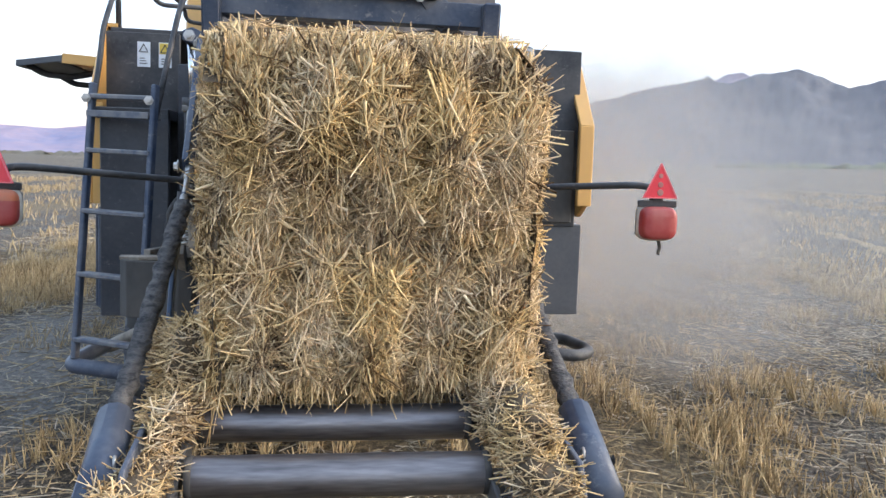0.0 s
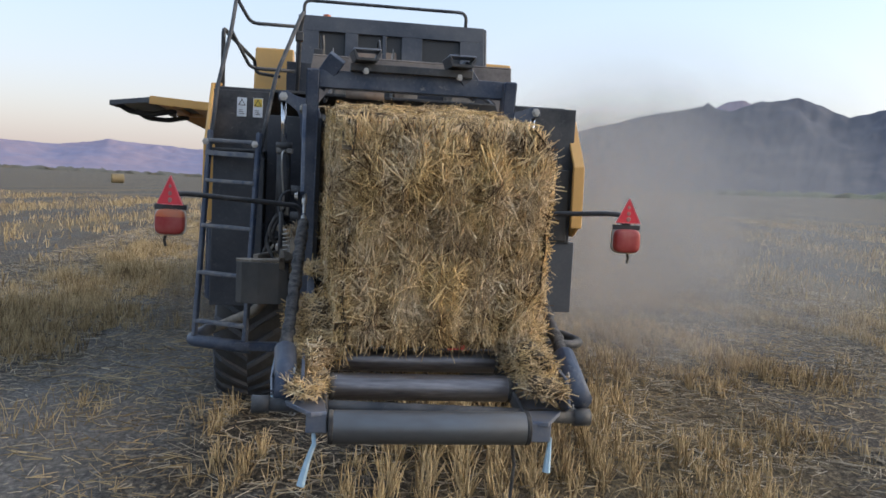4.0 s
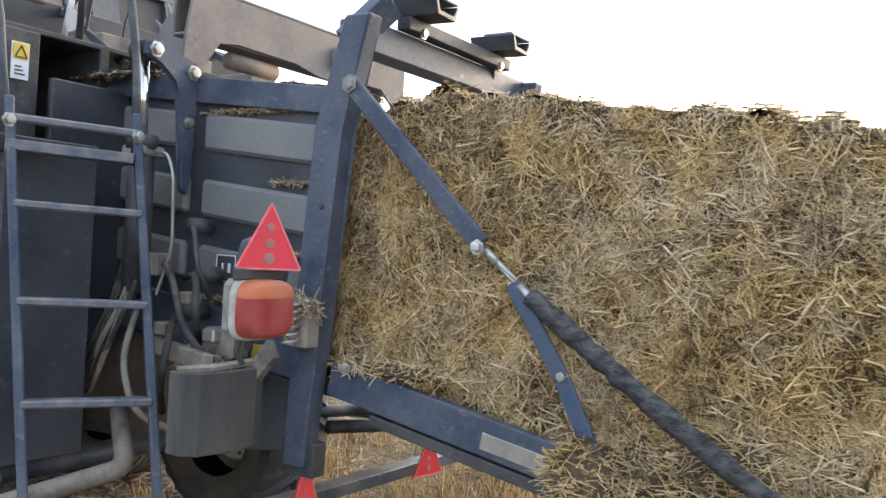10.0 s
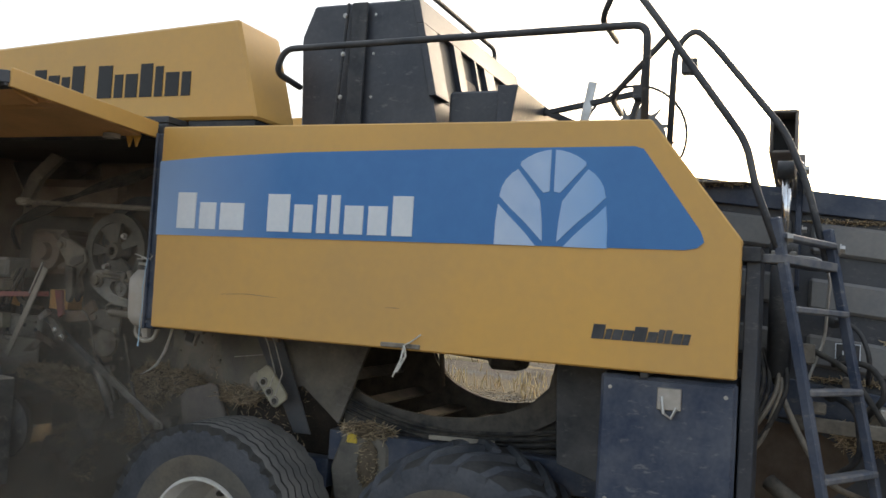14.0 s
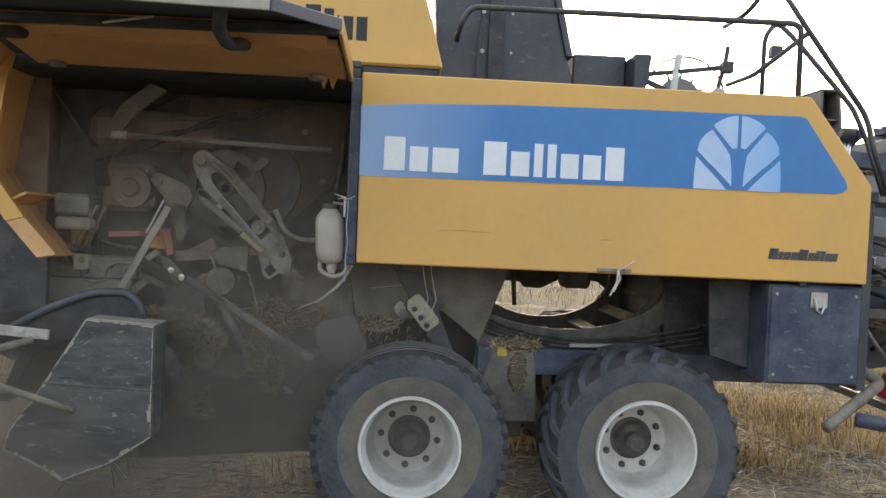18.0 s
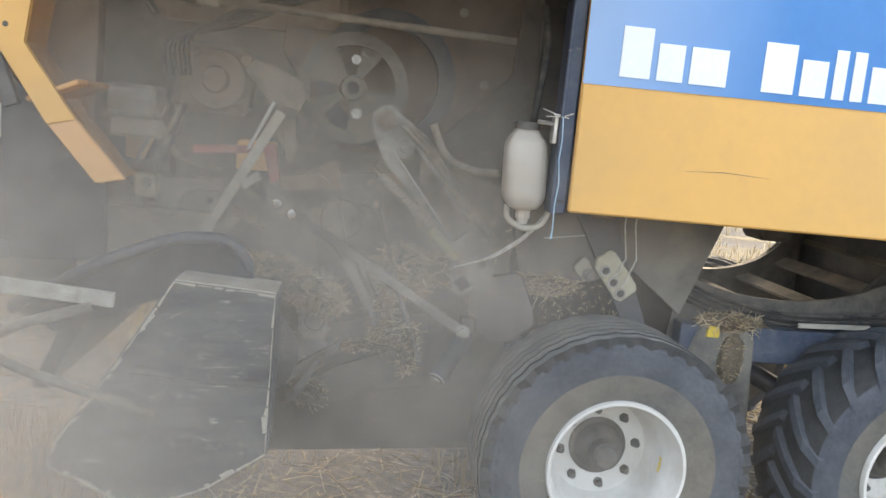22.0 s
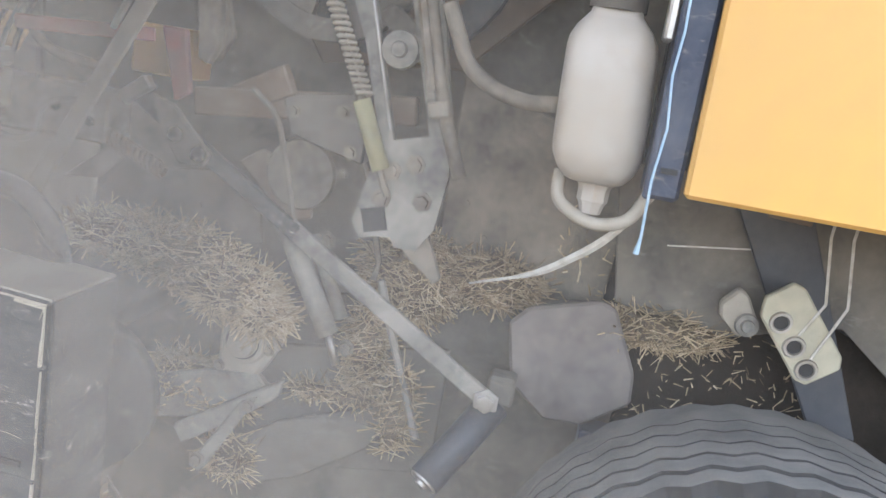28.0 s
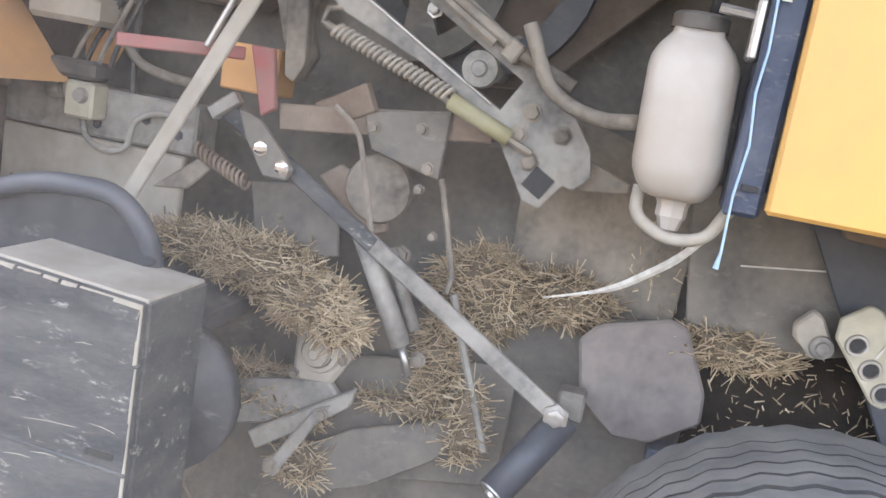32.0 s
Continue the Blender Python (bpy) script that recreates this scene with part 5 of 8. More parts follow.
for s, x0 in ((-1, -0.285), (1, 0.661)):
    xo = x0 + s * 0.035
    prism("chamber_wall", [(0.6, zc(0.6, 1.12)), (-0.74, zc(-0.74, 1.12)), (-0.74, zc(-0.74, 1.97)), (0.6, zc(0.6, 1.97))], "x", x0 - 0.012, x0 + 0.012, M_cover, baler, "dusty black chamber wall")
    rail_ = prism("chamber_rail", [(0.55, zc(0.55, 1.925)), (-0.74, zc(-0.74, 1.93)), (-0.74, zc(-0.74, 2.01)), (0.55, zc(0.55, 2.02))], "x", min(x0, xo + s * 0.004), max(x0, xo + s * 0.004), M_navy, baler, "navy chamber rail")
    for z0, z1 in ((1.775, 1.895), (1.56, 1.68), (1.345, 1.465)):
        for ya, yb in ((0.50, -0.14), (-0.21, -0.71)) if s < 0 else ((0.5, -0.71),):
            prism("chamber_rib", [(ya, zc(ya, z0)), (yb, zc(yb, z0)), (yb, zc(yb, z1)), (ya, zc(ya, z1))], "x", min(x0, xo), max(x0, xo), M_grey, baler, "grey pressed rib with straw dust", 0.012)
    prism("chamber_sill", [(0.5, zc(0.5, 1.13)), (-0.71, zc(-0.71, 1.13)), (-0.71, zc(-0.71, 1.28)), (0.5, zc(0.5, 1.28))], "x", min(x0, xo + s * 0.01), max(x0, xo + s * 0.01), M_navy, baler, "navy chamber sill")
    # end post
    post = prism("end_post", [(-0.672, 0.83), (-0.750, 0.83), (-0.792, 1.35), (-0.823, 1.81), (-0.91, 2.15), (-0.815, 2.15), (-0.723, 1.826), (-0.695, 1.35)], "x", min(x0 + s * 0.01, xo + s * 0.042), max(x0 + s * 0.01, xo + s * 0.042), M_navy, baler, "navy end post with scratched paint", 0.008)
    bolt((xo - 0.042 if s < 0 else xo + 0.042, -0.772, 1.599), 0.008, 0.006, post, m=M_black)
    bx("foot", x0 + s * 0.02 - 0.03, x0 + s * 0.02 + 0.03, -0.77, -0.64, 0.80, 0.90, M_black, post)
low_ = prism("lower_chamber_sheet", [(0.6, 1.30), (-0.66, 1.17), (-0.66, 0.86), (-0.30, 0.80), (0.6, 0.74)], "x", -0.292, -0.280, M_slate, baler, "dark dusty sheet below the chamber", 0.003)
prism("rusty_patch", [(0.40, 1.10), (0.10, 1.13), (-0.20, 1.12), (-0.36, 1.04), (-0.40, 0.92), (-0.30, 0.83), (0.40, 0.78)], "x", -0.294, -0.292, M_soilrust, low_, "brown rusty patch", 0)
bar("sheet_fold", (-0.295, 0.5, 1.19), (-0.295, -0.64, 1.065), 0.012, 0.014, M_navy, low_)
prism("chamber_roof", [(0.6, 2.00), (-0.74, 1.865), (-0.74, 1.90), (0.6, 2.04)], "x", -0.27, 0.646, M_black, baler)
prism("chamber_floor", [(0.6, 1.16), (-0.86, 1.03), (-0.86, 1.06), (0.6, 1.20)], "x", -0.27, 0.646, M_black, baler)
plac = bx("wiring_plate", -0.324, -0.321, -0.40, -0.31, zc(-0.35, 1.36), zc(-0.35, 1.455), M_black, baler, "black plate with white line drawing", 0)
for dy, dz, w, hh in ((-0.355, 0.09, 0.085, 0.004), (-0.355, 0.006, 0.085, 0.004), (-0.397, 0.048, 0.004, 0.085), (-0.313, 0.048, 0.004, 0.085), (-0.37, 0.05, 0.012, 0.03), (-0.34, 0.05, 0.008, 0.03)):
    bx("line_bar", -0.3255, -0.324, dy - w / 2, dy + w / 2, zc(-0.35, 1.36) + dz - hh / 2, zc(-0.35, 1.36) + dz + hh / 2, M_white, plac, bev=0)
bx("warning_label", -0.342, -0.339, -0.56, -0.505, 1.10, 1.17, M_labely, baler, "yellow warning label")

# density beam across the chamber, with its bell cranks and cylinders
def density_beam():
    beam = tagged(part("density_beam", bmesh.new(), M_rust, baler), "dusty box beam across the chamber, open at its ends")
    bx("beam_top", -0.335, 0.87, -0.150, -0.045, 2.318, 2.330, M_beam, beam)
    bx("beam_floor", -0.335, 0.87, -0.138, -0.057, 2.158, 2.170, M_beam, beam)
    bx("beam_front", -0.335, 0.87, -0.057, -0.045, 2.158, 2.318, M_beam, beam)
    # black filling paints the shade within the hollow beam
    bx("beam_shade_block", -0.20, 0.74, -0.138, -0.057, 2.170, 2.318, M_ink_hole, beam, "black block, painted shade inside the beam", 0)
    face = [(-0.335, 2.318), (-0.362, 2.15), (-0.372, 2.02), (-0.355, 1.985), (-0.325, 1.985), (-0.300, 2.03), (-0.245, 2.11), (-0.215, 2.155), (-0.13, 2.165), (0.16, 2.165), (0.30, 2.135), (0.47, 2.135), (0.61, 2.165), (0.70, 2.165), (0.785, 2.11), (0.81, 2.0), (0.84, 1.992), (0.87, 2.12), (0.87, 2.318)]
    prism("beam_face", face, "y", -0.150, -0.138, M_beam, beam, "dusty brown face plate with tongues", 0.003)
    lathe("beam_boss", [(0.0, 0.03), (0.05, 0.03), (0.055, 0.025), (0.055, 0.0)], Matrix.Translation((0.41, -0.150, 2.223)) @ pose(0, 0, 0, 90, 0, 0), M_beam, beam, "round boss", 24)
    tube("beam_pin", [(-0.13, -0.10, 2.115), (0.10, -0.10, 2.115)], 0.030, M_rust, beam, "brown round pin below the beam", n=12)
    for s in (-1, 1):
        def X(x):
            return x if s < 0 else 0.536 - x
        pts = [(-0.530, 2.045), (-0.525, 2.09), (-0.485, 2.105), (-0.42, 2.075), (-0.375, 2.06), (-0.325, 2.06), (-0.315, 2.02), (-0.326, 1.95), (-0.326, 1.85), (-0.330, 1.80), (-0.330, 1.66), (-0.345, 1.62), (-0.370, 1.64), (-0.378, 1.80), (-0.392, 1.86), (-0.392, 1.95), (-0.41, 1.99), (-0.47, 2.035)]
        lv = prism("bell_crank", [(X(x), z) for x, z in pts], "y", -0.176, -0.152, M_navy, baler, "navy bell crank with bright pins", 0.005)
        for x, z, r in ((-0.497, 2.067, 0.024), (-0.345, 2.022, 0.024), (-0.356, 1.858, 0.018)):
            bolt((X(x), -0.176, z), r * 0.75, 0.018, lv, "y")
        cyl = tube("cylinder_body", [(X(-0.48), -0.115, 1.30), (X(-0.485), -0.118, 1.77)], 0.042, M_black, baler, "black hydraulic cylinder", n=16)
        tube("piston_rod", [(X(-0.485), -0.118, 1.77), (X(-0.497), -0.12, 2.06)], 0.017, M_chrome, cyl, "chrome piston rod", n=12)
        tube("cylinder_cap", [(X(-0.485), -0.118, 1.755), (X(-0.485), -0.118, 1.80)], 0.05, M_black, cyl, n=16)
        tube("rod_eye", [(X(-0.497), -0.145, 2.067), (X(-0.497), -0.085, 2.067)], 0.035, M_black, cyl, n=14)
        bx("cap_block", X(-0.53), X(-0.43), -0.165, -0.075, 1.735, 1.765, M_dustgrey, cyl, "dusty cap block", 0.005)


density_beam()
cb = bar("top_cross_beam", (-0.31, -0.80, 2.11), (0.69, -0.80, 2.11), 0.09, 0.09, M_navy, baler, "navy cross beam over the bale", up=(0, 0, 1))
for s in (-1, 1):
    x = -0.30 if s < 0 else 0.55
    bar("gusset", (x, -0.78, 2.08), (x * 0.75 + 0.02, -0.86, 2.22), 0.09, 0.05, M_navy, cb, up=(0, 1, 0))
bar("lamp_rail", (-0.14, -0.865, 2.175), (0.50, -0.865, 2.175), 0.05, 0.04, M_black, cb, up=(0, 0, 1))
for x in (-0.06, 0.43):
    bm = bmesh.new()
    b_prism(bm, [(-0.055, 0), (0.055, 0), (0.075, 0.05), (0.062, 0.05), (0.045, 0.012), (-0.045, 0.012), (-0.062, 0.05), (-0.075, 0.05)], "y", 0, 0.17, 0.002)
    cl = part("lamp_bracket", bm, M_black, cb, "black bent steel bracket")
    cl.matrix_basis = pose(x, -0.97, 2.20, 0, 0, 4)
    bx("bracket_top", x - 0.07, x + 0.07, -0.965, -0.85, 2.252, 2.262, M_cornr, cb, "pale worn bracket top", 0.004)
    bolt((x, -0.885, 2.16), 0.014, 0.01, cb, "y")

# left side of the chamber: hoses, spring guard, mud flap
for i, (dy, dz) in enumerate(((0, 0), (0.03, 0.02), (0.06, -0.02), (0.02, -0.05), (0.08, 0.0))):
    tube("hydraulic_hose", [(-0.46, -0.12 + dy, 1.42 + dz), (-0.53, -0.16 + dy, 1.28), (-0.56, -0.10 + dy, 1.13 + dz), (-0.54, -0.02 + dy, 1.02 + dz), (-0.46, 0.10 + dy, 0.95), (-0.40, 0.25, 0.95 + dz)], 0.009, M_dusty if i % 2 else M_hose, baler, n=6, round_=0.08)
tube("hydraulic_line", [(-0.47, -0.16, 1.75), (-0.49, -0.25, 1.74), (-0.49, -0.28, 1.68), (-0.47, -0.27, 1.45), (-0.48, -0.22, 1.30)], 0.006, M_zinc, baler, n=6, round_=0.04)
bx("valve_block", -0.50, -0.44, -0.24, -0.17, 1.36, 1.43, M_dusty, baler, "dusty hydraulic valve")
for k, (y, z) in enumerate(((-0.30, 1.52), (-0.35, 1.37), (-0.30, 1.25))):
    tube("pin_boss", [(-0.35, y, z), (-0.43, y, z)], 0.028, M_black, baler, n=12)
bm = bmesh.new()
FL = [(-0.42, -0.64), (-0.47, -0.66), (-0.58, -0.665), (-0.67, -0.65), (-0.70, -0.61), (-0.70, -0.56), (-0.685, -0.56), (-0.685, -0.605), (-0.66, -0.635), (-0.58, -0.65), (-0.47, -0.645), (-0.42, -0.625)]
b_prism(bm, FL, "z", 0.90, 1.125, 0.003)
fp = part("mud_flap", bm, M_flap, baler, "hanging dark grey rubber mud flap")
bm = bmesh.new()
b_tube(bm, [(-0.70, -0.59, 1.13), (-0.62, -0.64, 1.135), (-0.42, -0.63, 1.14)], 0.012, 6)
part("flap_clamp", bm, M_dusty, fp, "dusty clamp strip")
bar("flap_hanger", (-0.44, -0.18, 1.14), (-0.60, -0.60, 1.14), 0.05, 0.03, M_dusty, baler)
# hydraulic clutter between ladder and chamber
for k, (p0, p1, p2, p3, r, m) in enumerate((((-0.45, -0.20, 1.42), (-0.52, -0.34, 1.36), (-0.56, -0.44, 1.22), (-0.50, -0.50, 1.12), 0.011, M_hose), ((-0.44, -0.30, 1.36), (-0.50, -0.42, 1.38), (-0.55, -0.48, 1.28), (-0.46, -0.40, 1.16), 0.011, M_hose),
                                          ((-0.42, -0.30, 1.52), (-0.48, -0.38, 1.50), (-0.50, -0.42, 1.40), (-0.44, -0.42, 1.30), 0.009, M_black), ((-0.46, -0.30, 1.25), (-0.55, -0.38, 1.22), (-0.60, -0.40, 1.05), (-0.50, -0.30, 0.95), 0.012, M_hose), ((-0.44, -0.10, 1.30), (-0.58, -0.20, 1.10), (-0.60, -0.30, 0.95), (-0.46, -0.45, 0.88), 0.011, M_dusty))):
    tube("hydraulic_hose", [p0, p1, p2, p3], r, m, baler, n=8, round_=0.07)
for y, z in ((-0.36, 1.30), (-0.48, 1.20), (-0.26, 1.20)):
    bx("hose_fitting", -0.50, -0.44, y - 0.025, y + 0.025, z - 0.02, z + 0.02, M_zinc if y < -0.4 else M_dusty, baler, "worn hose fitting", 0.006)
bx("valve_block", -0.47, -0.39, -0.55, -0.42, 1.13, 1.22, M_dusty, baler, "dusty hydraulic valve", 0.01)
tube("spring_pin", [(-0.47, -0.62, 1.40), (-0.47, -0.62, 1.17)], 0.012, M_black, baler, n=8)
sg = bx("spring_guard", -0.415, -0.36, -0.79, -0.70, 1.19, 1.325, M_dusty, baler, "dusty open spring guard")
bm = bmesh.new()
for i in range(6):
    pts = [(-0.43 + 0.022 * math.cos(a), -0.745 + 0.022 * math.sin(a), 1.195 + 0.021 * (i + a / 6.283)) for a in [k * 0.785 for k in range(9)]]
    b_tube(bm, pts, 0.005, 5)
part("coil_spring", bm, M_zinc, sg, "bare coil spring", True)
prism("spring_lever", [(-0.72, 1.16), (-0.60, 1.03), (-0.55, 0.86), (-0.52, 0.86), (-0.56, 1.06), (-0.69, 1.21)], "x", -0.47, -0.44, M_dusty, baler, "curved dusty lever")

# ---- chute behind the chamber ----
for s in (-1, 1):
    x = -0.30 if s < 0 else 0.60
    arm = bar("chute_arm", (x, -0.80, 1.10), (x - s * 0.0, -1.62, 0.965), 0.10, 0.035, M_navy, baler, "navy chute side arm, bright worn patch", up=(1, 0, 0))
    bolt((x - 0.018 if s < 0 else x + 0.018, -0.857, 1.135), 0.014, 0.012, arm)
    bar("worn_strip", (x + s * 0.019, -1.32, 1.005), (x + s * 0.019, -1.58, 0.962), 0.045, 0.005, M_zinc, arm, "bright worn steel strip")
    bar("lower_strip", (x, -0.95, 1.0), (x, -1.75, 0.87), 0.03, 0.03, M_black, arm)
    xs = x + s * 0.02
    pl = prism("chute_side", [(-1.90, 0.87), (-1.90, 0.965), (-2.05, 0.955), (-2.44, 0.915), (-2.50, 0.82), (-2.44, 0.79)], "x", xs - 0.006, xs + 0.006, M_navy, baler, "navy chute side plate", 0.003)
    # strut: flat bar, turnbuckle, sleeved tube, chain
    xo = -0.365 if s < 0 else 0.645
    st = bar("strut", (xo, -0.850, 1.955), (xo + 0.01 * (s < 0), -1.31, 1.510), 0.05, 0.02, M_navy, baler, "black strut from post to chute", up=(1, 0, 0))
    bolt((xo - 0.012 if s < 0 else xo + 0.012, -0.862, 1.945), 0.018, 0.012, st, m=M_dustgrey)
    bolt((xo - 0.012 if s < 0 else xo + 0.012, -1.31, 1.505), 0.014, 0.014, st)
    xi = xo + (0.02 if s < 0 else 0.0)
    bm = bmesh.new()
    for d in (-0.016, 0.016):
        b_tube(bm, [(xi, -1.33 + d, 1.485 + d), (xi, -1.44 + d, 1.40 + d)], 0.007, 6)
    b_tube(bm, [(xi, -1.30, 1.51), (xi, -1.35, 1.47)], 0.012, 8)
    b_tube(bm, [(xi, -1.42, 1.415), (xi, -1.47, 1.37)], 0.012, 8)
    part("turnbuckle", bm, M_zinc, st, "bright steel turnbuckle", True)
    tube("sleeve", [Vector((xi, -1.45, 1.39)).lerp(Vector((xi + s * 0.045, -2.20, 0.925)), k / 30) + Vector((0.003 * math.sin(k * 2.3), 0, -0.012 * math.sin(k / 30 * 3.14))) for k in range(31)], [0.025 + 0.003 * math.sin(k * 1.9 + math.sin(k * 0.7) * 2) for k in range(31)], M_wrap, st, "black rubber sleeved tube", n=12)
    bar("link_bar", (xi - 0.0, -1.40, 1.42), (xi + s * 0.01, -1.555, 1.20), 0.042, 0.014, M_link, st, "blue painted link bar")
    bar("link_bar", (xi + s * 0.01, -1.555, 1.20), (xi + s * 0.01, -1.66, 1.00), 0.042, 0.014, M_link, st, "blue painted link bar")
    bolt((xi + s * 0.012, -1.555, 1.205), 0.012, 0.012, st)
    tube("tube_end", [(xi + s * 0.043, -2.17, 0.945), (xi + s * 0.03, -2.45, 0.838)], 0.042, M_navy, st, "dark blue tube end with a hole", n=12)
    # black stud on the tube paints the dark of a hole
    bolt((xi + s * 0.036 - 0.042 if s < 0 else xi + 0.078, -2.36, 0.89), 0.008, 0.004, st, m=M_ink_hole, name="hole")
    for k in range(3):
        tube("tie_cord", [(xi + s * 0.075, -2.16 - 0.02 * k, 0.93 - 0.01 * k), (xi + s * 0.085, -2.24 - 0.02 * k, 0.87), (xi + s * 0.08, -2.32 - 0.03 * k, 0.80 + 0.02 * k)], 0.006, M_cornr if k else M_rope, st, "frayed cord", n=5)
    # chain and rope at the rear corner
    bm = bmesh.new()
    for i in range(6):
        c = Vector((x + s * 0.05, -2.36 - 0.018 * i, 0.90 - 0.022 * i))
        pts = [c + Vector((0.010 * math.cos(a) if i % 2 else 0, 0.010 * math.cos(a) if not i % 2 else 0, 0.018 * math.sin(a))) for a in [k * 0.785 for k in range(9)]]
        b_tube(bm, pts, 0.004, 5)
    part("chain", bm, M_zinc, st, "short galvanised chain", True)
tube("cross_rod", [(-0.49, -2.45, 0.812), (0.71, -2.45, 0.775)], 0.024, M_black, baler, "black rear cross tube", n=12)
for s in (-1, 1):
    x0, zr = (-0.46, 0.811) if s < 0 else (0.68, 0.776)
    tube("rod_end", [(x0 - 0.03, -2.45, zr), (x0 + 0.03, -2.45, zr)], 0.031, M_black, baler, n=12)
    xi, zp = (-0.30, 0.812) if s < 0 else (0.52, 0.785)
    bm = bmesh.new()
    b_prism(bm, [(xi - 0.05 if s < 0 else xi + 0.05, -2.15), (xi + 0.05 if s < 0 else xi - 0.05, -2.15), (xi + 0.06 if s < 0 else xi - 0.06, -2.60), (xi + 0.01 if s < 0 else xi - 0.01, -2.62), (xi - 0.08 if s < 0 else xi + 0.08, -2.46)], "z", zp, zp + 0.016, 0.002)
    b_box(bm, (xi + (0.03 if s < 0 else -0.03), -2.58, zp - 0.022), (0.07, 0.05, 0.07), None, 0.004)
    part("corner_plate", bm, M_cornr, baler, "bluish steel corner plate, worn bright")
    bar("roller_frame", (xi + (0.06 if s < 0 else -0.06), -1.9, 0.875), (xi + (0.06 if s < 0 else -0.06), -2.60, zp - 0.03), 0.055, 0.014, M_black, baler)
    tube("rope_end", [(xi + 0.02, -2.58, 0.76), (xi + 0.025, -2.60, 0.72), (xi + 0.005, -2.60, 0.66), (xi - 0.015, -2.61, 0.58)] if s < 0 else [(xi + 0.01, -2.58, 0.74), (xi - 0.0, -2.59, 0.62)], [0.006, 0.008, 0.010, 0.014] if s < 0 else [0.006, 0.014], M_rope, baler, "frayed blue rope end", n=6)
tube("hanging_cable", [(0.39, -2.58, 0.76), (0.41, -2.57, 0.64), (0.40, -2.56, 0.45), (0.39, -2.58, 0.36)], 0.006, M_hose, baler, "black hanging cable", n=6)
tube("side_hoop", [(0.90, 0.20, 0.62), (1.42, 0.06, 0.58), (1.54, 0.22, 0.575), (1.48, 0.52, 0.58), (1.0, 0.62, 0.60)], 0.032, M_black, baler, "black bent side hoop", round_=0.08)


RIDERS = []  # what lies or hangs on the baler and is carried along


# straw heaps
def heap(name, c, s, n, label, seed, flat=0.5, parent=None, m=None, fine=1.0):
    """A loose heap of straw: a lumpy mound and stalks that stick out of it."""
    rng = np.random.default_rng(seed)
    k = 14
    u, v = np.meshgrid(np.linspace(0, 1, k * 2), np.linspace(0.02, 1, k), indexing="ij")
    th, ph = u.ravel() * 2 * np.pi, v.ravel() * np.pi
    d = np.stack([np.cos(th) * np.sin(ph), np.sin(th) * np.sin(ph), np.cos(ph)], -1)
    r = 1 + 0.25 * np.array([noise.noise(Vector(q) * 2 + Vector((seed, 0, 0))) for q in d])
    p = np.array(c) + d * r[:, None] * np.array(s)
    a = (np.arange(2 * k - 1)[:, None] * k + np.arange(k - 1)[None]).ravel()
    thing = tagged(new(name), label, "straw", "loose straw heaps" if not parent else "")
    if parent:
        thing.parent = parent
    fast("mound", p, np.stack([a, a + k, a + k + 1, a + 1], -1), M_core_shade if m is None else M_mound_shade, parent=thing)
    d = rng.normal(size=(n, 3))
    d /= np.linalg.norm(d, axis=1)[:, None]
    q = np.array(c) + d * np.array(s) * rng.uniform(0.75, 1.15, n)[:, None] * (1 + 0.22 * np.array([noise.noise(Vector(z_) * 2 + Vector((seed, 0, 0))) for z_ in d]))[:, None]
    w = rng.normal(size=(n, 3)) * (1, 1, flat) + d * 0.2
    w /= np.linalg.norm(w, axis=1)[:, None]
    ln = rng.uniform(0.03, 0.11, n) * (0.4 if min(s) < 0.011 else 1.0)
    vv, ff = stalks(q - w * ln[:, None] * 0.5, w, ln, rng.uniform(0.001, 0.0026, n) * fine, rng)
    fast("loose_stalk", vv, ff, m or M_straw, "stuff", parent=thing)
    if not parent:
        RIDERS.append(thing)
    return thing


HEAPS = [((-0.27, -1.98, 0.93), (0.06, 0.28, 0.05), 2000), ((-0.25, -1.90, 1.00), (0.085, 0.14, 0.11), 2400), ((-0.31, -2.36, 0.875), (0.06, 0.20, 0.02), 800), ((0.54, -2.12, 0.93), (0.075, 0.28, 0.075), 2200), ((0.55, -2.38, 0.88), (0.07, 0.14, 0.035), 800), ((0.52, -1.93, 1.0), (0.06, 0.12, 0.09), 900),
         ((-0.315, -1.74, 1.00), (0.04, 0.08, 0.08), 700), ((-0.355, -1.62, 0.98), (0.04, 0.08, 0.085), 700), ((-0.29, -1.0, 1.14), (0.03, 0.20, 0.02), 300)]
for i, (c, s, n) in enumerate(HEAPS):
    heap("straw_heap", c, s, n, "loose golden straw heaped in the chute beside the bale", 20 + i)
for i, (c, s, n) in enumerate((((-0.305, -0.45, 1.896), (0.012, 0.24, 0.006), 420), ((-0.305, -0.45, 1.292), (0.014, 0.22, 0.008), 500), ((-0.305, -0.60, 1.668), (0.012, 0.09, 0.006), 160), ((-0.305, -0.58, 1.450), (0.012, 0.10, 0.006), 180), ((-0.44, -0.42, 1.12), (0.05, 0.10, 0.035), 260), ((-0.35, 0.22, 2.035), (0.04, 0.22, 0.008), 260), ((-0.39, -0.75, 1.30), (0.03, 0.045, 0.03), 220), ((-0.05, -0.5, 1.985), (0.22, 0.16, 0.008), 300), ((-0.46, 1.57, 0.90), (0.03, 0.11, 0.03), 350), ((-0.475, 1.55, 0.76), (0.008, 0.05, 0.10), 200))):
    heap("straw_litter", c, s, n, "dusty straw litter caught on the baler", 40 + i, m=M_chaff)

heap("straw_tuft", (-0.45, -0.43, 1.10), (0.04, 0.09, 0.045), 520, "tuft of dusty straw hanging in the hydraulics", 131, m=M_chaff, fine=0.8)

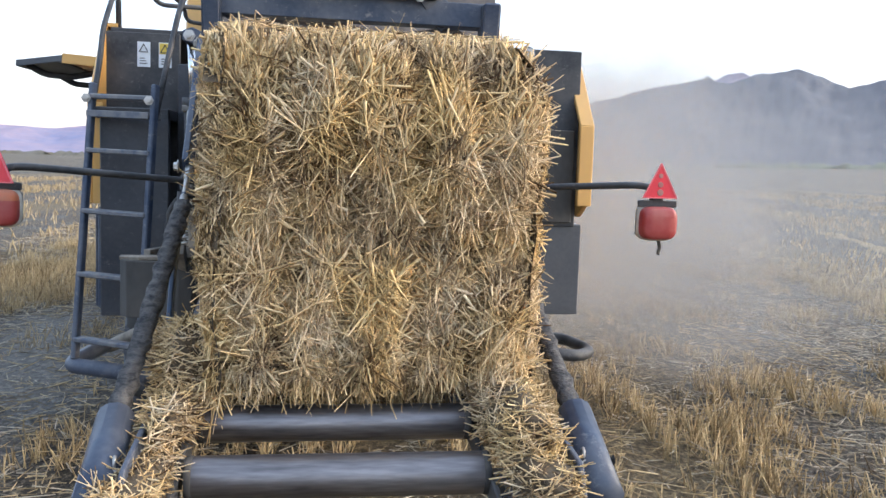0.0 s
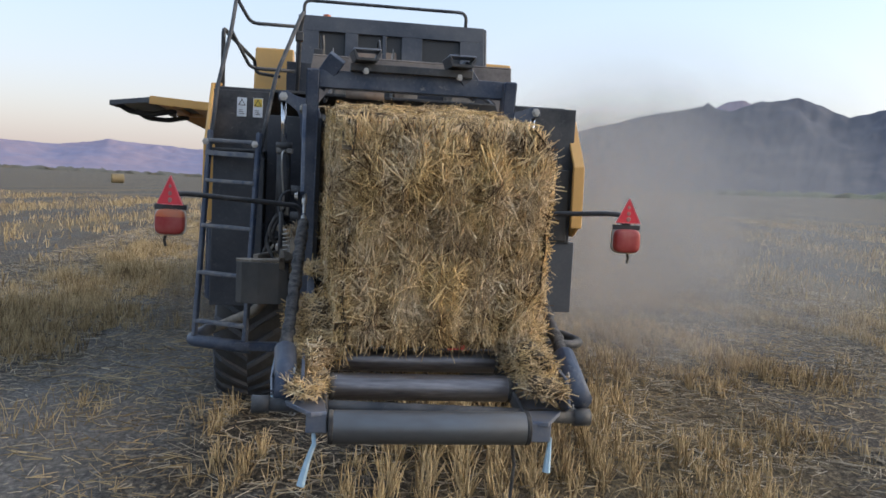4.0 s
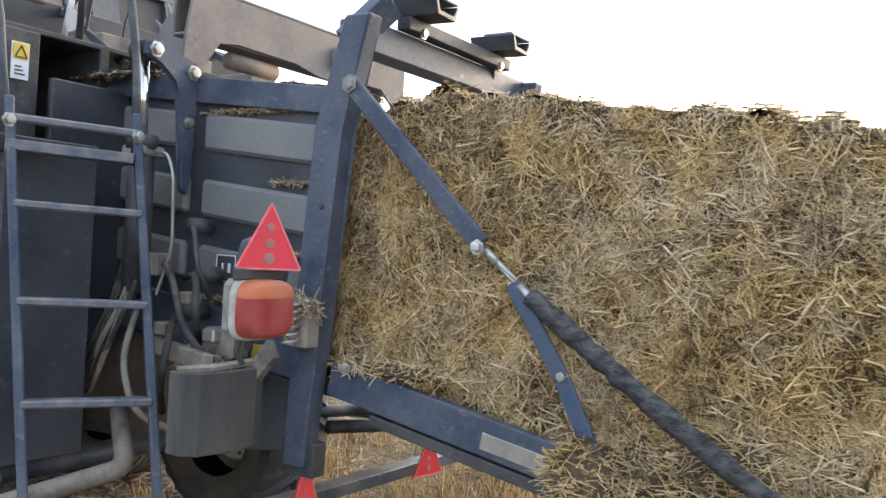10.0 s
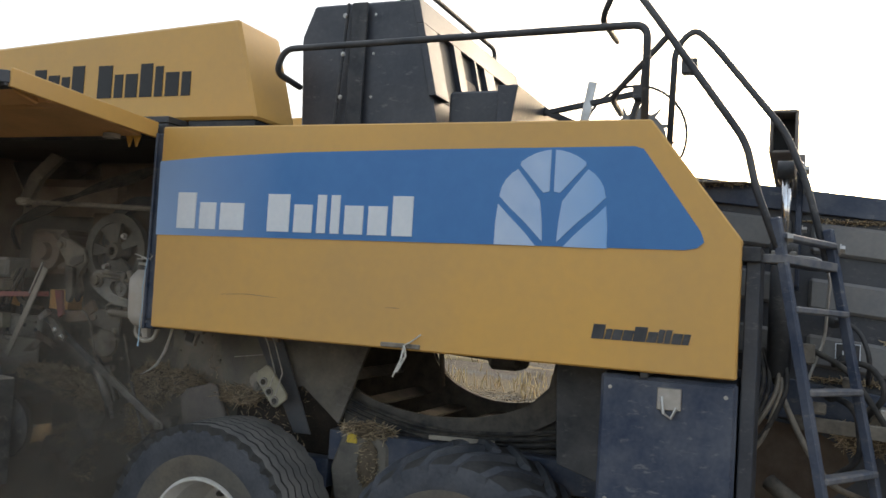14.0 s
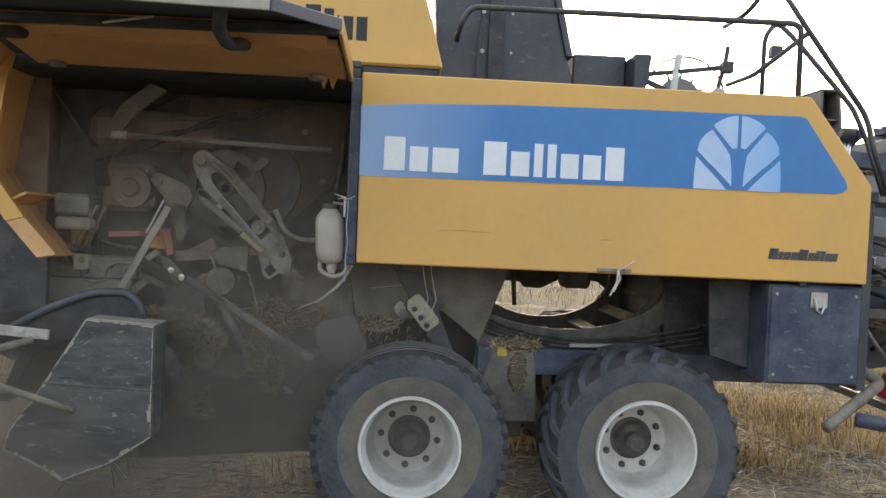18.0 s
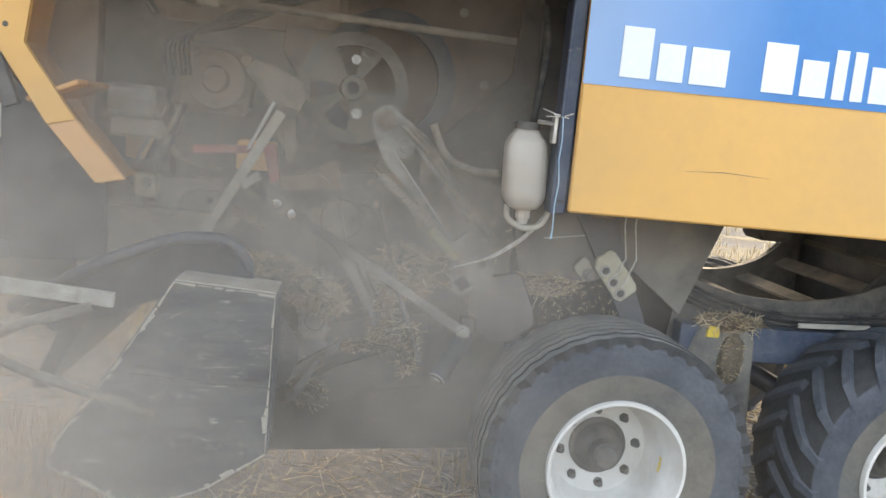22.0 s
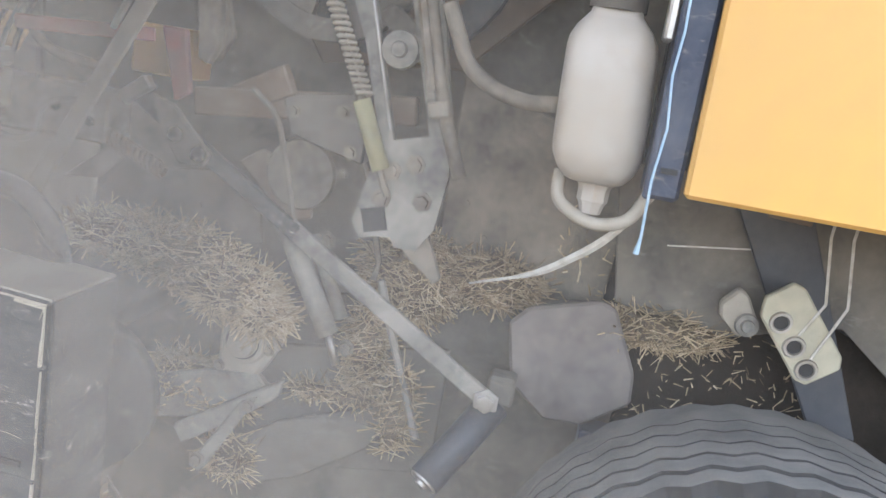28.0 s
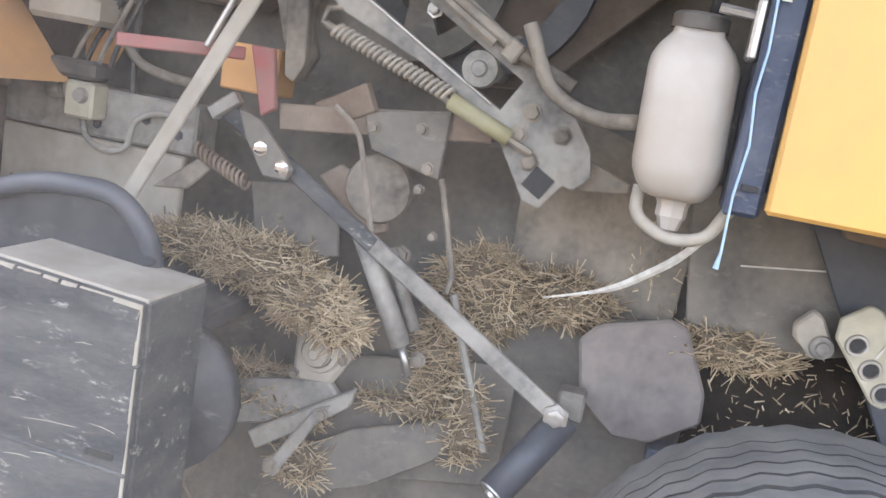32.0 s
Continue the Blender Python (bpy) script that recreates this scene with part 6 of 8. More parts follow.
# ---- covers on top ----
def letter_bars(y, z, x, bars, gap, m, parent):
    for w, h in bars:
        if h:
            prism("lettering_bar", [(y, z), (y - w, z), (y - w, z + h), (y, z + h)], "x", x - 0.003, x, m, parent, bev=0)
        y -= w + gap


for s in (-1, 1):
    x0, x1 = (-0.82, -0.50) if s < 0 else (1.05, 1.38)
    bm = bmesh.new()
    b_prism(bm, [(2.02, 2.235), (2.145, 2.68), (3.66, 2.615), (3.95, 2.30), (3.95, 2.235)], "x", x0, x1, 0.012)
    cv = part("top_cover", bm, M_yellow, baler, "yellow painted top cover")
    if s < 0:
        bx("cover_foot", -0.80, -0.52, 2.04, 2.40, 2.175, 2.235, M_black, cv)
        letter_bars(3.33, 2.345, x0, ((0.075, 0.15), (0.07, 0.12), (0.05, 0.11), (0.075, 0.16), (0.055, 0), (0.085, 0.155), (0.05, 0.11), (0.07, 0.11), (0.07, 0.155), (0.045, 0.14), (0.075, 0.11), (0.05, 0.11)), 0.016, M_ink_hole, cv)
bm = bmesh.new()
b_prism(bm, [(1.318, 2.20), (1.479, 2.85), (2.00, 2.85), (2.06, 2.70), (2.03, 2.20)], "x", -0.44, 1.02, 0.01)
gb = part("knotter_cover", bm, M_cover, baler, "dark navy sheet metal cover with openings")
# its rear face: strips round three openings, their shade painted by a black sheet
def on_rear(x0, x1, z0, z1, out, name, m, parent):
    y0, y1 = 1.318 + (z0 - 2.20) * 0.248, 1.318 + (z1 - 2.20) * 0.248
    return prism(name, [(y0 - out, z0), (y1 - out, z1), (y1 + 0.004, z1), (y0 + 0.004, z0)], "x", x0, x1, m, parent, bev=0.002)


on_rear(-0.46, 0.99, 2.73, 2.85, 0.03, "rear_strip", M_cover, gb)
for xa, xb in ((-0.46, -0.30), (-0.10, 0.0), (0.19, 0.22), (0.34, 0.50), (0.80, 0.99)):
    on_rear(xa, xb, 2.40, 2.73, 0.03, "rear_strip", M_cover, gb)
on_rear(-0.30, 0.80, 2.40, 2.73, 0.004, "opening_shade", M_ink_hole, gb)
on_rear(-0.08, 0.30, 2.42, 2.60, 0.012, "knotter_part", M_rust, gb)
tube("hinge_rod", [(-0.468, 1.84, 2.26), (-0.468, 1.80, 2.84)], 0.008, M_black, gb, n=6)
bx("hinge_strip", -0.475, -0.46, 1.70, 1.78, 2.24, 2.84, M_black, gb)
for z in (2.40, 2.60, 2.78):
    bolt((-0.478, 1.81, z), 0.008, 0.008, gb)
    bolt((-0.462, 1.66, z), 0.005, 0.005, gb)
tube("roof_rail", [(-0.42, 1.55, 2.85), (-0.42, 1.55, 2.98), (0.86, 1.55, 2.98), (0.86, 1.55, 2.85)], 0.013, M_black, gb, round_=0.06)
bc = lathe("beacon", [(0.035, 0), (0.035, 0.03), (0.03, 0.06), (0.0, 0.068)], Matrix.Translation((-0.24, 1.72, 2.85)), M_amber, gb, "orange beacon lamp", 16)
bx("low_cover", -0.35, 0.98, 1.03, 1.318, 2.15, 2.44, M_cover, baler, "dark navy low cover", 0.01)
prism("rear_hopper", [(0.98, 2.15), (1.03, 2.15), (1.03, 2.42), (0.94, 2.42)], "x", -0.52, 1.12, M_cover, baler, "wide dark navy rear plate")
for x in (-0.10, 0.30, 0.70):
    bx("knotter_block", x - 0.08, x + 0.08, 0.55, 0.95, 2.14, 2.26, M_dusty, baler, "dusty knotter housing")
bar("brace", (-0.10, 0.95, 2.40), (-0.25, 0.30, 2.10), 0.03, 0.02, M_black, baler)
bar("brace", (0.75, 0.95, 2.40), (0.90, 0.30, 2.10), 0.03, 0.02, M_black, baler)
bar("sensor_bar", (-0.05, 1.04, 2.38), (-0.30, 0.48, 2.42), 0.025, 0.02, M_black, baler)
bar("sensor_bar", (-0.05, 1.04, 2.32), (-0.16, 0.72, 2.22), 0.02, 0.02, M_black, baler)
bx("sensor_head", -0.33, -0.27, 0.44, 0.50, 2.39, 2.45, M_black, baler)
bm = bmesh.new()
b_tube(bm, bend([(-0.28, 0.46, 2.54), (-0.27, 0.47, 2.44), (-0.28, 0.50, 2.34), (-0.28, 0.52, 2.24)], 0.05), 0.014, 6)
part("perforated_strip", bm, M_black, baler)
bar("pale_strip", (-0.20, 0.70, 2.50), (-0.22, 0.74, 2.24), 0.04, 0.006, M_zinc, baler, "pale bent strip")
# toothed measuring wheel over the bale
mw = lathe("measuring_wheel", [(0.0, -0.004), (0.135, -0.004), (0.135, 0.004), (0.0, 0.004)], Matrix.Translation((0.20, 0.565, 2.31)) @ pose(0, 0, 0, 0, 90, 0), M_grey, baler, "toothed grey steel measuring wheel", 28)
for k in range(12):
    a = 2 * math.pi * k / 12
    prism("tooth", [(0.565 + 0.13 * math.cos(a - 0.10), 2.31 + 0.13 * math.sin(a - 0.10)), (0.565 + 0.145 * math.cos(a - 0.02), 2.31 + 0.145 * math.sin(a - 0.02)), (0.565 + 0.19 * math.cos(a + 0.09), 2.31 + 0.19 * math.sin(a + 0.09)), (0.565 + 0.13 * math.cos(a + 0.10), 2.31 + 0.13 * math.sin(a + 0.10))], "x", 0.197, 0.203, M_grey, mw, bev=0)
bm = bmesh.new()
b_tube(bm, [(0.10, 0.565 + 0.24 * math.cos(a), 2.31 + 0.24 * math.sin(a)) for a in [radians(-20 + 10 * k) for k in range(24)]], 0.006, 6)
part("wheel_guard", bm, M_black, mw, "thin hoop guard")
lathe("rope_pulley", [(0.0, -0.014), (0.042, -0.014), (0.034, 0.0), (0.042, 0.014), (0.0, 0.016)], Matrix.Translation((-0.32, 0.518, 2.263)) @ pose(0, 0, 0, 0, 90, 0), M_bottle, baler, "pale plastic pulley", 16)

# ---- front opening with the raised shield ----
def door():
    d = tagged(part("raised_shield", bmesh.new(), M_yellow, baler), "raised front side shield, orange inside, dark outer flap")
    P0, P1, K0, K1, T0, T1 = [Vector(p) for p in ((-0.95, 2.44, 2.175), (-0.95, 3.95, 2.175), (-1.72, 2.44, 2.215), (-1.72, 3.80, 2.195), (-2.09, 2.64, 2.185), (-2.09, 3.72, 2.20))]
    up = Vector((0, 0, 0.014))

    def sheet(name, q, m, label):
        bm = bmesh.new()
        lo, hi = [bm.verts.new(p) for p in q], [bm.verts.new(p + up) for p in q]
        bm.faces.new(lo), bm.faces.new(hi[::-1])
        for i in range(4):
            bm.faces.new((lo[i], lo[(i + 1) % 4], hi[(i + 1) % 4], hi[i]))
        return part(name, bm, m, d, label)
    sheet("panel", (P0, P1, K1, K0), M_black, "black inner face of the shield")
    fl = sheet("flap", (K0, K1, T1, T0), M_slate, "dark slate outer flap")
    bar("flap_lip", T0 + Vector((0, 0, -0.012)), T1 + Vector((0, 0, -0.012)), 0.035, 0.012, M_pale, fl, "pale scraped lip", up=(1, 0, 0))
    bar("end_rim", P0 + Vector((0, 0, -0.012)), K0 + Vector((0, 0, -0.008)), 0.07, 0.016, M_yellow, d, "yellow end rim", up=(0, 1, 0))
    bar("flap_rim", K0 + Vector((0, 0, -0.008)), T0 + Vector((0, 0, -0.008)), 0.045, 0.016, M_slate, d, up=(0, 1, 0))
    # bent-down front end
    corner = {k: Vector(p) for k, p in dict(a=(-0.92, 3.94, 2.18), b=(-1.03, 4.03, 2.043), c=(-1.37, 4.0, 2.04), u=(-1.71, 3.79, 2.18), v=(-1.73, 3.84, 2.19), c2=(-1.325, 4.055, 2.042), t=(-1.22, 4.19, 2.045), w=(-1.75, 3.96, 2.24), r=(-0.94, 4.10, 2.235)).items()}
    for name, keys, m, label in (("end_lip", "abcu", M_inner_lifted, "orange inside of the bent end"), ("end_stripe", ("c", "u", "v", "c2"), M_blue, "worn blue stripe"), ("end_cap", ("c2", "v", "w", "t"), M_yellow, "dusty yellow end"), ("end_cap", ("a", "b", "t", "r"), M_yellow, "dusty yellow end"), ("end_fold", ("b", "c", "t"), M_rust, "scraped brown fold")):
        bm = bmesh.new()
        q = [corner[k] for k in keys]
        nrm = (q[1] - q[0]).cross(q[2] - q[0]).normalized() * 0.004
        lo, hi = [bm.verts.new(p - nrm) for p in q], [bm.verts.new(p + nrm) for p in q]
        bm.faces.new(lo[::-1]), bm.faces.new(hi)
        for k in range(len(q)):
            bm.faces.new((lo[k], lo[(k + 1) % len(q)], hi[(k + 1) % len(q)], hi[k]))
        bmesh.ops.recalc_face_normals(bm, faces=bm.faces)
        part(name, bm, m, d, label)
    # orange channels across the inside
    prism("channel", [(-1.02, 2.125), (-1.40, 2.168), (-1.42, 2.20), (-1.02, 2.17)], "y", 2.46, 3.80, M_inner_lifted, d, "wide orange channel", 0.006)
    prism("channel", [(-1.53, 2.150), (-1.70, 2.185), (-1.71, 2.21), (-1.53, 2.20)], "y", 2.50, 3.72, M_inner_lifted, d, "narrow orange channel", 0.006)
    for ya, yb in ((2.46, 2.60), (3.58, 3.80)):
        prism("gusset", [(-1.40, 2.166), (-1.53, 2.158), (-1.55, 2.19), (-1.38, 2.19)], "y", ya, yb, M_inner_lifted, d, bev=0.003)
    bar("stiffener", P0.lerp(K0, 0.99) - up * 2, P1.lerp(K1, 0.99) - up * 2, 0.05, 0.03, M_black, d, up=(0, 0, 1))
    for y in (2.83, 3.66):
        tube("gas_strut", [(-2.06, y - 0.03, 2.185), (-1.95, y, 2.12), (-1.75, y + 0.01, 2.11), (-1.55, y - 0.02, 2.15)], 0.024, M_black, d, "black hose-sleeved strut", n=10, round_=0.05)
    for y in (2.582, 3.70):
        rg = lathe("lamp_ring", [(0.022, 0.0), (0.035, 0.0), (0.037, -0.02), (0.022, -0.02), (0.022, 0.0)], Matrix.Translation((-1.065, y, 2.128)), M_dustgrey, d, "dusty ring", 16, False)
        tube("hinge", [(-0.94, y - 0.05, 2.145), (-0.94, y + 0.05, 2.145)], 0.014, M_black, d, n=10)
    for y in (2.52, 2.56):
        prism("torn_edge", [(y - 0.02, 2.14), (y + 0.02, 2.14), (y, 2.085)], "x", -0.985, -0.975, M_yellow, d, bev=0)
    tube("loose_straw", [(-1.75, 3.28, 2.16), (-1.76, 3.10, 2.19)], 0.005, M_string, d, n=4)
    return d


door()
bx("roof_beam", -0.93, -0.20, 2.40, 4.05, 2.13, 2.20, M_black, baler, "black beam over the front opening", 0.01)
bx("roof_sheet", -0.93, 1.36, 2.40, 4.02, 2.20, 2.23, M_black, baler)
# front yellow edge with its orange inside
EDGE = [(4.00, 2.19), (4.035, 2.07), (4.10, 1.665), (3.94, 1.43), (3.80, 1.272)]
fe = tagged(part("front_edge", bmesh.new(), M_yellow, baler), "bent yellow edge of the front shield, orange inside")
back = [(3.92, 2.19), (3.955, 2.06), (4.012, 1.655), (3.86, 1.45), (3.715, 1.29)]
prism("edge_strip", EDGE[:4] + back[:4][::-1], "x", -0.968, -0.945, M_yellow, fe, "yellow bent edge strip", 0.002)
prism("lower_strip", EDGE[3:] + back[3:][::-1], "x", -0.962, -0.945, M_inner_lifted, fe, "scraped orange lower strip", 0.002)
for (ya, za), (yb, zb) in zip(EDGE, EDGE[1:]):
    prism("inner_sheet", [(ya - 0.02, za), (yb - 0.02, zb), (yb - 0.005, zb), (ya - 0.005, za)], "x", -0.945, -0.55, M_inner_lifted, fe, bev=0)
bx("inner_fold", -0.93, -0.60, 3.86, 4.02, 1.52, 1.535, M_inner_lifted, fe, rot=(-25, 0, 0))
bx("edge_closing", -0.575, -0.555, 3.92, 4.16, 1.24, 2.20, M_rust, baler, "brown dusty closing plate")
bx("front_bulkhead", -0.54, 0.64, 3.99, 4.01, 1.0, 2.2, M_rust, baler, "brown dusty bulkhead")
# nose cover
bm = bmesh.new()
b_prism(bm, [(4.015, 2.082), (4.305, 1.892), (4.514, 1.388), (4.12, 1.585), (4.09, 1.64), (4.05, 1.90)], "x", -0.94, 1.30, 0.012)
nose = part("nose_cover", bm, M_yellow, baler, "yellow front cover with a grab handle")
tube("grab_handle", [(-0.94, 4.475, 1.438), (-0.972, 4.465, 1.458), (-0.972, 4.375, 1.492), (-0.94, 4.365, 1.48)], 0.012, M_black, nose, round_=0.015)
bar("rubber_stop", (-0.962, 4.168, 1.82), (-0.962, 4.085, 1.60), 0.026, 0.03, M_black, nose)
bar("rubber_stop", (-0.964, 4.09, 1.615), (-0.964, 4.035, 1.475), 0.042, 0.036, M_black, nose)
for hy, hz in ((4.06, 1.70), (3.985, 1.46), (4.02, 2.03)):
    bolt((-0.968, hy, hz), 0.006, 0.003, fe, m=M_hubdark)
prism("cover_crease", [(4.10, 1.95), (4.112, 1.95), (4.36, 1.478), (4.35, 1.47)], "x", -0.9425, -0.9395, M_yellow, nose, "shallow crease", 0)
bx("name_plate", -0.845, -0.84, 4.113, 4.168, 1.372, 1.473, M_bottle, baler, "pale plate with small print", 0)
prism("front_wall", [(3.80, 1.30), (4.11, 1.578), (4.52, 1.395), (4.68, 1.306), (5.2, 1.02), (5.2, 0.90), (4.6, 0.98), (3.80, 1.02)], "x", -0.84, -0.80, M_black, baler, "dusty black front side plate")
bx("drawbar", -0.10, 0.50, 4.0, 6.6, 0.72, 0.95, M_black, baler, "black drawbar", 0.02)
prism("front_frame", [(3.0, 1.25), (4.6, 1.25), (4.6, 1.05), (3.0, 1.05)], "x", 0.6, 0.7, M_black, baler)
bar("white_bar", (-1.00, 4.43, 0.985), (-1.00, 3.72, 0.935), 0.045, 0.02, M_chip, baler, "chipped white flat bar")
tube("black_hook", [(-1.01, 4.45, 1.10), (-1.015, 4.46, 1.0), (-1.02, 4.47, 0.93), (-1.00, 4.44, 0.90)], 0.022, M_black, baler, n=8)
bar("hook_arm", (-0.95, 4.44, 1.02), (-0.90, 4.05, 1.05), 0.05, 0.03, M_black, baler)
for i in range(4):
    tube("drawbar_hose", [(-0.2 + 0.05 * i, 4.55, 1.45), (-0.25 + 0.04 * i, 4.75, 1.28 - 0.05 * i), (-0.15, 5.1, 1.15 - 0.05 * i), (0.0, 5.6, 1.3), (0.1, 6.2, 1.5)], 0.014, M_hose, baler, n=6, round_=0.2)

# ---- pick-up with its side shield ----
pk = tagged(part("pickup", bmesh.new(), M_black, baler), "black pick-up with a scuffed navy side shield")
PS = [(3.54, 1.018), (3.248, 1.000), (3.245, 0.507), (3.41, 0.393), (3.62, 0.305), (3.70, 0.355), (3.872, 0.437), (3.853, 0.52), (3.718, 0.72)]
ps = prism("side_shield", PS, "x", -1.065, -1.045, M_scuff, pk, "scuffed navy side shield with pale dented edges", 0.004)
n = len(PS)
for i in range(n):
    (ya, za), (yb, zb) = PS[i], PS[(i + 1) % n]
    bar("shield_rim", (-0.96, ya, za), (-0.96, yb, zb), 0.18 if i in (0, 1, 8) else 0.10, 0.010, M_pale if i == 0 else M_scuff, ps, bev=0.002, up=(0, zb - za, ya - yb))
bar("crease", (-1.067, 3.72, 0.735), (-1.067, 3.245, 0.715), 0.008, 0.006, M_scuff, ps)
rnge = random.Random(31)
for i in range(n):
    (ya, za), (yb, zb) = PS[i], PS[(i + 1) % n]
    ln, f = math.hypot(yb - ya, zb - za), 0.0
    my, mz = 3.5 - (ya + yb) / 2, 0.68 - (za + zb) / 2
    md = math.hypot(my, mz)
    while f < 1:
        g = min(1.0, f + rnge.uniform(0.008, 0.06) / ln)
        wd = rnge.choice((0.003, 0.006, 0.010, 0.018)) * (1.4 if i == 0 else 1.1)
        q = [(ya + (yb - ya) * k, za + (zb - za) * k) for k in (f, g)]
        k1, k2 = rnge.uniform(0.5, 1.2) * wd / md, rnge.uniform(0.3, 1.2) * wd / md
        prism("paint_chip", [q[0], q[1], (q[1][0] + my * k1, q[1][1] + mz * k1), (q[0][0] + my * k2, q[0][1] + mz * k2)], "x", -1.0675, -1.064, M_pale, ps, "pale chipped edge", bev=0)
        f = g + rnge.uniform(-0.004, 0.008) / ln
rngs = random.Random(12)
for k in range(22):
    y0, z0 = rngs.uniform(3.27, 3.62), rngs.uniform(0.50, 0.95)
    ln, sl = rngs.choice((0.012, 0.02, 0.03, 0.05, 0.10)), rngs.choice((0.05, -0.08, 0.12, 2.5, -0.6))
    y1 = min(y0 + ln / math.hypot(1, sl), 3.68)
    z1 = min(max(z0 + (y1 - y0) * sl, 0.48), 0.965)
    tube("scratch", [(-1.0655, y0, z0), (-1.0655, (y0 + y1) / 2, (z0 + z1) / 2 + 0.002), (-1.0655, y1, z1)], [0.0005, rngs.uniform(0.0005, 0.0013), 0.0003], M_pale, ps, n=4)
# slots are black strips on the sheet, their shade painted
bx("slot", -1.069, -1.064, 3.27, 3.32, 0.735, 0.745, M_ink_hole, ps, bev=0)
bx("slot", -1.069, -1.064, 3.59, 3.64, 0.755, 0.765, M_ink_hole, ps, bev=0)
tube("tube_hoop", [(-0.87, 3.345, 0.98), (-0.89, 3.355, 1.07), (-0.90, 3.42, 1.13), (-0.91, 3.57, 1.125), (-0.92, 3.79, 1.03), (-0.93, 4.04, 0.87)], 0.019, M_slate, pk, "dark slate bent tube", n=10, round_=0.06)
tube("gauge_rod", [(-1.09, 3.57, 0.622), (-1.10, 3.97, 0.745), (-1.09, 4.06, 0.80), (-1.07, 3.98, 0.855), (-1.02, 3.78, 0.915)], 0.016, M_dusty, pk, "bent dusty rod", round_=0.05)
tube("tine_reel", [(-0.92, 3.62, 0.42), (1.15, 3.62, 0.42)], 0.16, M_dusty, pk, "dusty pick-up reel", n=20)
for i in range(26):
    xx = -0.88 + i * 0.078
    for a in (200, 280):
        a = radians(a + 14 * (i % 3))
        tube("tine", [(xx, 3.62 + 0.15 * math.cos(a), 0.42 + 0.15 * math.sin(a)), (xx, 3.62 + 0.27 * math.cos(a + 0.25), 0.42 + 0.27 * math.sin(a + 0.25))], 0.004, M_dusty, pk, n=4)
prism("wind_guard", [(3.3, 0.90), (3.6, 0.97), (3.9, 0.85), (4.0, 0.60), (3.95, 0.60), (3.85, 0.82), (3.6, 0.93), (3.3, 0.86)], "x", -0.85, 1.1, M_black, pk)
prism("hood_side", [(3.33, 1.02), (3.44, 1.13), (3.57, 1.11), (3.79, 1.015), (4.03, 0.855), (3.92, 0.80), (3.70, 0.90), (3.40, 0.98)], "x", -0.90, -0.89, M_black, pk, "black hood side below the bent tube", 0.003)
tube("end_disc", [(-0.84, 3.33, 0.76), (-0.80, 3.33, 0.76)], 0.15, M_black, pk, "black round end plate", n=24)

# ---- inside the opening: drives and levers ----
drive = tagged(part("drive_side", bmesh.new(), M_dusty, baler), "dust-caked drives and levers in the opening")
prism("back_wall", [(2.38, 0.55), (2.38, 2.14), (4.02, 2.14), (4.02, 1.0), (3.2, 0.55)], "x", -0.24, -0.22, M_grime, drive, "dust-caked chamber wall")
prism("far_wall", [(2.38, 0.55), (2.38, 2.14), (4.02, 2.14), (4.02, 1.0), (3.2, 0.55)], "x", 0.62, 0.64, M_black, drive)
prism("gearbox_plate", [(2.80, 1.43), (2.50, 1.74), (2.47, 2.10), (3.30, 2.10), (3.34, 1.75), (3.1, 1.40)], "x", -0.37, -0.35, M_soilrust, drive, "brown dusty gearbox plate")
for y, z in ((2.86, 1.52), (2.60, 1.70), (2.70, 1.95), (3.2, 1.95), (2.76, 1.60)):
    bolt((-0.37, y, z), 0.012, 0.012, drive, m=M_dusty)
lathe("flywheel_ring", [(0.19, -0.03), (0.25, -0.03), (0.25, 0.03), (0.19, 0.03), (0.19, -0.03)], Matrix.Translation((-0.39, 2.96, 1.68)) @ pose(0, 0, 0, 0, -90, 0), M_black, drive, "black chain ring", 36, False)
lathe("gear_drum", [(0.0, 0.08), (0.04, 0.08), (0.05, 0.05), (0.10, 0.05), (0.115, 0.0), (0.12, -0.12)], Matrix.Translation((-0.42, 3.55, 1.62)) @ pose(0, 0, 0, 0, -90, 0), M_rust, drive, "round dusty gear housing", 24)
bx("gear_case", -0.45, -0.24, 3.44, 3.70, 1.50, 1.74, M_rust, drive, "dusty gear housing", 0.03)
bx("grey_pad", -0.54, -0.34, 3.735, 3.905, 1.468, 1.575, M_dustgrey, drive, "pale dusty box", 0.015)
bx("upper_housing", -0.40, -0.24, 3.1, 3.8, 1.82, 2.02, M_rust, drive, "brown dusty housing", 0.05)
tube("long_link", [(-0.62, 3.58, 1.868), (-0.62, 2.54, 1.842)], 0.013, M_dusty, drive, "long dusty link rod", n=8)
tube("link_collar", [(-0.62, 3.60, 1.869), (-0.62, 3.53, 1.867)], 0.021, M_pale, drive, "scraped collar", n=10)
prism("link_crank", [(3.66, 1.86), (3.60, 1.84), (3.50, 1.99), (3.36, 2.10), (3.44, 2.13), (3.58, 2.02)], "x", -0.58, -0.55, M_grime, drive)
prism("dark_plate", [(4.008, 2.12), (3.80, 1.825), (3.72, 1.85), (3.524, 2.01), (3.34, 2.12)], "x", -0.335, -0.325, M_black, drive, "black plate with a sloping edge", 0.003)
bar("plate_rim", (-0.34, 4.0, 2.115), (-0.34, 3.80, 1.83), 0.012, 0.01, M_dusty, drive)
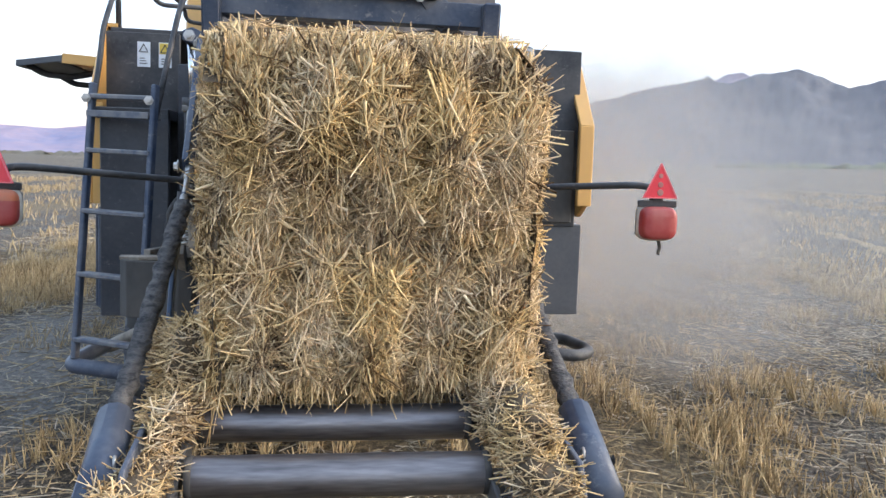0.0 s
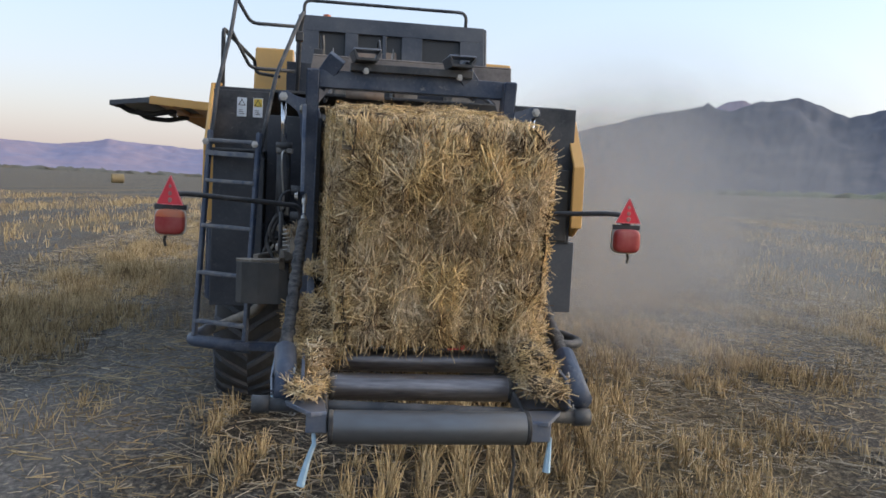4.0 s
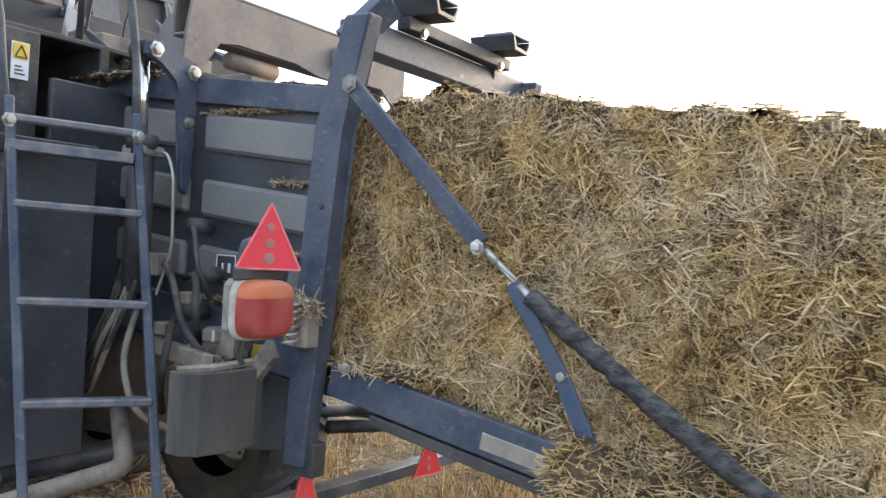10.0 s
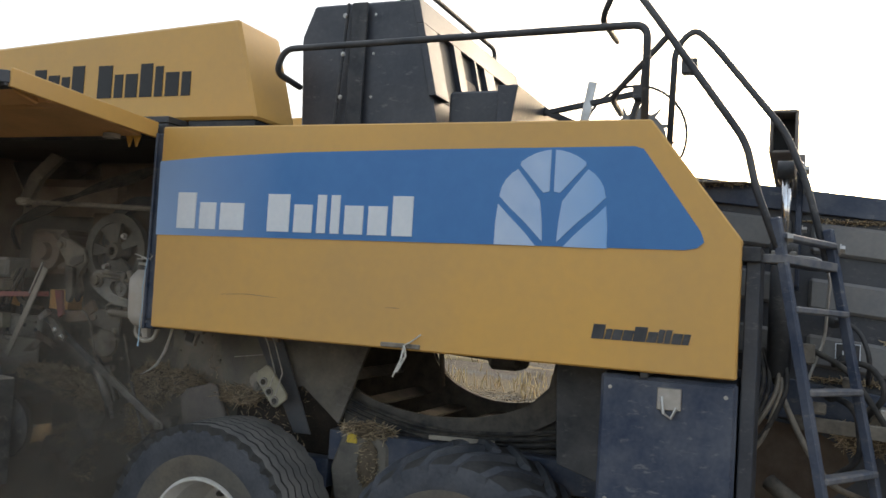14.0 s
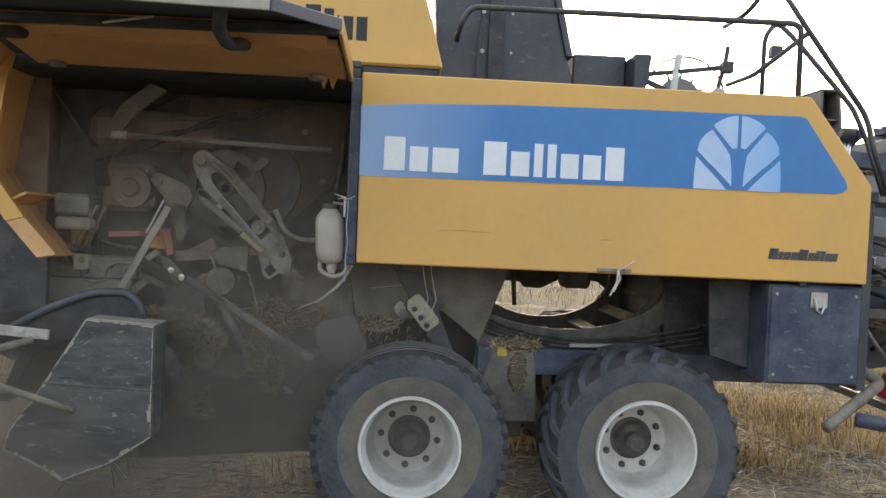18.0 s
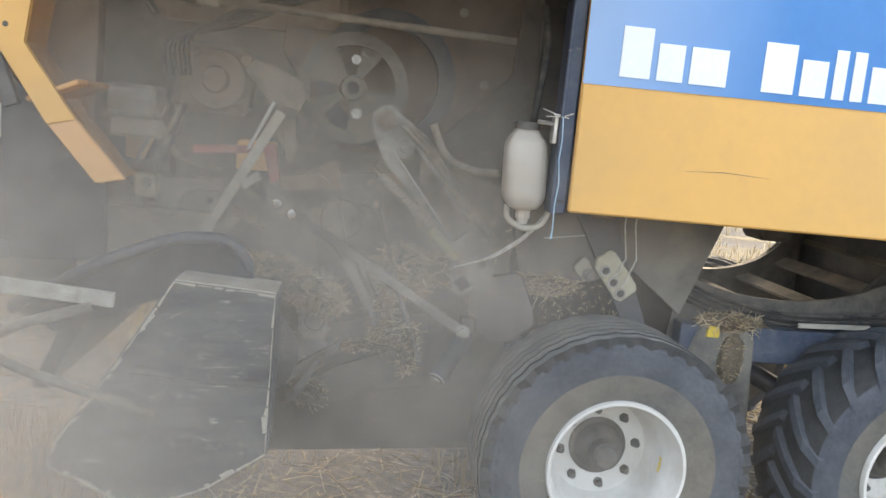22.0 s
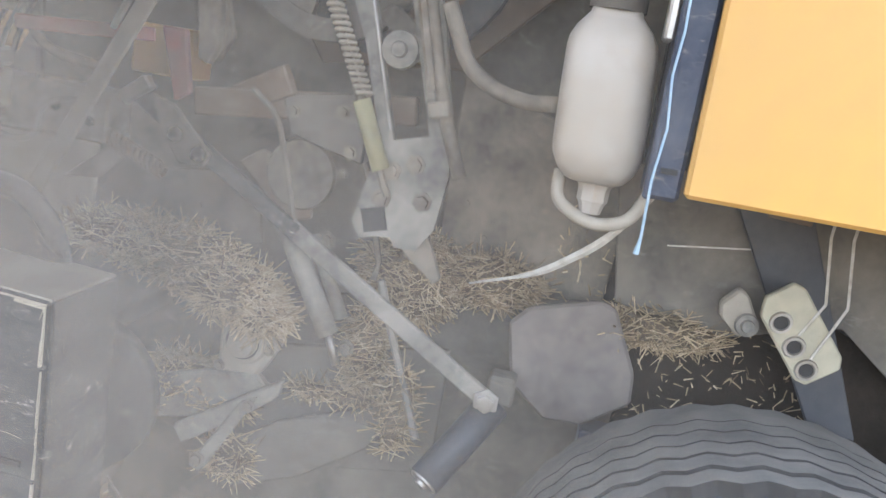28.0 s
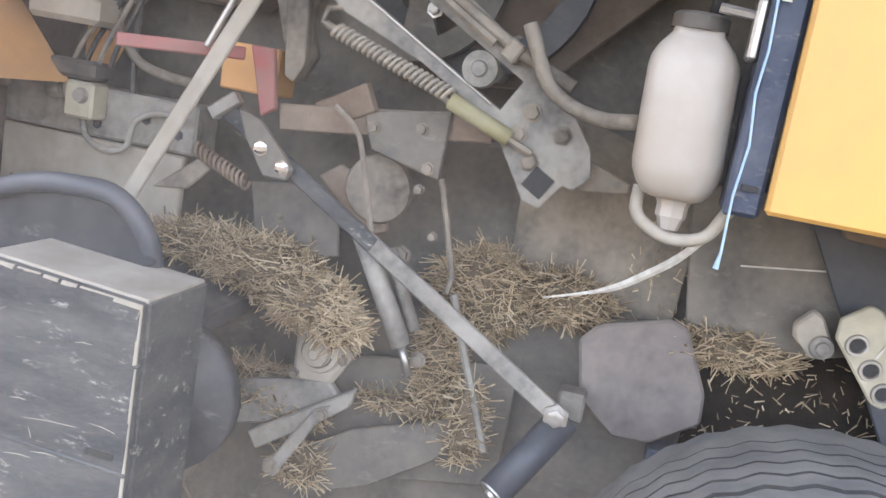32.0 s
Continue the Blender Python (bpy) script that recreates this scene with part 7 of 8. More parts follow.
for i in range(6):
    tube("grease_line", [(-0.50 - 0.02 * i, 3.70 - 0.018 * i, 1.62), (-0.55 - 0.02 * i, 3.72 - 0.02 * i, 1.74), (-0.58, 3.45, 1.80 + 0.015 * i), (-0.55, 3.15 - 0.05 * i, 1.98), (-0.50, 2.7, 2.10)], 0.006, M_hose, drive, n=5, round_=0.12)
# cut-off lever
lv = prism("lever_plate", [(3.45, 1.66), (3.42, 1.70), (3.37, 1.69), (3.25, 1.64), (3.23, 1.58), (3.28, 1.50), (3.25, 1.42), (3.28, 1.36), (3.33, 1.44), (3.37, 1.58)], "x", -0.50, -0.47, M_dusty, drive, "dusty lever plate", 0.005)
bolt((-0.50, 3.403, 1.655), 0.020, 0.022, lv, m=M_dusty)
bar("lever_bar", (-0.69, 3.30, 1.53), (-0.665, 3.545, 1.075), 0.034, 0.010, M_pale, drive, "pale dusty flat bar")
bar("lever_bar", (-0.685, 3.325, 1.56), (-0.685, 3.40, 1.40), 0.012, 0.012, M_zinc, drive, "thin bright rod")
prism("foot_plate", [(3.55, 1.09), (3.47, 1.10), (3.42, 1.15), (3.45, 1.17)], "x", -0.57, -0.56, M_dusty, drive)
prism("tab", [(3.31, 1.55), (3.26, 1.54), (3.25, 1.40), (3.27, 1.36), (3.29, 1.37)], "x", -0.56, -0.53, M_dusty, drive, "dusty tab with bolts")
bar("red_bar", (-0.72, 3.57, 1.385), (-0.60, 3.36, 1.400), 0.026, 0.012, M_fade, drive, "faded red flat bar")
prism("red_lever", [(3.37, 1.42), (3.32, 1.42), (3.30, 1.30), (3.33, 1.28)], "x", -0.56, -0.54, M_fade, drive, "faded red lever")
bx("yellow_bracket", -0.50, -0.40, 3.33, 3.46, 1.32, 1.42, M_inner_lifted, drive)
bx("dusty_beam", -0.50, -0.40, 3.50, 3.98, 1.16, 1.27, M_dustgrey, drive, "grey dusty beam", 0.006)
bx("pale_sheet", -0.50, -0.48, 3.52, 3.98, 0.90, 1.155, M_pale, drive, "pale dusty sheet")
bm = bmesh.new()
for j in range(2):
    for i in range(9):
        c = Vector((-0.52, 3.93 - 0.035 * j, 1.03 - 0.018 * i))
        b_tube(bm, [c + Vector((0.007 * math.cos(a) if i % 2 else 0, 0.007 * math.cos(a) if not i % 2 else 0, 0.012 * math.sin(a))) for a in [k * 0.785 for k in range(9)]], 0.0028, 4)
part("chain", bm, M_dusty, drive, "dusty hanging chain", True)
bar("brown_beam", (-0.52, 3.30, 1.285), (-0.52, 2.85, 1.34), 0.055, 0.03, M_rust, drive, "brown dusty cross beam")
bar("brown_beam", (-0.50, 3.22, 1.30), (-0.55, 3.10, 1.36), 0.06, 0.02, M_rust, drive)
for y, z in ((3.62, 1.22), (3.54, 1.20), (3.74, 1.19)):
    bolt((-0.50, y, z), 0.008, 0.006, drive, m=M_black)
vb = bx("valve", -0.56, -0.50, 3.718, 3.788, 1.20, 1.28, M_plate, drive, "white valve block with pipes", 0.006)
lathe("valve_knob", [(0.0, 0.012), (0.014, 0.012), (0.018, 0.0)], Matrix.Translation((-0.56, 3.745, 1.25)) @ pose(0, 0, 0, 0, -90, 0), M_dustgrey, vb, "", 12)
tube("valve_plug", [(-0.53, 3.788, 1.257), (-0.53, 3.843, 1.248)], 0.018, M_dustgrey, vb, "grey plug", n=10)
tube("plug_collar", [(-0.53, 3.80, 1.255), (-0.53, 3.812, 1.253)], 0.024, M_dusty, vb, n=6)
tube("valve_pipe", [(-0.53, 3.76, 1.21), (-0.53, 3.747, 1.156), (-0.53, 3.695, 1.137), (-0.53, 3.641, 1.151), (-0.53, 3.635, 1.214), (-0.53, 3.59, 1.241), (-0.53, 3.509, 1.243)], 0.007, M_dustgrey, vb, n=8, round_=0.03)
bx("hose_manifold", -0.57, -0.50, 3.715, 3.83, 1.285, 1.325, M_hubdark, vb, "dark hose manifold", 0.008)
for i in range(4):
    tube("valve_hose", [(-0.54, 3.785 - 0.03 * i, 1.32), (-0.54, 3.768 - 0.028 * i, 1.362), (-0.53, 3.735 - 0.024 * i, 1.426), (-0.50, 3.70 - 0.02 * i, 1.52)], 0.006, M_hose if i % 2 else M_dusty, vb, n=6, round_=0.03)
bx("pale_box", -0.60, -0.50, 3.70, 3.87, 1.40, 1.46, M_pale, drive, "pale dusty box", 0.012)
tube("dusty_hose", [(-0.50, 3.74, 1.50), (-0.50, 3.721, 1.422), (-0.50, 3.662, 1.34), (-0.50, 3.591, 1.321), (-0.50, 3.50, 1.316)], 0.011, M_dusty, drive, n=8, round_=0.05)
tube("dusty_hose", [(-0.48, 3.68, 1.48), (-0.48, 3.677, 1.325), (-0.48, 3.671, 1.26)], 0.008, M_hubdark, drive, n=6)
prism("yellow_tab", [(3.86, 1.40), (3.75, 1.39), (3.79, 1.31), (3.86, 1.32)], "x", -0.40, -0.385, M_inner_lifted, drive, "orange tab", 0.004)

# diagonal rod with its clamp plate and buffer
rod = bar("diagonal_rod", (-0.575, 3.06, 1.081), (-0.575, 2.605, 0.808), 0.036, 0.016, M_dustgrey, drive, "dusty diagonal flat bar")
bar("rod_upper", (-0.577, 3.40, 1.285), (-0.577, 3.04, 1.069), 0.034, 0.016, M_scuff, rod, "black chipped upper bar")
prism("clamp_plate", [(3.36, 1.29), (3.335, 1.235), (3.29, 1.165), (3.24, 1.165), (3.225, 1.19), (3.31, 1.275)], "x", -0.60, -0.583, M_grime, rod, "dark clamp plate")
bx("bright_tab", -0.60, -0.57, 3.36, 3.43, 1.275, 1.305, M_zinc, rod, "bright scraped tab", rot=(-38, 0, 0))
for y, z in ((3.30, 1.22), (3.249, 1.189)):
    bolt((-0.60, y, z), 0.011, 0.014, rod, m=M_chrome)
bolt((-0.585, 2.615, 0.815), 0.018, 0.02, rod)
bm = bmesh.new()
for i in range(11):
    c = Vector((-0.56, 3.46 - 0.011 * i, 1.185 - 0.0045 * i))
    b_tube(bm, [c + Vector((0.016 * math.cos(a), -0.011 * a / 6.283, 0.016 * math.sin(a))) for a in [k * 0.785 for k in range(9)]], 0.004, 5)
part("small_spring", bm, M_rust, rod, "rusty coil spring", True)
tube("buffer", [(-0.55, 2.60, 0.80), (-0.66, 2.70, 0.66)], 0.034, M_slate, drive, "slate grey round buffer", n=18)
lathe("buffer_washer", [(0.0, 0.012), (0.012, 0.012), (0.014, 0.005), (0.03, 0.004), (0.031, 0.0)], Matrix.Translation((-0.66, 2.70, 0.66)) @ Vector((-0.11, 0.10, -0.14)).to_track_quat("Z", "Y").to_matrix().to_4x4(), M_zinc, drive, "", 16)
bx("buffer_bracket", -0.56, -0.50, 2.565, 2.62, 0.80, 0.86, M_grime, drive, bev=0.006)
prism("bolt_plate", [(3.115, 1.33), (2.935, 1.36), (2.94, 1.22), (3.09, 1.255)], "x", -0.545, -0.53, M_grime, drive, "grimy plate with bolts")
for y, z in ((3.09, 1.30), (2.99, 1.315), (2.965, 1.24)):
    bolt((-0.545, y, z), 0.010, 0.010, drive, m=M_dusty)
tube("bent_wire", [(-0.56, 3.17, 1.33), (-0.57, 3.11, 1.29), (-0.57, 3.07, 1.16), (-0.57, 3.05, 1.08)], 0.006, M_dusty, drive, n=6, round_=0.03)
tube("damper", [(-0.55, 3.08, 1.09), (-0.55, 2.955, 0.87)], 0.022, M_dustgrey, drive, "grey damper tube", n=10)
tube("damper_rod", [(-0.55, 2.955, 0.87), (-0.55, 2.93, 0.81)], 0.009, M_zinc, drive, n=8)
tube("damper", [(-0.52, 3.02, 1.06), (-0.52, 2.94, 0.90)], 0.014, M_dustgrey, drive, "grey damper tube", n=10)
lathe("pale_disc", [(0.0, 0.01), (0.07, 0.01), (0.075, 0.0)], Matrix.Translation((-0.47, 3.08, 1.17)) @ pose(0, 0, 0, 0, -90, 0), M_dusty, drive, "dusty round plate", 24)
bg_ = prism("bearing_block", [(3.20, 0.72), (3.205, 0.87), (3.185, 0.88), (3.085, 0.845), (3.07, 0.80), (3.11, 0.725)], "x", -0.50, -0.44, M_pale, drive, "dusty bearing block", 0.008)
lathe("bearing", [(0.0, 0.04), (0.010, 0.04), (0.014, 0.034), (0.028, 0.032), (0.031, 0.014), (0.046, 0.012), (0.052, 0.0)], Matrix.Translation((-0.50, 3.145, 0.80)) @ pose(0, 0, 0, 0, -90, 0), M_pale, bg_, "round bearing cap", 24)
lathe("bearing_groove", [(0.033, 0.0155), (0.037, 0.0155)], Matrix.Translation((-0.50, 3.145, 0.80)) @ pose(0, 0, 0, 0, -90, 0), M_hubdark, bg_, "dark seal ring", 24, False)
for y, z in ((3.19, 0.865), (3.195, 0.735), (3.09, 0.79)):
    bolt((-0.50, y, z), 0.009, 0.01, bg_, m=M_dusty)
prism("pan_edge", [(3.42, 0.66), (3.12, 0.74), (3.07, 0.69), (3.13, 0.63), (3.45, 0.55)], "x", -0.50, -0.47, M_dustgrey, drive, "dusty pan edge", 0.006)
prism("curved_guard", [(3.15, 0.44), (3.20, 0.52), (3.06, 0.62), (2.85, 0.70), (2.80, 0.68), (2.86, 0.60), (3.00, 0.50)], "x", -0.46, -0.44, M_grime, drive, "curved dusty guard")
prism("guard_sheet", [(3.22, 0.75), (2.72, 0.84), (2.72, 0.55), (3.25, 0.45)], "x", -0.40, -0.38, M_grime, drive, "dark dusty guard sheet")
prism("belly_panel", [(2.605, 0.945), (2.57, 0.985), (2.43, 1.028), (2.395, 1.015), (2.335, 0.89), (2.33, 0.826), (2.42, 0.76), (2.50, 0.755), (2.58, 0.82)], "x", -0.46, -0.44, M_beam, drive, "dark dusty belly panel", 0.006)
prism("lower_guard", [(3.55, 0.80), (2.30, 1.02), (1.50, 0.95), (1.50, 0.40), (2.4, 0.30), (3.5, 0.22)], "x", -0.34, -0.32, M_grime, drive, "dark dusty lower guard")
# sheet added on the guard to paint the deep shade here
prism("well_shade_sheet", [(2.34, 0.98), (2.36, 0.60), (1.8, 0.55), (1.75, 0.95), (1.95, 1.22), (2.10, 1.20), (2.2, 1.0)], "x", -0.3435, -0.338, M_wellshade, drive, "near-black sheet painting the shade behind the wheel", 0)
prism("side_web", [(2.45, 1.31), (2.40, 1.02), (2.20, 0.98), (1.95, 1.06), (1.75, 0.90), (1.60, 1.31)], "x", -0.40, -0.38, M_grime, drive, "grimy side web")
prism("cross_web", [(2.80, 1.42), (2.40, 1.31), (2.42, 0.95), (2.80, 0.86)], "x", -0.30, -0.28, M_dusty, drive, "dusty brown web")
pb = prism("pin_bracket", [(2.205, 1.075), (2.175, 1.11), (2.155, 1.10), (2.125, 1.045), (2.135, 1.02), (2.165, 1.015), (2.18, 1.04), (2.20, 1.045)], "x", -0.47, -0.44, M_pale, drive, "small pale bracket", 0.005)
lathe("pin", [(0.0, 0.02), (0.012, 0.02), (0.014, 0.012), (0.022, 0.01), (0.024, 0.0)], Matrix.Translation((-0.47, 2.148, 1.042)) @ pose(0, 0, 0, 0, -90, 0), M_dustgrey, pb, "dusty pin", 16)
for i, (c, s, n) in enumerate((((-0.52, 3.43, 0.985), (0.09, 0.12, 0.035), 700), ((-0.52, 3.30, 0.965), (0.09, 0.11, 0.05), 900), ((-0.53, 3.18, 0.92), (0.08, 0.09, 0.05), 700), ((-0.53, 3.10, 0.875), (0.06, 0.05, 0.035), 300), ((-0.38, 2.83, 0.98), (0.07, 0.10, 0.09), 1100), ((-0.36, 2.66, 1.0), (0.06, 0.10, 0.05), 600), ((-0.44, 3.29, 0.67), (0.05, 0.09, 0.04), 500), ((-0.40, 2.90, 0.80), (0.04, 0.04, 0.11), 400), ((-0.40, 2.30, 0.98), (0.05, 0.11, 0.035), 420))):
    heap("straw_litter", c, s, n * 2, "dusty straw litter caught in the drives", 60 + i, m=M_chaff, fine=0.95)

# plates, pipes and bolts behind the levers
prism("dark_plate", [(3.384, 1.127), (3.179, 1.154), (3.154, 1.0), (3.346, 0.965)], "x", -0.445, -0.435, M_grime, drive, "dark grimy plate")
prism("brown_plate", [(3.221, 1.171), (3.174, 1.205), (3.064, 1.165), (3.049, 1.08), (3.098, 1.063)], "x", -0.462, -0.45, M_rust, drive, "brown dusty plate")
tube("drop_pipe", [(-0.5, 2.945, 1.22), (-0.5, 2.934, 1.196), (-0.5, 2.885, 1.026), (-0.5, 2.891, 0.988)], 0.007, M_dusty, drive, n=6)
tube("drop_pipe", [(-0.5, 2.875, 0.99), (-0.5, 2.846, 0.911), (-0.5, 2.80, 0.797), (-0.5, 2.751, 0.669)], 0.009, M_dustgrey, drive, "grey upright strip", n=6)
for y, z, r in ((2.925, 0.835, 0.013), (2.998, 1.05, 0.014), (2.985, 1.19, 0.009), (2.94, 1.10, 0.008), (3.12, 0.93, 0.008)):
    bolt((-0.505, y, z), r, 0.014, drive, m=M_dusty)
prism("side_bracket", [(2.229, 1.30), (2.08, 1.31), (1.88, 0.84), (1.97, 0.84)], "x", -0.425, -0.413, M_slate, drive, "dusty sloping bracket")
prism("side_bracket", [(2.181, 1.30), (2.069, 1.30), (2.069, 1.251), (2.15, 1.255)], "x", -0.45, -0.43, M_rust, drive, "brown dusty bracket")
tube("straw_stick", [(-0.43, 2.324, 1.161), (-0.43, 2.166, 1.184)], 0.0022, M_string, drive, "thin pale stick", n=4)
prism("pan_wall", [(3.274, 0.588), (3.044, 0.741), (3.05, 0.70), (3.10, 0.66), (3.25, 0.55)], "x", -0.53, -0.50, M_dustgrey, drive, "dusty pan wall", 0.004)
prism("link_strap", [(3.126, 0.68), (3.089, 0.697), (3.195, 0.50), (3.225, 0.51)], "x", -0.54, -0.525, M_dustgrey, drive, "dusty strap", 0.004)
bolt((-0.54, 3.205, 0.53), 0.012, 0.012, drive, m=M_dusty)
bolt((-0.54, 3.105, 0.675), 0.010, 0.010, drive, m=M_dusty)
for j, (y, z) in enumerate(((3.30, 1.06), (3.22, 1.03), (3.37, 1.0), (2.75, 1.15), (2.70, 1.08), (3.42, 1.23), (3.80, 1.23), (3.90, 1.21), (2.56, 1.24), (2.50, 1.12), (2.62, 1.20))):
    bolt((-0.452 if y > 3.1 else -0.30, y, z), 0.007, 0.008, drive, m=M_dusty)
rngc = np.random.default_rng(91)
nc = 450
cy, cz = rngc.uniform(1.95, 2.55, nc), rngc.uniform(0.72, 1.2, nc)
cw = rngc.normal(size=(nc, 3)) * (0.15, 1, 1)
cw /= np.linalg.norm(cw, axis=1)[:, None]
cv, cf = stalks(np.stack([np.full(nc, -0.345), cy, cz], -1), cw, rngc.uniform(0.008, 0.03, nc), rngc.uniform(0.001, 0.0025, nc), rngc)
RIDERS.append(fast("chaff", cv, cf, M_chaff, "stuff", "pale chaff on the dark guard", "chaff"))
for c, s, n in (((-0.50, 3.15, 0.53), (0.02, 0.05, 0.05), 220), ((-0.49, 2.80, 0.72), (0.02, 0.03, 0.09), 260), ((-0.47, 3.19, 0.63), (0.03, 0.06, 0.025), 300), ((-0.44, 2.95, 0.70), (0.02, 0.10, 0.015), 220)):
    heap("straw_litter", c, s, n, "dusty straw litter caught in the drives", 80 + n, m=M_chaff, fine=0.95)

# bottle and its bracket
bk = bx("bracket_channel", -0.945, -0.86, 2.385, 2.435, 1.30, 2.15, M_navy, baler, "navy upright channel", 0.006)
bx("channel_lip", -0.96, -0.945, 2.425, 2.437, 1.30, 2.15, M_navy, bk)
# black strip paints the shade of a slot
bx("channel_slot", -0.951, -0.944, 2.395, 2.418, 1.338, 1.346, M_ink_hole, bk, bev=0)
for z in (1.33, 1.62):
    bolt((-0.945, 2.43, z), 0.005, 0.004, bk)
bm = bmesh.new()
rings = []
for z, k in ((1.300, 0.50), (1.304, 0.66), (1.318, 0.84), (1.338, 0.97), (1.352, 1.0), (1.43, 1.0), (1.492, 0.985), (1.508, 0.95), (1.525, 0.82), (1.538, 0.66), (1.546, 0.56), (1.556, 0.54)):
    ring = []
    for i in range(36):
        a = 2 * math.pi * i / 36
        c_, s_ = math.cos(a), math.sin(a)
        q = 1 / (abs(c_) ** 4 + abs(s_) ** 4) ** 0.25
        ring.append(bm.verts.new((-0.855 + 0.060 * k * q * c_, 2.505 + 0.068 * k * q * s_ + (z - 1.3) * 0.05, z)))
    rings.append(ring)
for q, w in zip(rings, rings[1:]):
    for i in range(36):
        bm.faces.new((q[i], q[(i + 1) % 36], w[(i + 1) % 36], w[i]))
bm.faces.new(rings[0][::-1]), bm.faces.new(rings[-1])
bt = part("bottle", bm, M_bottle, baler, "cloudy white plastic bottle with brown stains", True)
lathe("cap", [(0.0, 0.024), (0.038, 0.024), (0.042, 0.02), (0.042, 0.0), (0.03, 0.0)], Matrix.Translation((-0.855, 2.518, 1.552)), M_hubdark, bt, "black ribbed cap", 20)
lathe("spout", [(0.0, -0.05), (0.016, -0.05), (0.02, -0.035), (0.024, -0.03), (0.024, -0.012), (0.03, 0.0)], Matrix.Translation((-0.85, 2.50, 1.302)), M_bottle, bt, "pale spout nut", 8)
tube("hose_loop", [(-0.85, 2.555, 1.31), (-0.86, 2.555, 1.265), (-0.87, 2.50, 1.235), (-0.87, 2.44, 1.25), (-0.87, 2.42, 1.30)], 0.010, M_pale, bt, "pale hose loop", n=8, round_=0.05)
tube("cap_hose", [(-0.848, 2.50, 1.57), (-0.85, 2.49, 1.68), (-0.83, 2.47, 1.80), (-0.75, 2.48, 1.95)], 0.011, M_hose, bt, n=8, round_=0.06)
bx("cap_clip", -0.945, -0.90, 2.437, 2.452, 1.515, 1.60, M_zinc, bk, "bright clip")
tube("clip_rod", [(-0.93, 2.44, 1.575), (-0.93, 2.50, 1.58)], 0.007, M_zinc, bk, n=6)
tube("return_hose", [(-0.66, 2.798, 1.540), (-0.66, 2.750, 1.439), (-0.68, 2.695, 1.407), (-0.72, 2.635, 1.396), (-0.78, 2.580, 1.403)], 0.014, M_dusty, baler, "dusty hose", n=8, round_=0.06)
tube("twine", [(-0.96, 2.43, 1.60), (-0.972, 2.428, 1.53), (-0.975, 2.432, 1.47), (-0.976, 2.424, 1.40), (-0.978, 2.430, 1.33), (-0.98, 2.428, 1.25), (-0.98, 2.430, 1.225)], [0.002, 0.002, 0.002, 0.002, 0.002, 0.0022, 0.0045], M_rope, baler, "thin blue twine", n=5)
bm = bmesh.new()
for k in range(9):
    b_tube(bm, [(-0.95, 2.43, 1.60), (-0.955 - 0.01 * random.random(), 2.40 + 0.012 * k, 1.59 + 0.03 * random.random())], 0.002, 4)
part("twine_knot", bm, M_string, baler, "frayed twine knot")
tube("pale_strap", [(-0.80, 2.40, 1.30), (-0.76, 2.46, 1.20), (-0.70, 2.56, 1.11), (-0.66, 2.68, 1.06)], [0.006, 0.008, 0.007, 0.002], M_string, baler, "pale curved strap", n=6, round_=0.05)
tube("twine_tail", [(-0.975, 1.18, 1.33), (-0.98, 1.17, 1.29), (-0.985, 1.20, 1.23)], 0.005, M_string, baler, "pale twine tied to the latch", n=5)
tube("twine_tail", [(-0.975, 1.18, 1.33), (-0.98, 1.15, 1.345), (-0.985, 1.11, 1.375)], 0.003, M_string, baler, "pale twine tied to the latch", n=5)
tube("twine_tail", [(-0.975, 1.18, 1.33), (-0.985, 1.185, 1.28), (-0.985, 1.215, 1.21)], 0.004, M_string, baler, "pale twine tied to the latch", n=5)

# coupling plate hanging on two strings
hp = tagged(new("hanging_plate"), "pale steel plate with three holes hanging on twine", "plate")
hp.location = (-0.50, 2.057, 1.052)
hp.rotation_euler = (radians(-39), 0, 0)
hp.scale = (1, 1.15, 1.08)
RIDERS.append(hp)
bm = bmesh.new()
b_prism(bm, [(0.042, -0.07), (0.03, -0.088), (-0.03, -0.088), (-0.042, -0.07), (-0.042, 0.07), (-0.03, 0.088), (0.02, 0.088), (0.042, 0.06)], "x", -0.008, 0.008, 0.003)
part("plate", bm, M_plate, hp)
for k, z in enumerate((0.035, -0.015, -0.062)):
    lathe("hole_rim", [(0.012, 0.002), (0.014, 0.006), (0.018, 0.006), (0.02, 0.0)], Matrix.Translation((-0.008, 0.018, z)) @ pose(0, 0, 0, 0, -90, 0), M_zinc, hp, "worn bright rim", 14, False)
    # black disc on the plate paints the hole's shade
    lathe("hole", [(0.0, 0.0015), (0.014, 0.0015)], Matrix.Translation((-0.008, 0.018, z)) @ pose(0, 0, 0, 0, -90, 0), M_ink_hole, hp, "flat black disc painted as hole shade", 14)
for y in (1.99, 2.03):
    tube("plate_twine", [(-0.51, 2.06 - (2.03 - y) * 0.8, 1.05 - (2.03 - y)), (-0.52, y + 0.0, 1.12), (-0.55, y + 0.03, 1.25), (-0.60, y + 0.04, 1.33)], 0.003, M_string, baler, "pale twine", n=5)

# ---- moving linkage ----
PIVOT, CRANK, CRANK_R = (2.884, 1.449), (3.077, 1.637), 0.156
rl = lathe("guide_roller", [(0.0, 0.055), (0.013, 0.055), (0.016, 0.045), (0.034, 0.042), (0.036, 0.02), (0.018, 0.018), (0.018, -0.2)], Matrix.Translation((-0.57, *PIVOT)) @ pose(0, 0, 0, 0, -90, 0), M_dustgrey, baler, "dusty fixed guide roller", 24)
crank = tagged(part("crank_disc", bmesh.new(), M_grime, baler), "spoked crank disc that turns")
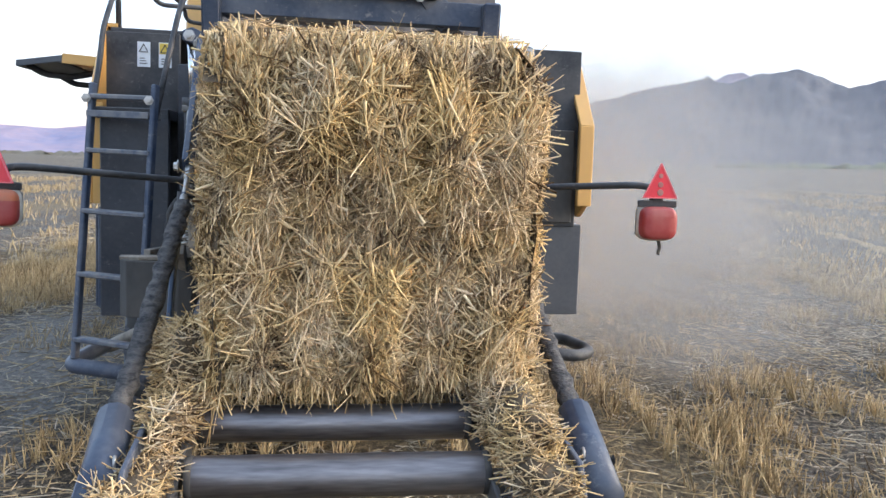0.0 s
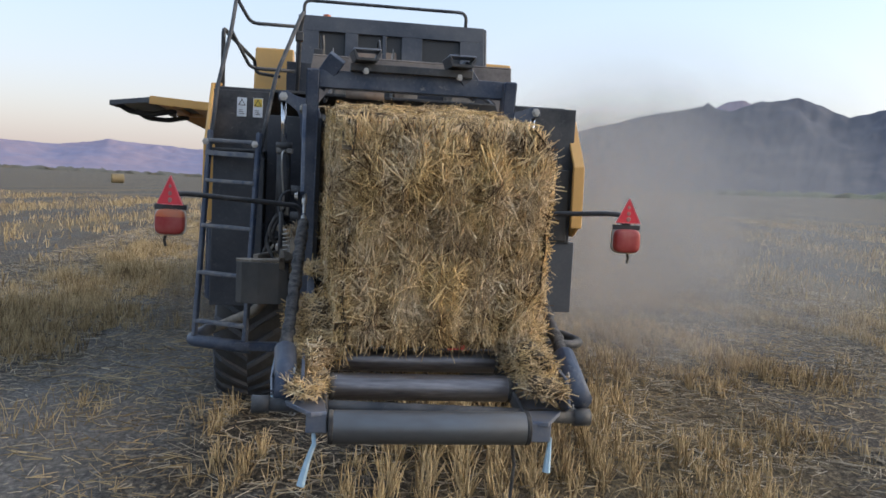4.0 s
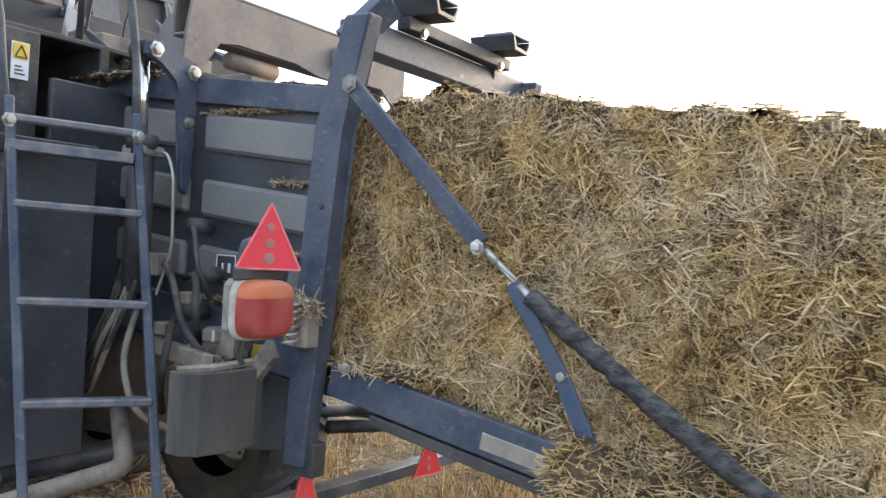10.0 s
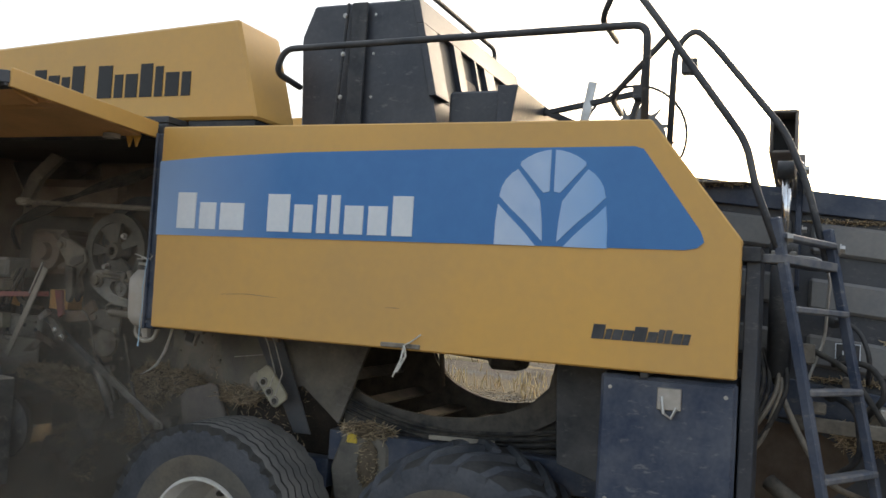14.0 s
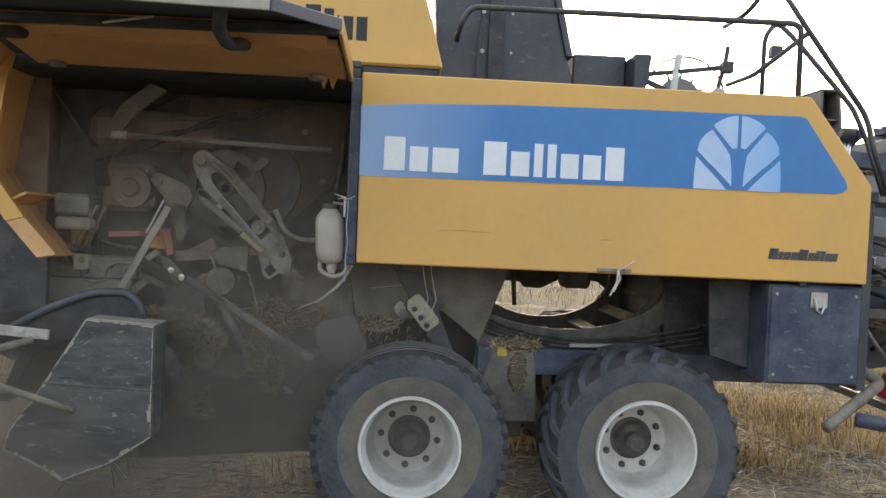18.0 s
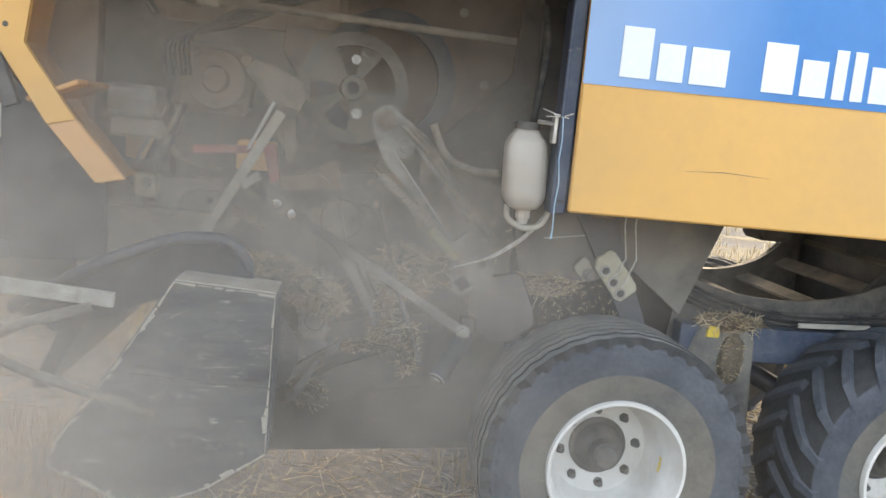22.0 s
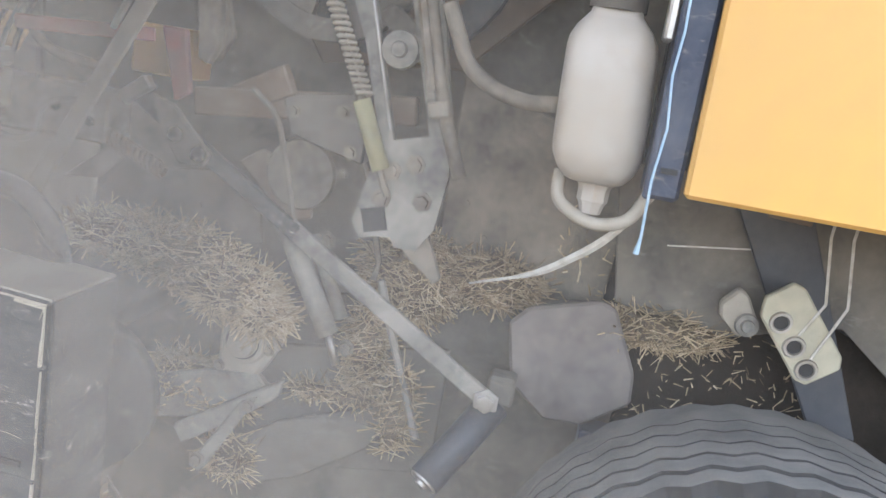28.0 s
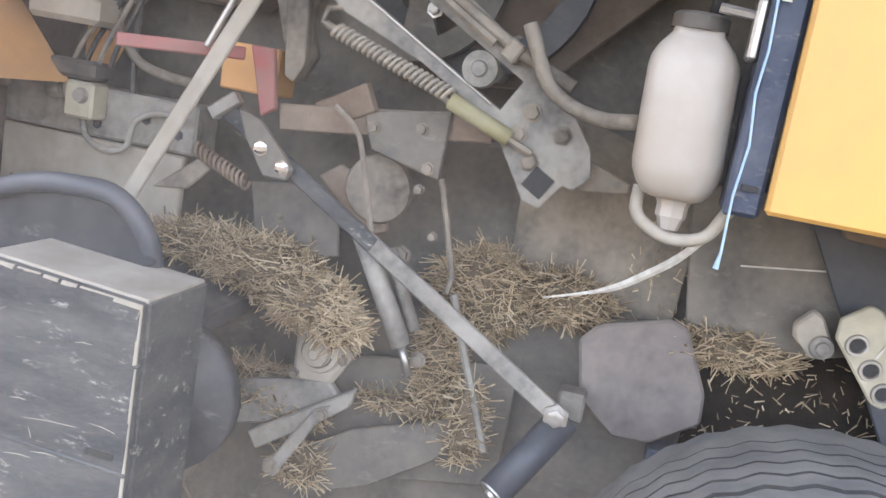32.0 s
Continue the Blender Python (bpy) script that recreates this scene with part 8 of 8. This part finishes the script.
bm = bmesh.new()
for i in range(36):
    a, b = 2 * math.pi * i / 36, 2 * math.pi * (i + 1) / 36
    b_prism(bm, [(0.150 * math.cos(a), 0.150 * math.sin(a)), (0.195 * math.cos(a), 0.195 * math.sin(a)), (0.195 * math.cos(b), 0.195 * math.sin(b)), (0.150 * math.cos(b), 0.150 * math.sin(b))], "x", -0.02, 0.02, 0)
bmesh.ops.remove_doubles(bm, verts=bm.verts, dist=0.0005)
part("rim", bm, M_grime, crank, "worn dusty disc rim")
for a0, a1 in ((-35, 55), (150, 205), (95, 120), (240, 270)):
    pts = [(0.155 * math.cos(radians(a)), 0.155 * math.sin(radians(a))) for a in np.linspace(a0, a1, 8)]
    prism("spoke", pts + [(0.04 * math.cos(radians(a)), 0.04 * math.sin(radians(a))) for a in np.linspace(a1, a0, 4)], "x", -0.012, 0.012, M_grime, crank, bev=0)
lathe("hub", [(0.022, 0.04), (0.04, 0.04), (0.045, 0.03), (0.05, -0.05)], pose(0, 0, 0, 0, -90, 0), M_grime, crank, "", 20, False)
# black disc paints the shade down the bore
lathe("hub_bore", [(0.0, 0.0), (0.024, 0.0)], Matrix.Translation((-0.005, 0, 0)) @ pose(0, 0, 0, 0, -90, 0), M_ink_hole, crank, "", 16, False)
bolt((-0.02, 0.07, 0.055), 0.014, 0.03, crank)
bolt((-0.02, -0.06, -0.08), 0.012, 0.02, crank)
prism("trip_cam", [(-0.02, 0.17), (0.02, 0.18), (0.03, 0.25), (0.0, 0.27), (-0.02, 0.25)], "x", -0.06, -0.03, M_grime, crank)

arm = tagged(part("slotted_arm", bmesh.new(), M_dustgrey, baler), "dusty slotted arm that swings on a roller")
bm = bmesh.new()
b_prism(bm, [(-0.045, -0.02), (-0.03, -0.045), (0.02, -0.055), (0.12, -0.085), (0.12, -0.034), (0.088, -0.02), (0.080, 0.0), (0.088, 0.02), (0.12, 0.034), (0.12, 0.085), (0.05, 0.07), (-0.02, 0.045), (-0.045, 0.02)], "x", -0.012, 0.012, 0)
b_prism(bm, [(0.12, -0.085), (0.30, -0.088), (0.48, -0.075), (0.48, -0.034), (0.12, -0.034)], "x", -0.012, 0.012, 0)
b_prism(bm, [(0.12, 0.034), (0.48, 0.034), (0.48, 0.06), (0.30, 0.062), (0.12, 0.085)], "x", -0.012, 0.012, 0)
b_prism(bm, [(0.48, -0.075), (0.56, -0.060), (0.655, -0.02), (0.69, 0.02), (0.68, 0.06), (0.66, 0.065), (0.655, 0.10), (0.655, 0.125), (0.62, 0.135), (0.575, 0.11), (0.48, 0.06)], "x", -0.012, 0.012, 0)
part("plate", bm, M_dustgrey, arm, "dusty slotted steel plate")
# black square on the arm paints the hole's shade
bx("square_hole", -0.016, -0.012, 0.600, 0.645, 0.068, 0.113, M_ink_hole, arm, bev=0)
bar("slot_edge", (-0.014, 0.10, 0.036), (-0.014, 0.46, 0.036), 0.006, 0.006, M_zinc, arm, "bright worn slot edge")
bolt((-0.012, 0, 0), 0.024, 0.03, arm, m=M_dusty, name="crank_pin")
for u, v in ((0.53, -0.002), (0.60, -0.005), (0.585, 0.072), (0.535, 0.045)):
    bolt((-0.012, u, v), 0.013, 0.014, arm, m=M_dusty)
bm = bmesh.new()
for i in range(22):
    c = Vector((-0.035, 0.14 + 0.0115 * i, 0.118 - 0.0022 * i))
    b_tube(bm, [c + Vector((0.014 * math.cos(a), 0.0115 * a / 6.283, 0.014 * math.sin(a))) for a in [k * 0.785 for k in range(9)]], 0.0042, 5)
part("tension_spring", bm, M_pale, arm, "dusty coil tension spring", True)
tube("spring_rod", [(-0.035, 0.12, 0.122), (-0.035, 0.58, 0.055)], 0.007, M_dusty, arm, n=6)
tube("spring_sleeve", [(-0.035, 0.40, 0.078), (-0.035, 0.53, 0.06)], 0.017, M_sleeve, arm, "yellowish sleeve", n=10)
tube("spring_hook", [(-0.03, 0.14, 0.12), (-0.03, 0.11, 0.125), (-0.02, 0.10, 0.10), (-0.012, 0.12, 0.08)], 0.005, M_dusty, arm, n=6)
tube("arm_hose", [(-0.03, 0.04, -0.05), (-0.035, 0.16, -0.075), (-0.035, 0.30, -0.07), (-0.035, 0.44, -0.07), (-0.04, 0.56, -0.085)], 0.013, M_dusty, arm, "dusty hose along the arm", n=8, round_=0.05)
tube("arm_hose", [(-0.045, 0.05, -0.035), (-0.05, 0.18, -0.06), (-0.05, 0.40, -0.055)], 0.009, M_dusty, arm, "dusty hose along the arm", n=6, round_=0.05)
bx("hose_clip", -0.06, -0.012, 0.17, 0.20, -0.09, -0.045, M_dusty, arm)
bx("hose_clip", -0.06, -0.012, 0.42, 0.45, -0.085, -0.045, M_dusty, arm)
prism("packer_finger", [(0.55, 0.02), (0.66, 0.0), (0.755, -0.015), (0.765, 0.0), (0.70, 0.05), (0.60, 0.09)], "x", 0.02, 0.04, M_dusty, arm, "curved packer finger")


# ---- drifting dust ----
def dust_material(name, colour, scale=1.9, detail=5, low=0.22, gain=1.75, foot=False):
    m = bpy.data.materials.new(name)
    m.use_nodes = True
    n, l = m.node_tree.nodes, m.node_tree.links
    n.clear()
    out, mixs = n.new("ShaderNodeOutputMaterial"), n.new("ShaderNodeMixShader")
    tr, df, tl, half = n.new("ShaderNodeBsdfTransparent"), n.new("ShaderNodeBsdfDiffuse"), n.new("ShaderNodeBsdfTranslucent"), n.new("ShaderNodeMixShader")
    for q in (df, tl):
        q.inputs[0].default_value = (*colour, 1)
    l.new(df.outputs[0], half.inputs[1]), l.new(tl.outputs[0], half.inputs[2])
    half.inputs[0].default_value = 0.4
    co, info = n.new("ShaderNodeTexCoord"), n.new("ShaderNodeObjectInfo")

    def math_(op, a, b=None, clamp=False):
        q = n.new("ShaderNodeMath")
        q.operation, q.use_clamp = op, clamp
        for k, v in enumerate((a, b)):
            if v is None:
                continue
            if isinstance(v, (int, float)):
                q.inputs[k].default_value = v
            else:
                l.new(v, q.inputs[k])
        return q.outputs[0]
    sep = n.new("ShaderNodeSeparateXYZ")
    l.new(co.outputs["Object"], sep.inputs[0])
    r = math_("ADD", math_("POWER", math_("ABSOLUTE", sep.outputs[1]), 2.0), math_("POWER", math_("ABSOLUTE", sep.outputs[2]), 2.0))
    fall = math_("SUBTRACT", 1.0, r, True)
    fall = math_("POWER", fall, 1.3)
    if foot:  # thinner towards the ground it rises from
        fall = math_("MULTIPLY", fall, math_("POWER", math_("MULTIPLY", math_("ADD", sep.outputs[2], 0.52), 2.4, True), 1.4))
    add = n.new("ShaderNodeVectorMath")
    add.operation = "ADD"
    mul = n.new("ShaderNodeMath")
    mul.operation = "MULTIPLY"
    l.new(info.outputs["Random"], mul.inputs[0])
    mul.inputs[1].default_value = 40
    cmb = n.new("ShaderNodeCombineXYZ")
    l.new(mul.outputs[0], cmb.inputs[0]), l.new(mul.outputs[0], cmb.inputs[1])
    l.new(co.outputs["Object"], add.inputs[0]), l.new(cmb.outputs[0], add.inputs[1])
    ns = n.new("ShaderNodeTexNoise")
    ns.inputs["Scale"].default_value, ns.inputs["Detail"].default_value, ns.inputs["Roughness"].default_value, ns.inputs["Distortion"].default_value = scale, detail, 0.5, 0.6
    l.new(add.outputs[0], ns.inputs[0])
    puff = math_("MULTIPLY", math_("SUBTRACT", ns.outputs[0], low), gain, True)
    a = math_("MINIMUM", math_("MULTIPLY", math_("MULTIPLY", fall, puff), info.outputs["Alpha"], True), 0.95 / (1 + sum(colour)))
    l.new(a, mixs.inputs[0])
    l.new(tr.outputs[0], mixs.inputs[1]), l.new(half.outputs[0], mixs.inputs[2])
    l.new(mixs.outputs[0], out.inputs[0])
    return m


M_dust = dust_material("airborne_dust", (0.555, 0.495, 0.43))
# paler copy of the same dust, with brighter light in its colour
M_dust_bright = dust_material("airborne_dust_bright", (0.76, 0.695, 0.63), 1.2, 3, 0.0, 1.25)
M_haze = dust_material("airborne_chaff", (0.60, 0.57, 0.53), 1.1, 2, -0.05, 1.15, True)
# two darker copies: the cloud's own shade is put into the colour
M_dust_dim = dust_material("airborne_dust_dim", (0.30, 0.272, 0.232))
M_dust_shaded = dust_material("airborne_dust_shaded", (0.19, 0.17, 0.145), 1.6, 4, 0.12, 1.75)


def dust_mesh():
    rows, k = 11, 44
    r, a = np.meshgrid(np.linspace(0.002, 1.0, rows), np.arange(k) * 2 * np.pi / k, indexing="ij")
    y, z = (r * np.cos(a)).ravel(), (r * np.sin(a)).ravel()
    x = np.array([noise.noise((p * 1.7, q * 1.7, 3.0)) for p, q in zip(y, z)]) * 0.18
    c = np.arange(rows - 1)[:, None] * k + np.arange(k)[None]
    d = np.arange(rows - 1)[:, None] * k + (np.arange(k)[None] + 1) % k
    return np.stack([x, y, z], -1), np.stack([c.ravel(), (c + k).ravel(), (d + k).ravel(), d.ravel()], -1)


DUST = []


def dust(scale, density, rows, turn=0, m=None):
    """A thin drifting billow of dust; rows: seconds and place."""
    v, f = dust_mesh()
    ob = fast("dust_cloud", v, f, m or M_dust, "stuff", "thin grey-brown dust drifting in the air", "dust")
    ob.data.shade_smooth()
    ob.scale = scale
    ob.color = (1, 1, 1, density)
    DUST.append((ob, turn, rows))


# beside the rear of the baler, blown forward later on
dust((0.3, 2.4, 1.8), 0.95, [(0, (2.9, 1.6, 0.93)), (4.5, (3.2, 1.8, 0.93)), (6.4, (2.5, 14, 1.5)), (32, (5, 126, 2))], 90, M_haze)
dust((0.3, 4.2, 2.6), 0.65, [(0, (4.2, 5.0, 1.34)), (4.5, (4.6, 5.4, 1.34)), (6.4, (2.8, 15, 1.5)), (32, (6, 132, 2))], 90, M_haze)
dust((0.3, 1.4, 1.6), 0.85, [(0, (2.0, 2.6, 0.82)), (4.5, (2.2, 2.8, 0.82)), (6.4, (3.1, 16, 1.5)), (32, (7, 138, 2))], 90, M_haze)
dust((0.3, 1.7, 1.9), 1.0, [(0, (2.5, 3.6, 0.97)), (4.5, (2.7, 3.8, 0.97)), (6.4, (3.4, 17, 1.5)), (32, (8, 144, 2))], 90, M_haze)
dust((0.3, 1.2, 1.2), 1.0, [(0, (2.2, 1.1, 0.62)), (4.5, (2.4, 1.3, 0.62)), (6.4, (3.7, 18, 1.5)), (32, (9, 150, 2))], 90, M_haze)
dust((0.3, 2.0, 2.2), 0.9, [(0, (3.2, 4.3, 1.14)), (4.5, (3.4, 4.6, 1.14)), (6.4, (4.0, 19, 1.5)), (32, (10, 156, 2))], 90, M_haze)
# under the pick-up and in the front opening
dust((0.10, 1.5, 0.9), 0.85, [(0, (-0.84, 3.4, 0.5)), (13, (-0.84, 3.3, 0.5)), (16, (-0.84, 3.2, 0.55)), (19, (-0.84, 3.0, 0.5)), (20.8, (-0.84, 3.4, 0.4)), (21.8, (-0.84, 6.4, 0.2)), (28, (-0.84, 7.5, 0.2)), (32, (-0.84, 8, 0.2))], 0, M_dust_shaded)
# low dark sheet that also stands in for shade on the ground
dust((0.15, 2.0, 0.62), 0.8, [(0, (-1.75, 4.6, 0.0)), (13, (-1.75, 4.6, 0.2)), (19, (-1.75, 4.3, 0.25)), (20, (-1.75, 5.4, 0.1)), (20.8, (-1.75, 7.6, 0.0)), (32, (-1.75, 8, 0.0))], 0, M_dust_shaded)
dust((0.08, 1.7, 1.2), 0.30, [(0, (-0.66, 3.2, 1.2)), (18, (-0.66, 3.2, 1.2)), (24, (-0.66, 3.1, 1.2)), (26.8, (-0.66, 3.3, 1.1)), (27.6, (-0.66, 5.4, 1.1)), (28, (-0.66, 7.0, 1.1)), (32, (-0.66, 8.0, 1.1))])
dust((0.15, 2.4, 1.1), 0.6, [(0, (-1.36, 5.6, 0.5)), (17.5, (-1.36, 5.0, 0.3)), (19.5, (-1.36, 4.6, 0.3)), (20.6, (-1.36, 6.0, 0.2)), (22, (-1.36, 8.5, 0.2)), (32, (-1.36, 10, 0.2))], 0, M_dust_dim)
dust((0.15, 2.4, 1.1), 0.6, [(0, (-1.30, 9.0, 0.5)), (19, (-1.30, 7.6, 0.5)), (20.2, (-1.30, 5.4, 0.6)), (21, (-1.30, 4.2, 0.75)), (22, (-1.30, 3.9, 0.75)), (24.5, (-1.30, 3.6, 0.7)), (26.9, (-1.30, 3.7, 0.9)), (28.0, (-1.30, 5.0, 1.0)), (28.5, (-1.30, 5.5, 1.0)), (29.2, (-1.30, 6.2, 1.1)), (32, (-1.30, 7.5, 1.2))])
dust((0.15, 1.7, 1.0), 1.0, [(0, (-1.24, 3.9, 0.45)), (15.5, (-1.24, 3.75, 0.5)), (17.5, (-1.24, 4.6, 0.4)), (18.5, (-1.24, 5.4, 0.3)), (19.5, (-1.24, 7.2, 0.3)), (32, (-1.24, 9, 0.2))], 0, M_dust_shaded)
dust((0.12, 1.5, 0.95), 0.75, [(0, (-1.42, 4.3, 0.4)), (15.5, (-1.42, 4.2, 0.5)), (17.5, (-1.42, 5.2, 0.4)), (19, (-1.42, 6.4, 0.3)), (20, (-1.42, 7.5, 0.3)), (32, (-1.42, 9, 0.2))], 0, M_dust_dim)
# brown dust that hangs within the opening
dust((0.06, 1.3, 0.9), 0.22, [(0, (-0.74, 3.3, 1.35)), (14, (-0.74, 3.3, 1.35)), (20.4, (-0.74, 3.2, 1.35)), (21.6, (-0.74, 6.4, 1.2)), (32, (-0.74, 7.5, 1.2))], 0, M_dust_dim)
# the thick wave
dust((0.08, 1.7, 1.25), 0.85, [(0, (-0.84, 8.6, 0.6)), (19, (-0.84, 7.6, 0.9)), (20, (-0.84, 5.6, 1.0)), (21, (-0.84, 4.1, 1.1)), (22.5, (-0.84, 3.3, 1.1)), (24, (-0.84, 3.3, 0.95)), (25.5, (-0.84, 2.95, 0.9)), (26.9, (-0.84, 2.95, 1.15)), (27.5, (-0.84, 3.7, 1.15)), (28.0, (-0.84, 4.85, 1.2)), (28.9, (-0.84, 5.6, 1.2)), (32, (-0.84, 7.5, 1.2))])
dust((0.1, 1.9, 1.1), 0.75, [(0, (-1.13, 8.6, 0.5)), (19.5, (-1.13, 8.0, 0.6)), (21, (-1.13, 5.6, 0.6)), (22.5, (-1.13, 4.0, 0.7)), (24, (-1.13, 3.2, 0.75)), (25.5, (-1.13, 2.9, 0.75)), (26.7, (-1.13, 2.95, 0.9)), (27.1, (-1.13, 3.4, 0.9)), (28.0, (-1.13, 4.6, 0.85)), (28.8, (-1.13, 5.4, 1.0)), (32, (-1.13, 7.5, 1.0))])
dust((0.05, 1.8, 0.9), 0.55, [(0, (-0.98, 8.6, 0.5)), (20.5, (-0.98, 7.6, 0.6)), (21.7, (-0.98, 5.2, 0.6)), (23, (-0.98, 3.4, 0.5)), (24.5, (-0.98, 2.7, 0.6)), (26.7, (-0.98, 2.8, 0.8)), (27, (-0.98, 3.4, 0.85)), (27.6, (-0.98, 4.9, 0.95)), (28.0, (-0.98, 6.0, 1.0)), (32, (-0.98, 7.5, 1.0))])
# its bright thin tail, which clears last
dust((0.08, 1.9, 1.3), 0.62, [(0, (-1.05, 8.5, 0.9)), (24.5, (-1.05, 8.0, 0.9)), (26.8, (-1.05, 5.8, 0.9)), (27.4, (-1.05, 4.3, 0.95)), (28.0, (-1.05, 4.1, 0.95)), (28.7, (-1.05, 5.2, 1.0)), (29.4, (-1.05, 6.6, 1.0)), (32, (-1.05, 8.5, 1.0))], 0, M_dust_bright)
dust((0.06, 1.6, 1.4), 0.6, [(0, (-1.235, 8.8, 1.0)), (24.5, (-1.235, 8.4, 1.0)), (26.5, (-1.235, 6.0, 1.1)), (27.3, (-1.235, 4.8, 1.2)), (28.0, (-1.235, 4.55, 1.2)), (28.7, (-1.235, 5.6, 1.2)), (29.4, (-1.235, 6.8, 1.2)), (32, (-1.235, 8.8, 1.2))], 0, M_dust_bright)
# dust between the pick-up and the ground behind it, shade put into its colour
dust((0.10, 1.9, 0.85), 1.0, [(0, (-0.92, 5.6, 0.3)), (15, (-0.92, 5.2, 0.3)), (17.5, (-0.92, 4.5, 0.35)), (19.2, (-0.92, 4.4, 0.35)), (20.2, (-0.92, 5.4, 0.3)), (21.2, (-0.92, 7.4, 0.2)), (32, (-0.92, 9, 0.2))], 0, M_dust_shaded)
# pale dust rolling over the ground before the pick-up
dust((0.15, 1.7, 0.9), 0.85, [(0, (-1.6, 8.5, 0.0)), (18.5, (-1.6, 8.5, 0.0)), (20, (-1.6, 6.2, 0.15)), (21, (-1.6, 4.8, 0.3)), (22.5, (-1.55, 4.4, 0.4)), (24, (-1.5, 4.6, 0.4)), (32, (-1.5, 8.5, 0.4))])
# thin dust that stays over the pick-up to the end
dust((0.08, 1.9, 1.3), 0.17, [(0, (-1.18, 8.0, 0.3)), (20, (-1.18, 7.0, 0.4)), (21, (-1.18, 7.0, 0.4)), (22, (-1.18, 5.4, 0.5)), (24, (-1.18, 4.0, 0.7)), (28, (-1.18, 3.7, 0.75)), (30, (-1.18, 3.6, 0.75)), (31, (-1.18, 3.9, 0.8)), (32, (-1.18, 4.0, 0.85))], 0, M_dust_bright)


# ---- what moves ----
TURN = [(0, 3725), (17.5, -125), (19, -452), (21, -900), (22, -1119), (23, -1345), (23.5, -1455), (28.5, -2584), (30, -2944), (31.5, -3304), (32, -3424)]


def linkage(t):
    """The crank's turn, and the arm's pose from its pin to the guide roller."""
    a = radians(float(np.interp(t, [q[0] for q in TURN], [q[1] for q in TURN])))
    py, pz = CRANK[0] - CRANK_R * math.cos(a), CRANK[1] + CRANK_R * math.sin(a)
    th = math.degrees(math.atan2(PIVOT[1] - pz, PIVOT[0] - py))
    return pose(-0.45, *CRANK, 180 - math.degrees(a), 0, 0), pose(-0.595, py, pz, th, 0, 0)


def shove(t):
    """How far the strokes of the plunger have pushed the bale back: one stroke in a second and a half."""
    k = (t - 0.75) / 1.5
    n, f = math.floor(k), k - math.floor(k)
    step = n + min(1.0, f / 0.2)
    return 0.045 - 0.022 * min(step, 4.0) - 0.044 * max(0.0, step - 4.0)


def motions():
    fine, coarse = [k / 10 for k in range(321)], [float(k) for k in range(33)]
    walk(baler, [(t, travelled(t)) for t in coarse])
    for ob in RIDERS:
        m = ob.matrix_basis.copy()
        walk(ob, [(t, travelled(t) @ m) for t in coarse])
    walk(straw_bale, [(t, travelled(t) @ Matrix.Translation((0, shove(t), 0.114 * shove(t)))) for t in fine])
    for ob, x, y, r, s in WHEELS:
        walk(ob, [(t, pose(x, y, r, s * math.degrees(SPEED * t / r), 0, 0 if s < 0 else 180)) for t in fine])
    walk(crank, [(t, linkage(t)[0]) for t in fine])
    walk(arm, [(t, linkage(t)[1]) for t in fine])
    for ob, turn, rows in DUST:
        ts, ps = [r[0] for r in rows], np.array([r[1] for r in rows], float)
        walk(ob, [(t, travelled(t) @ pose(*[float(np.interp(t, ts, ps[:, k])) for k in range(3)], 0, 0, turn)) for t in sorted({k / 2 for k in range(65)} | set(ts))])


motions()
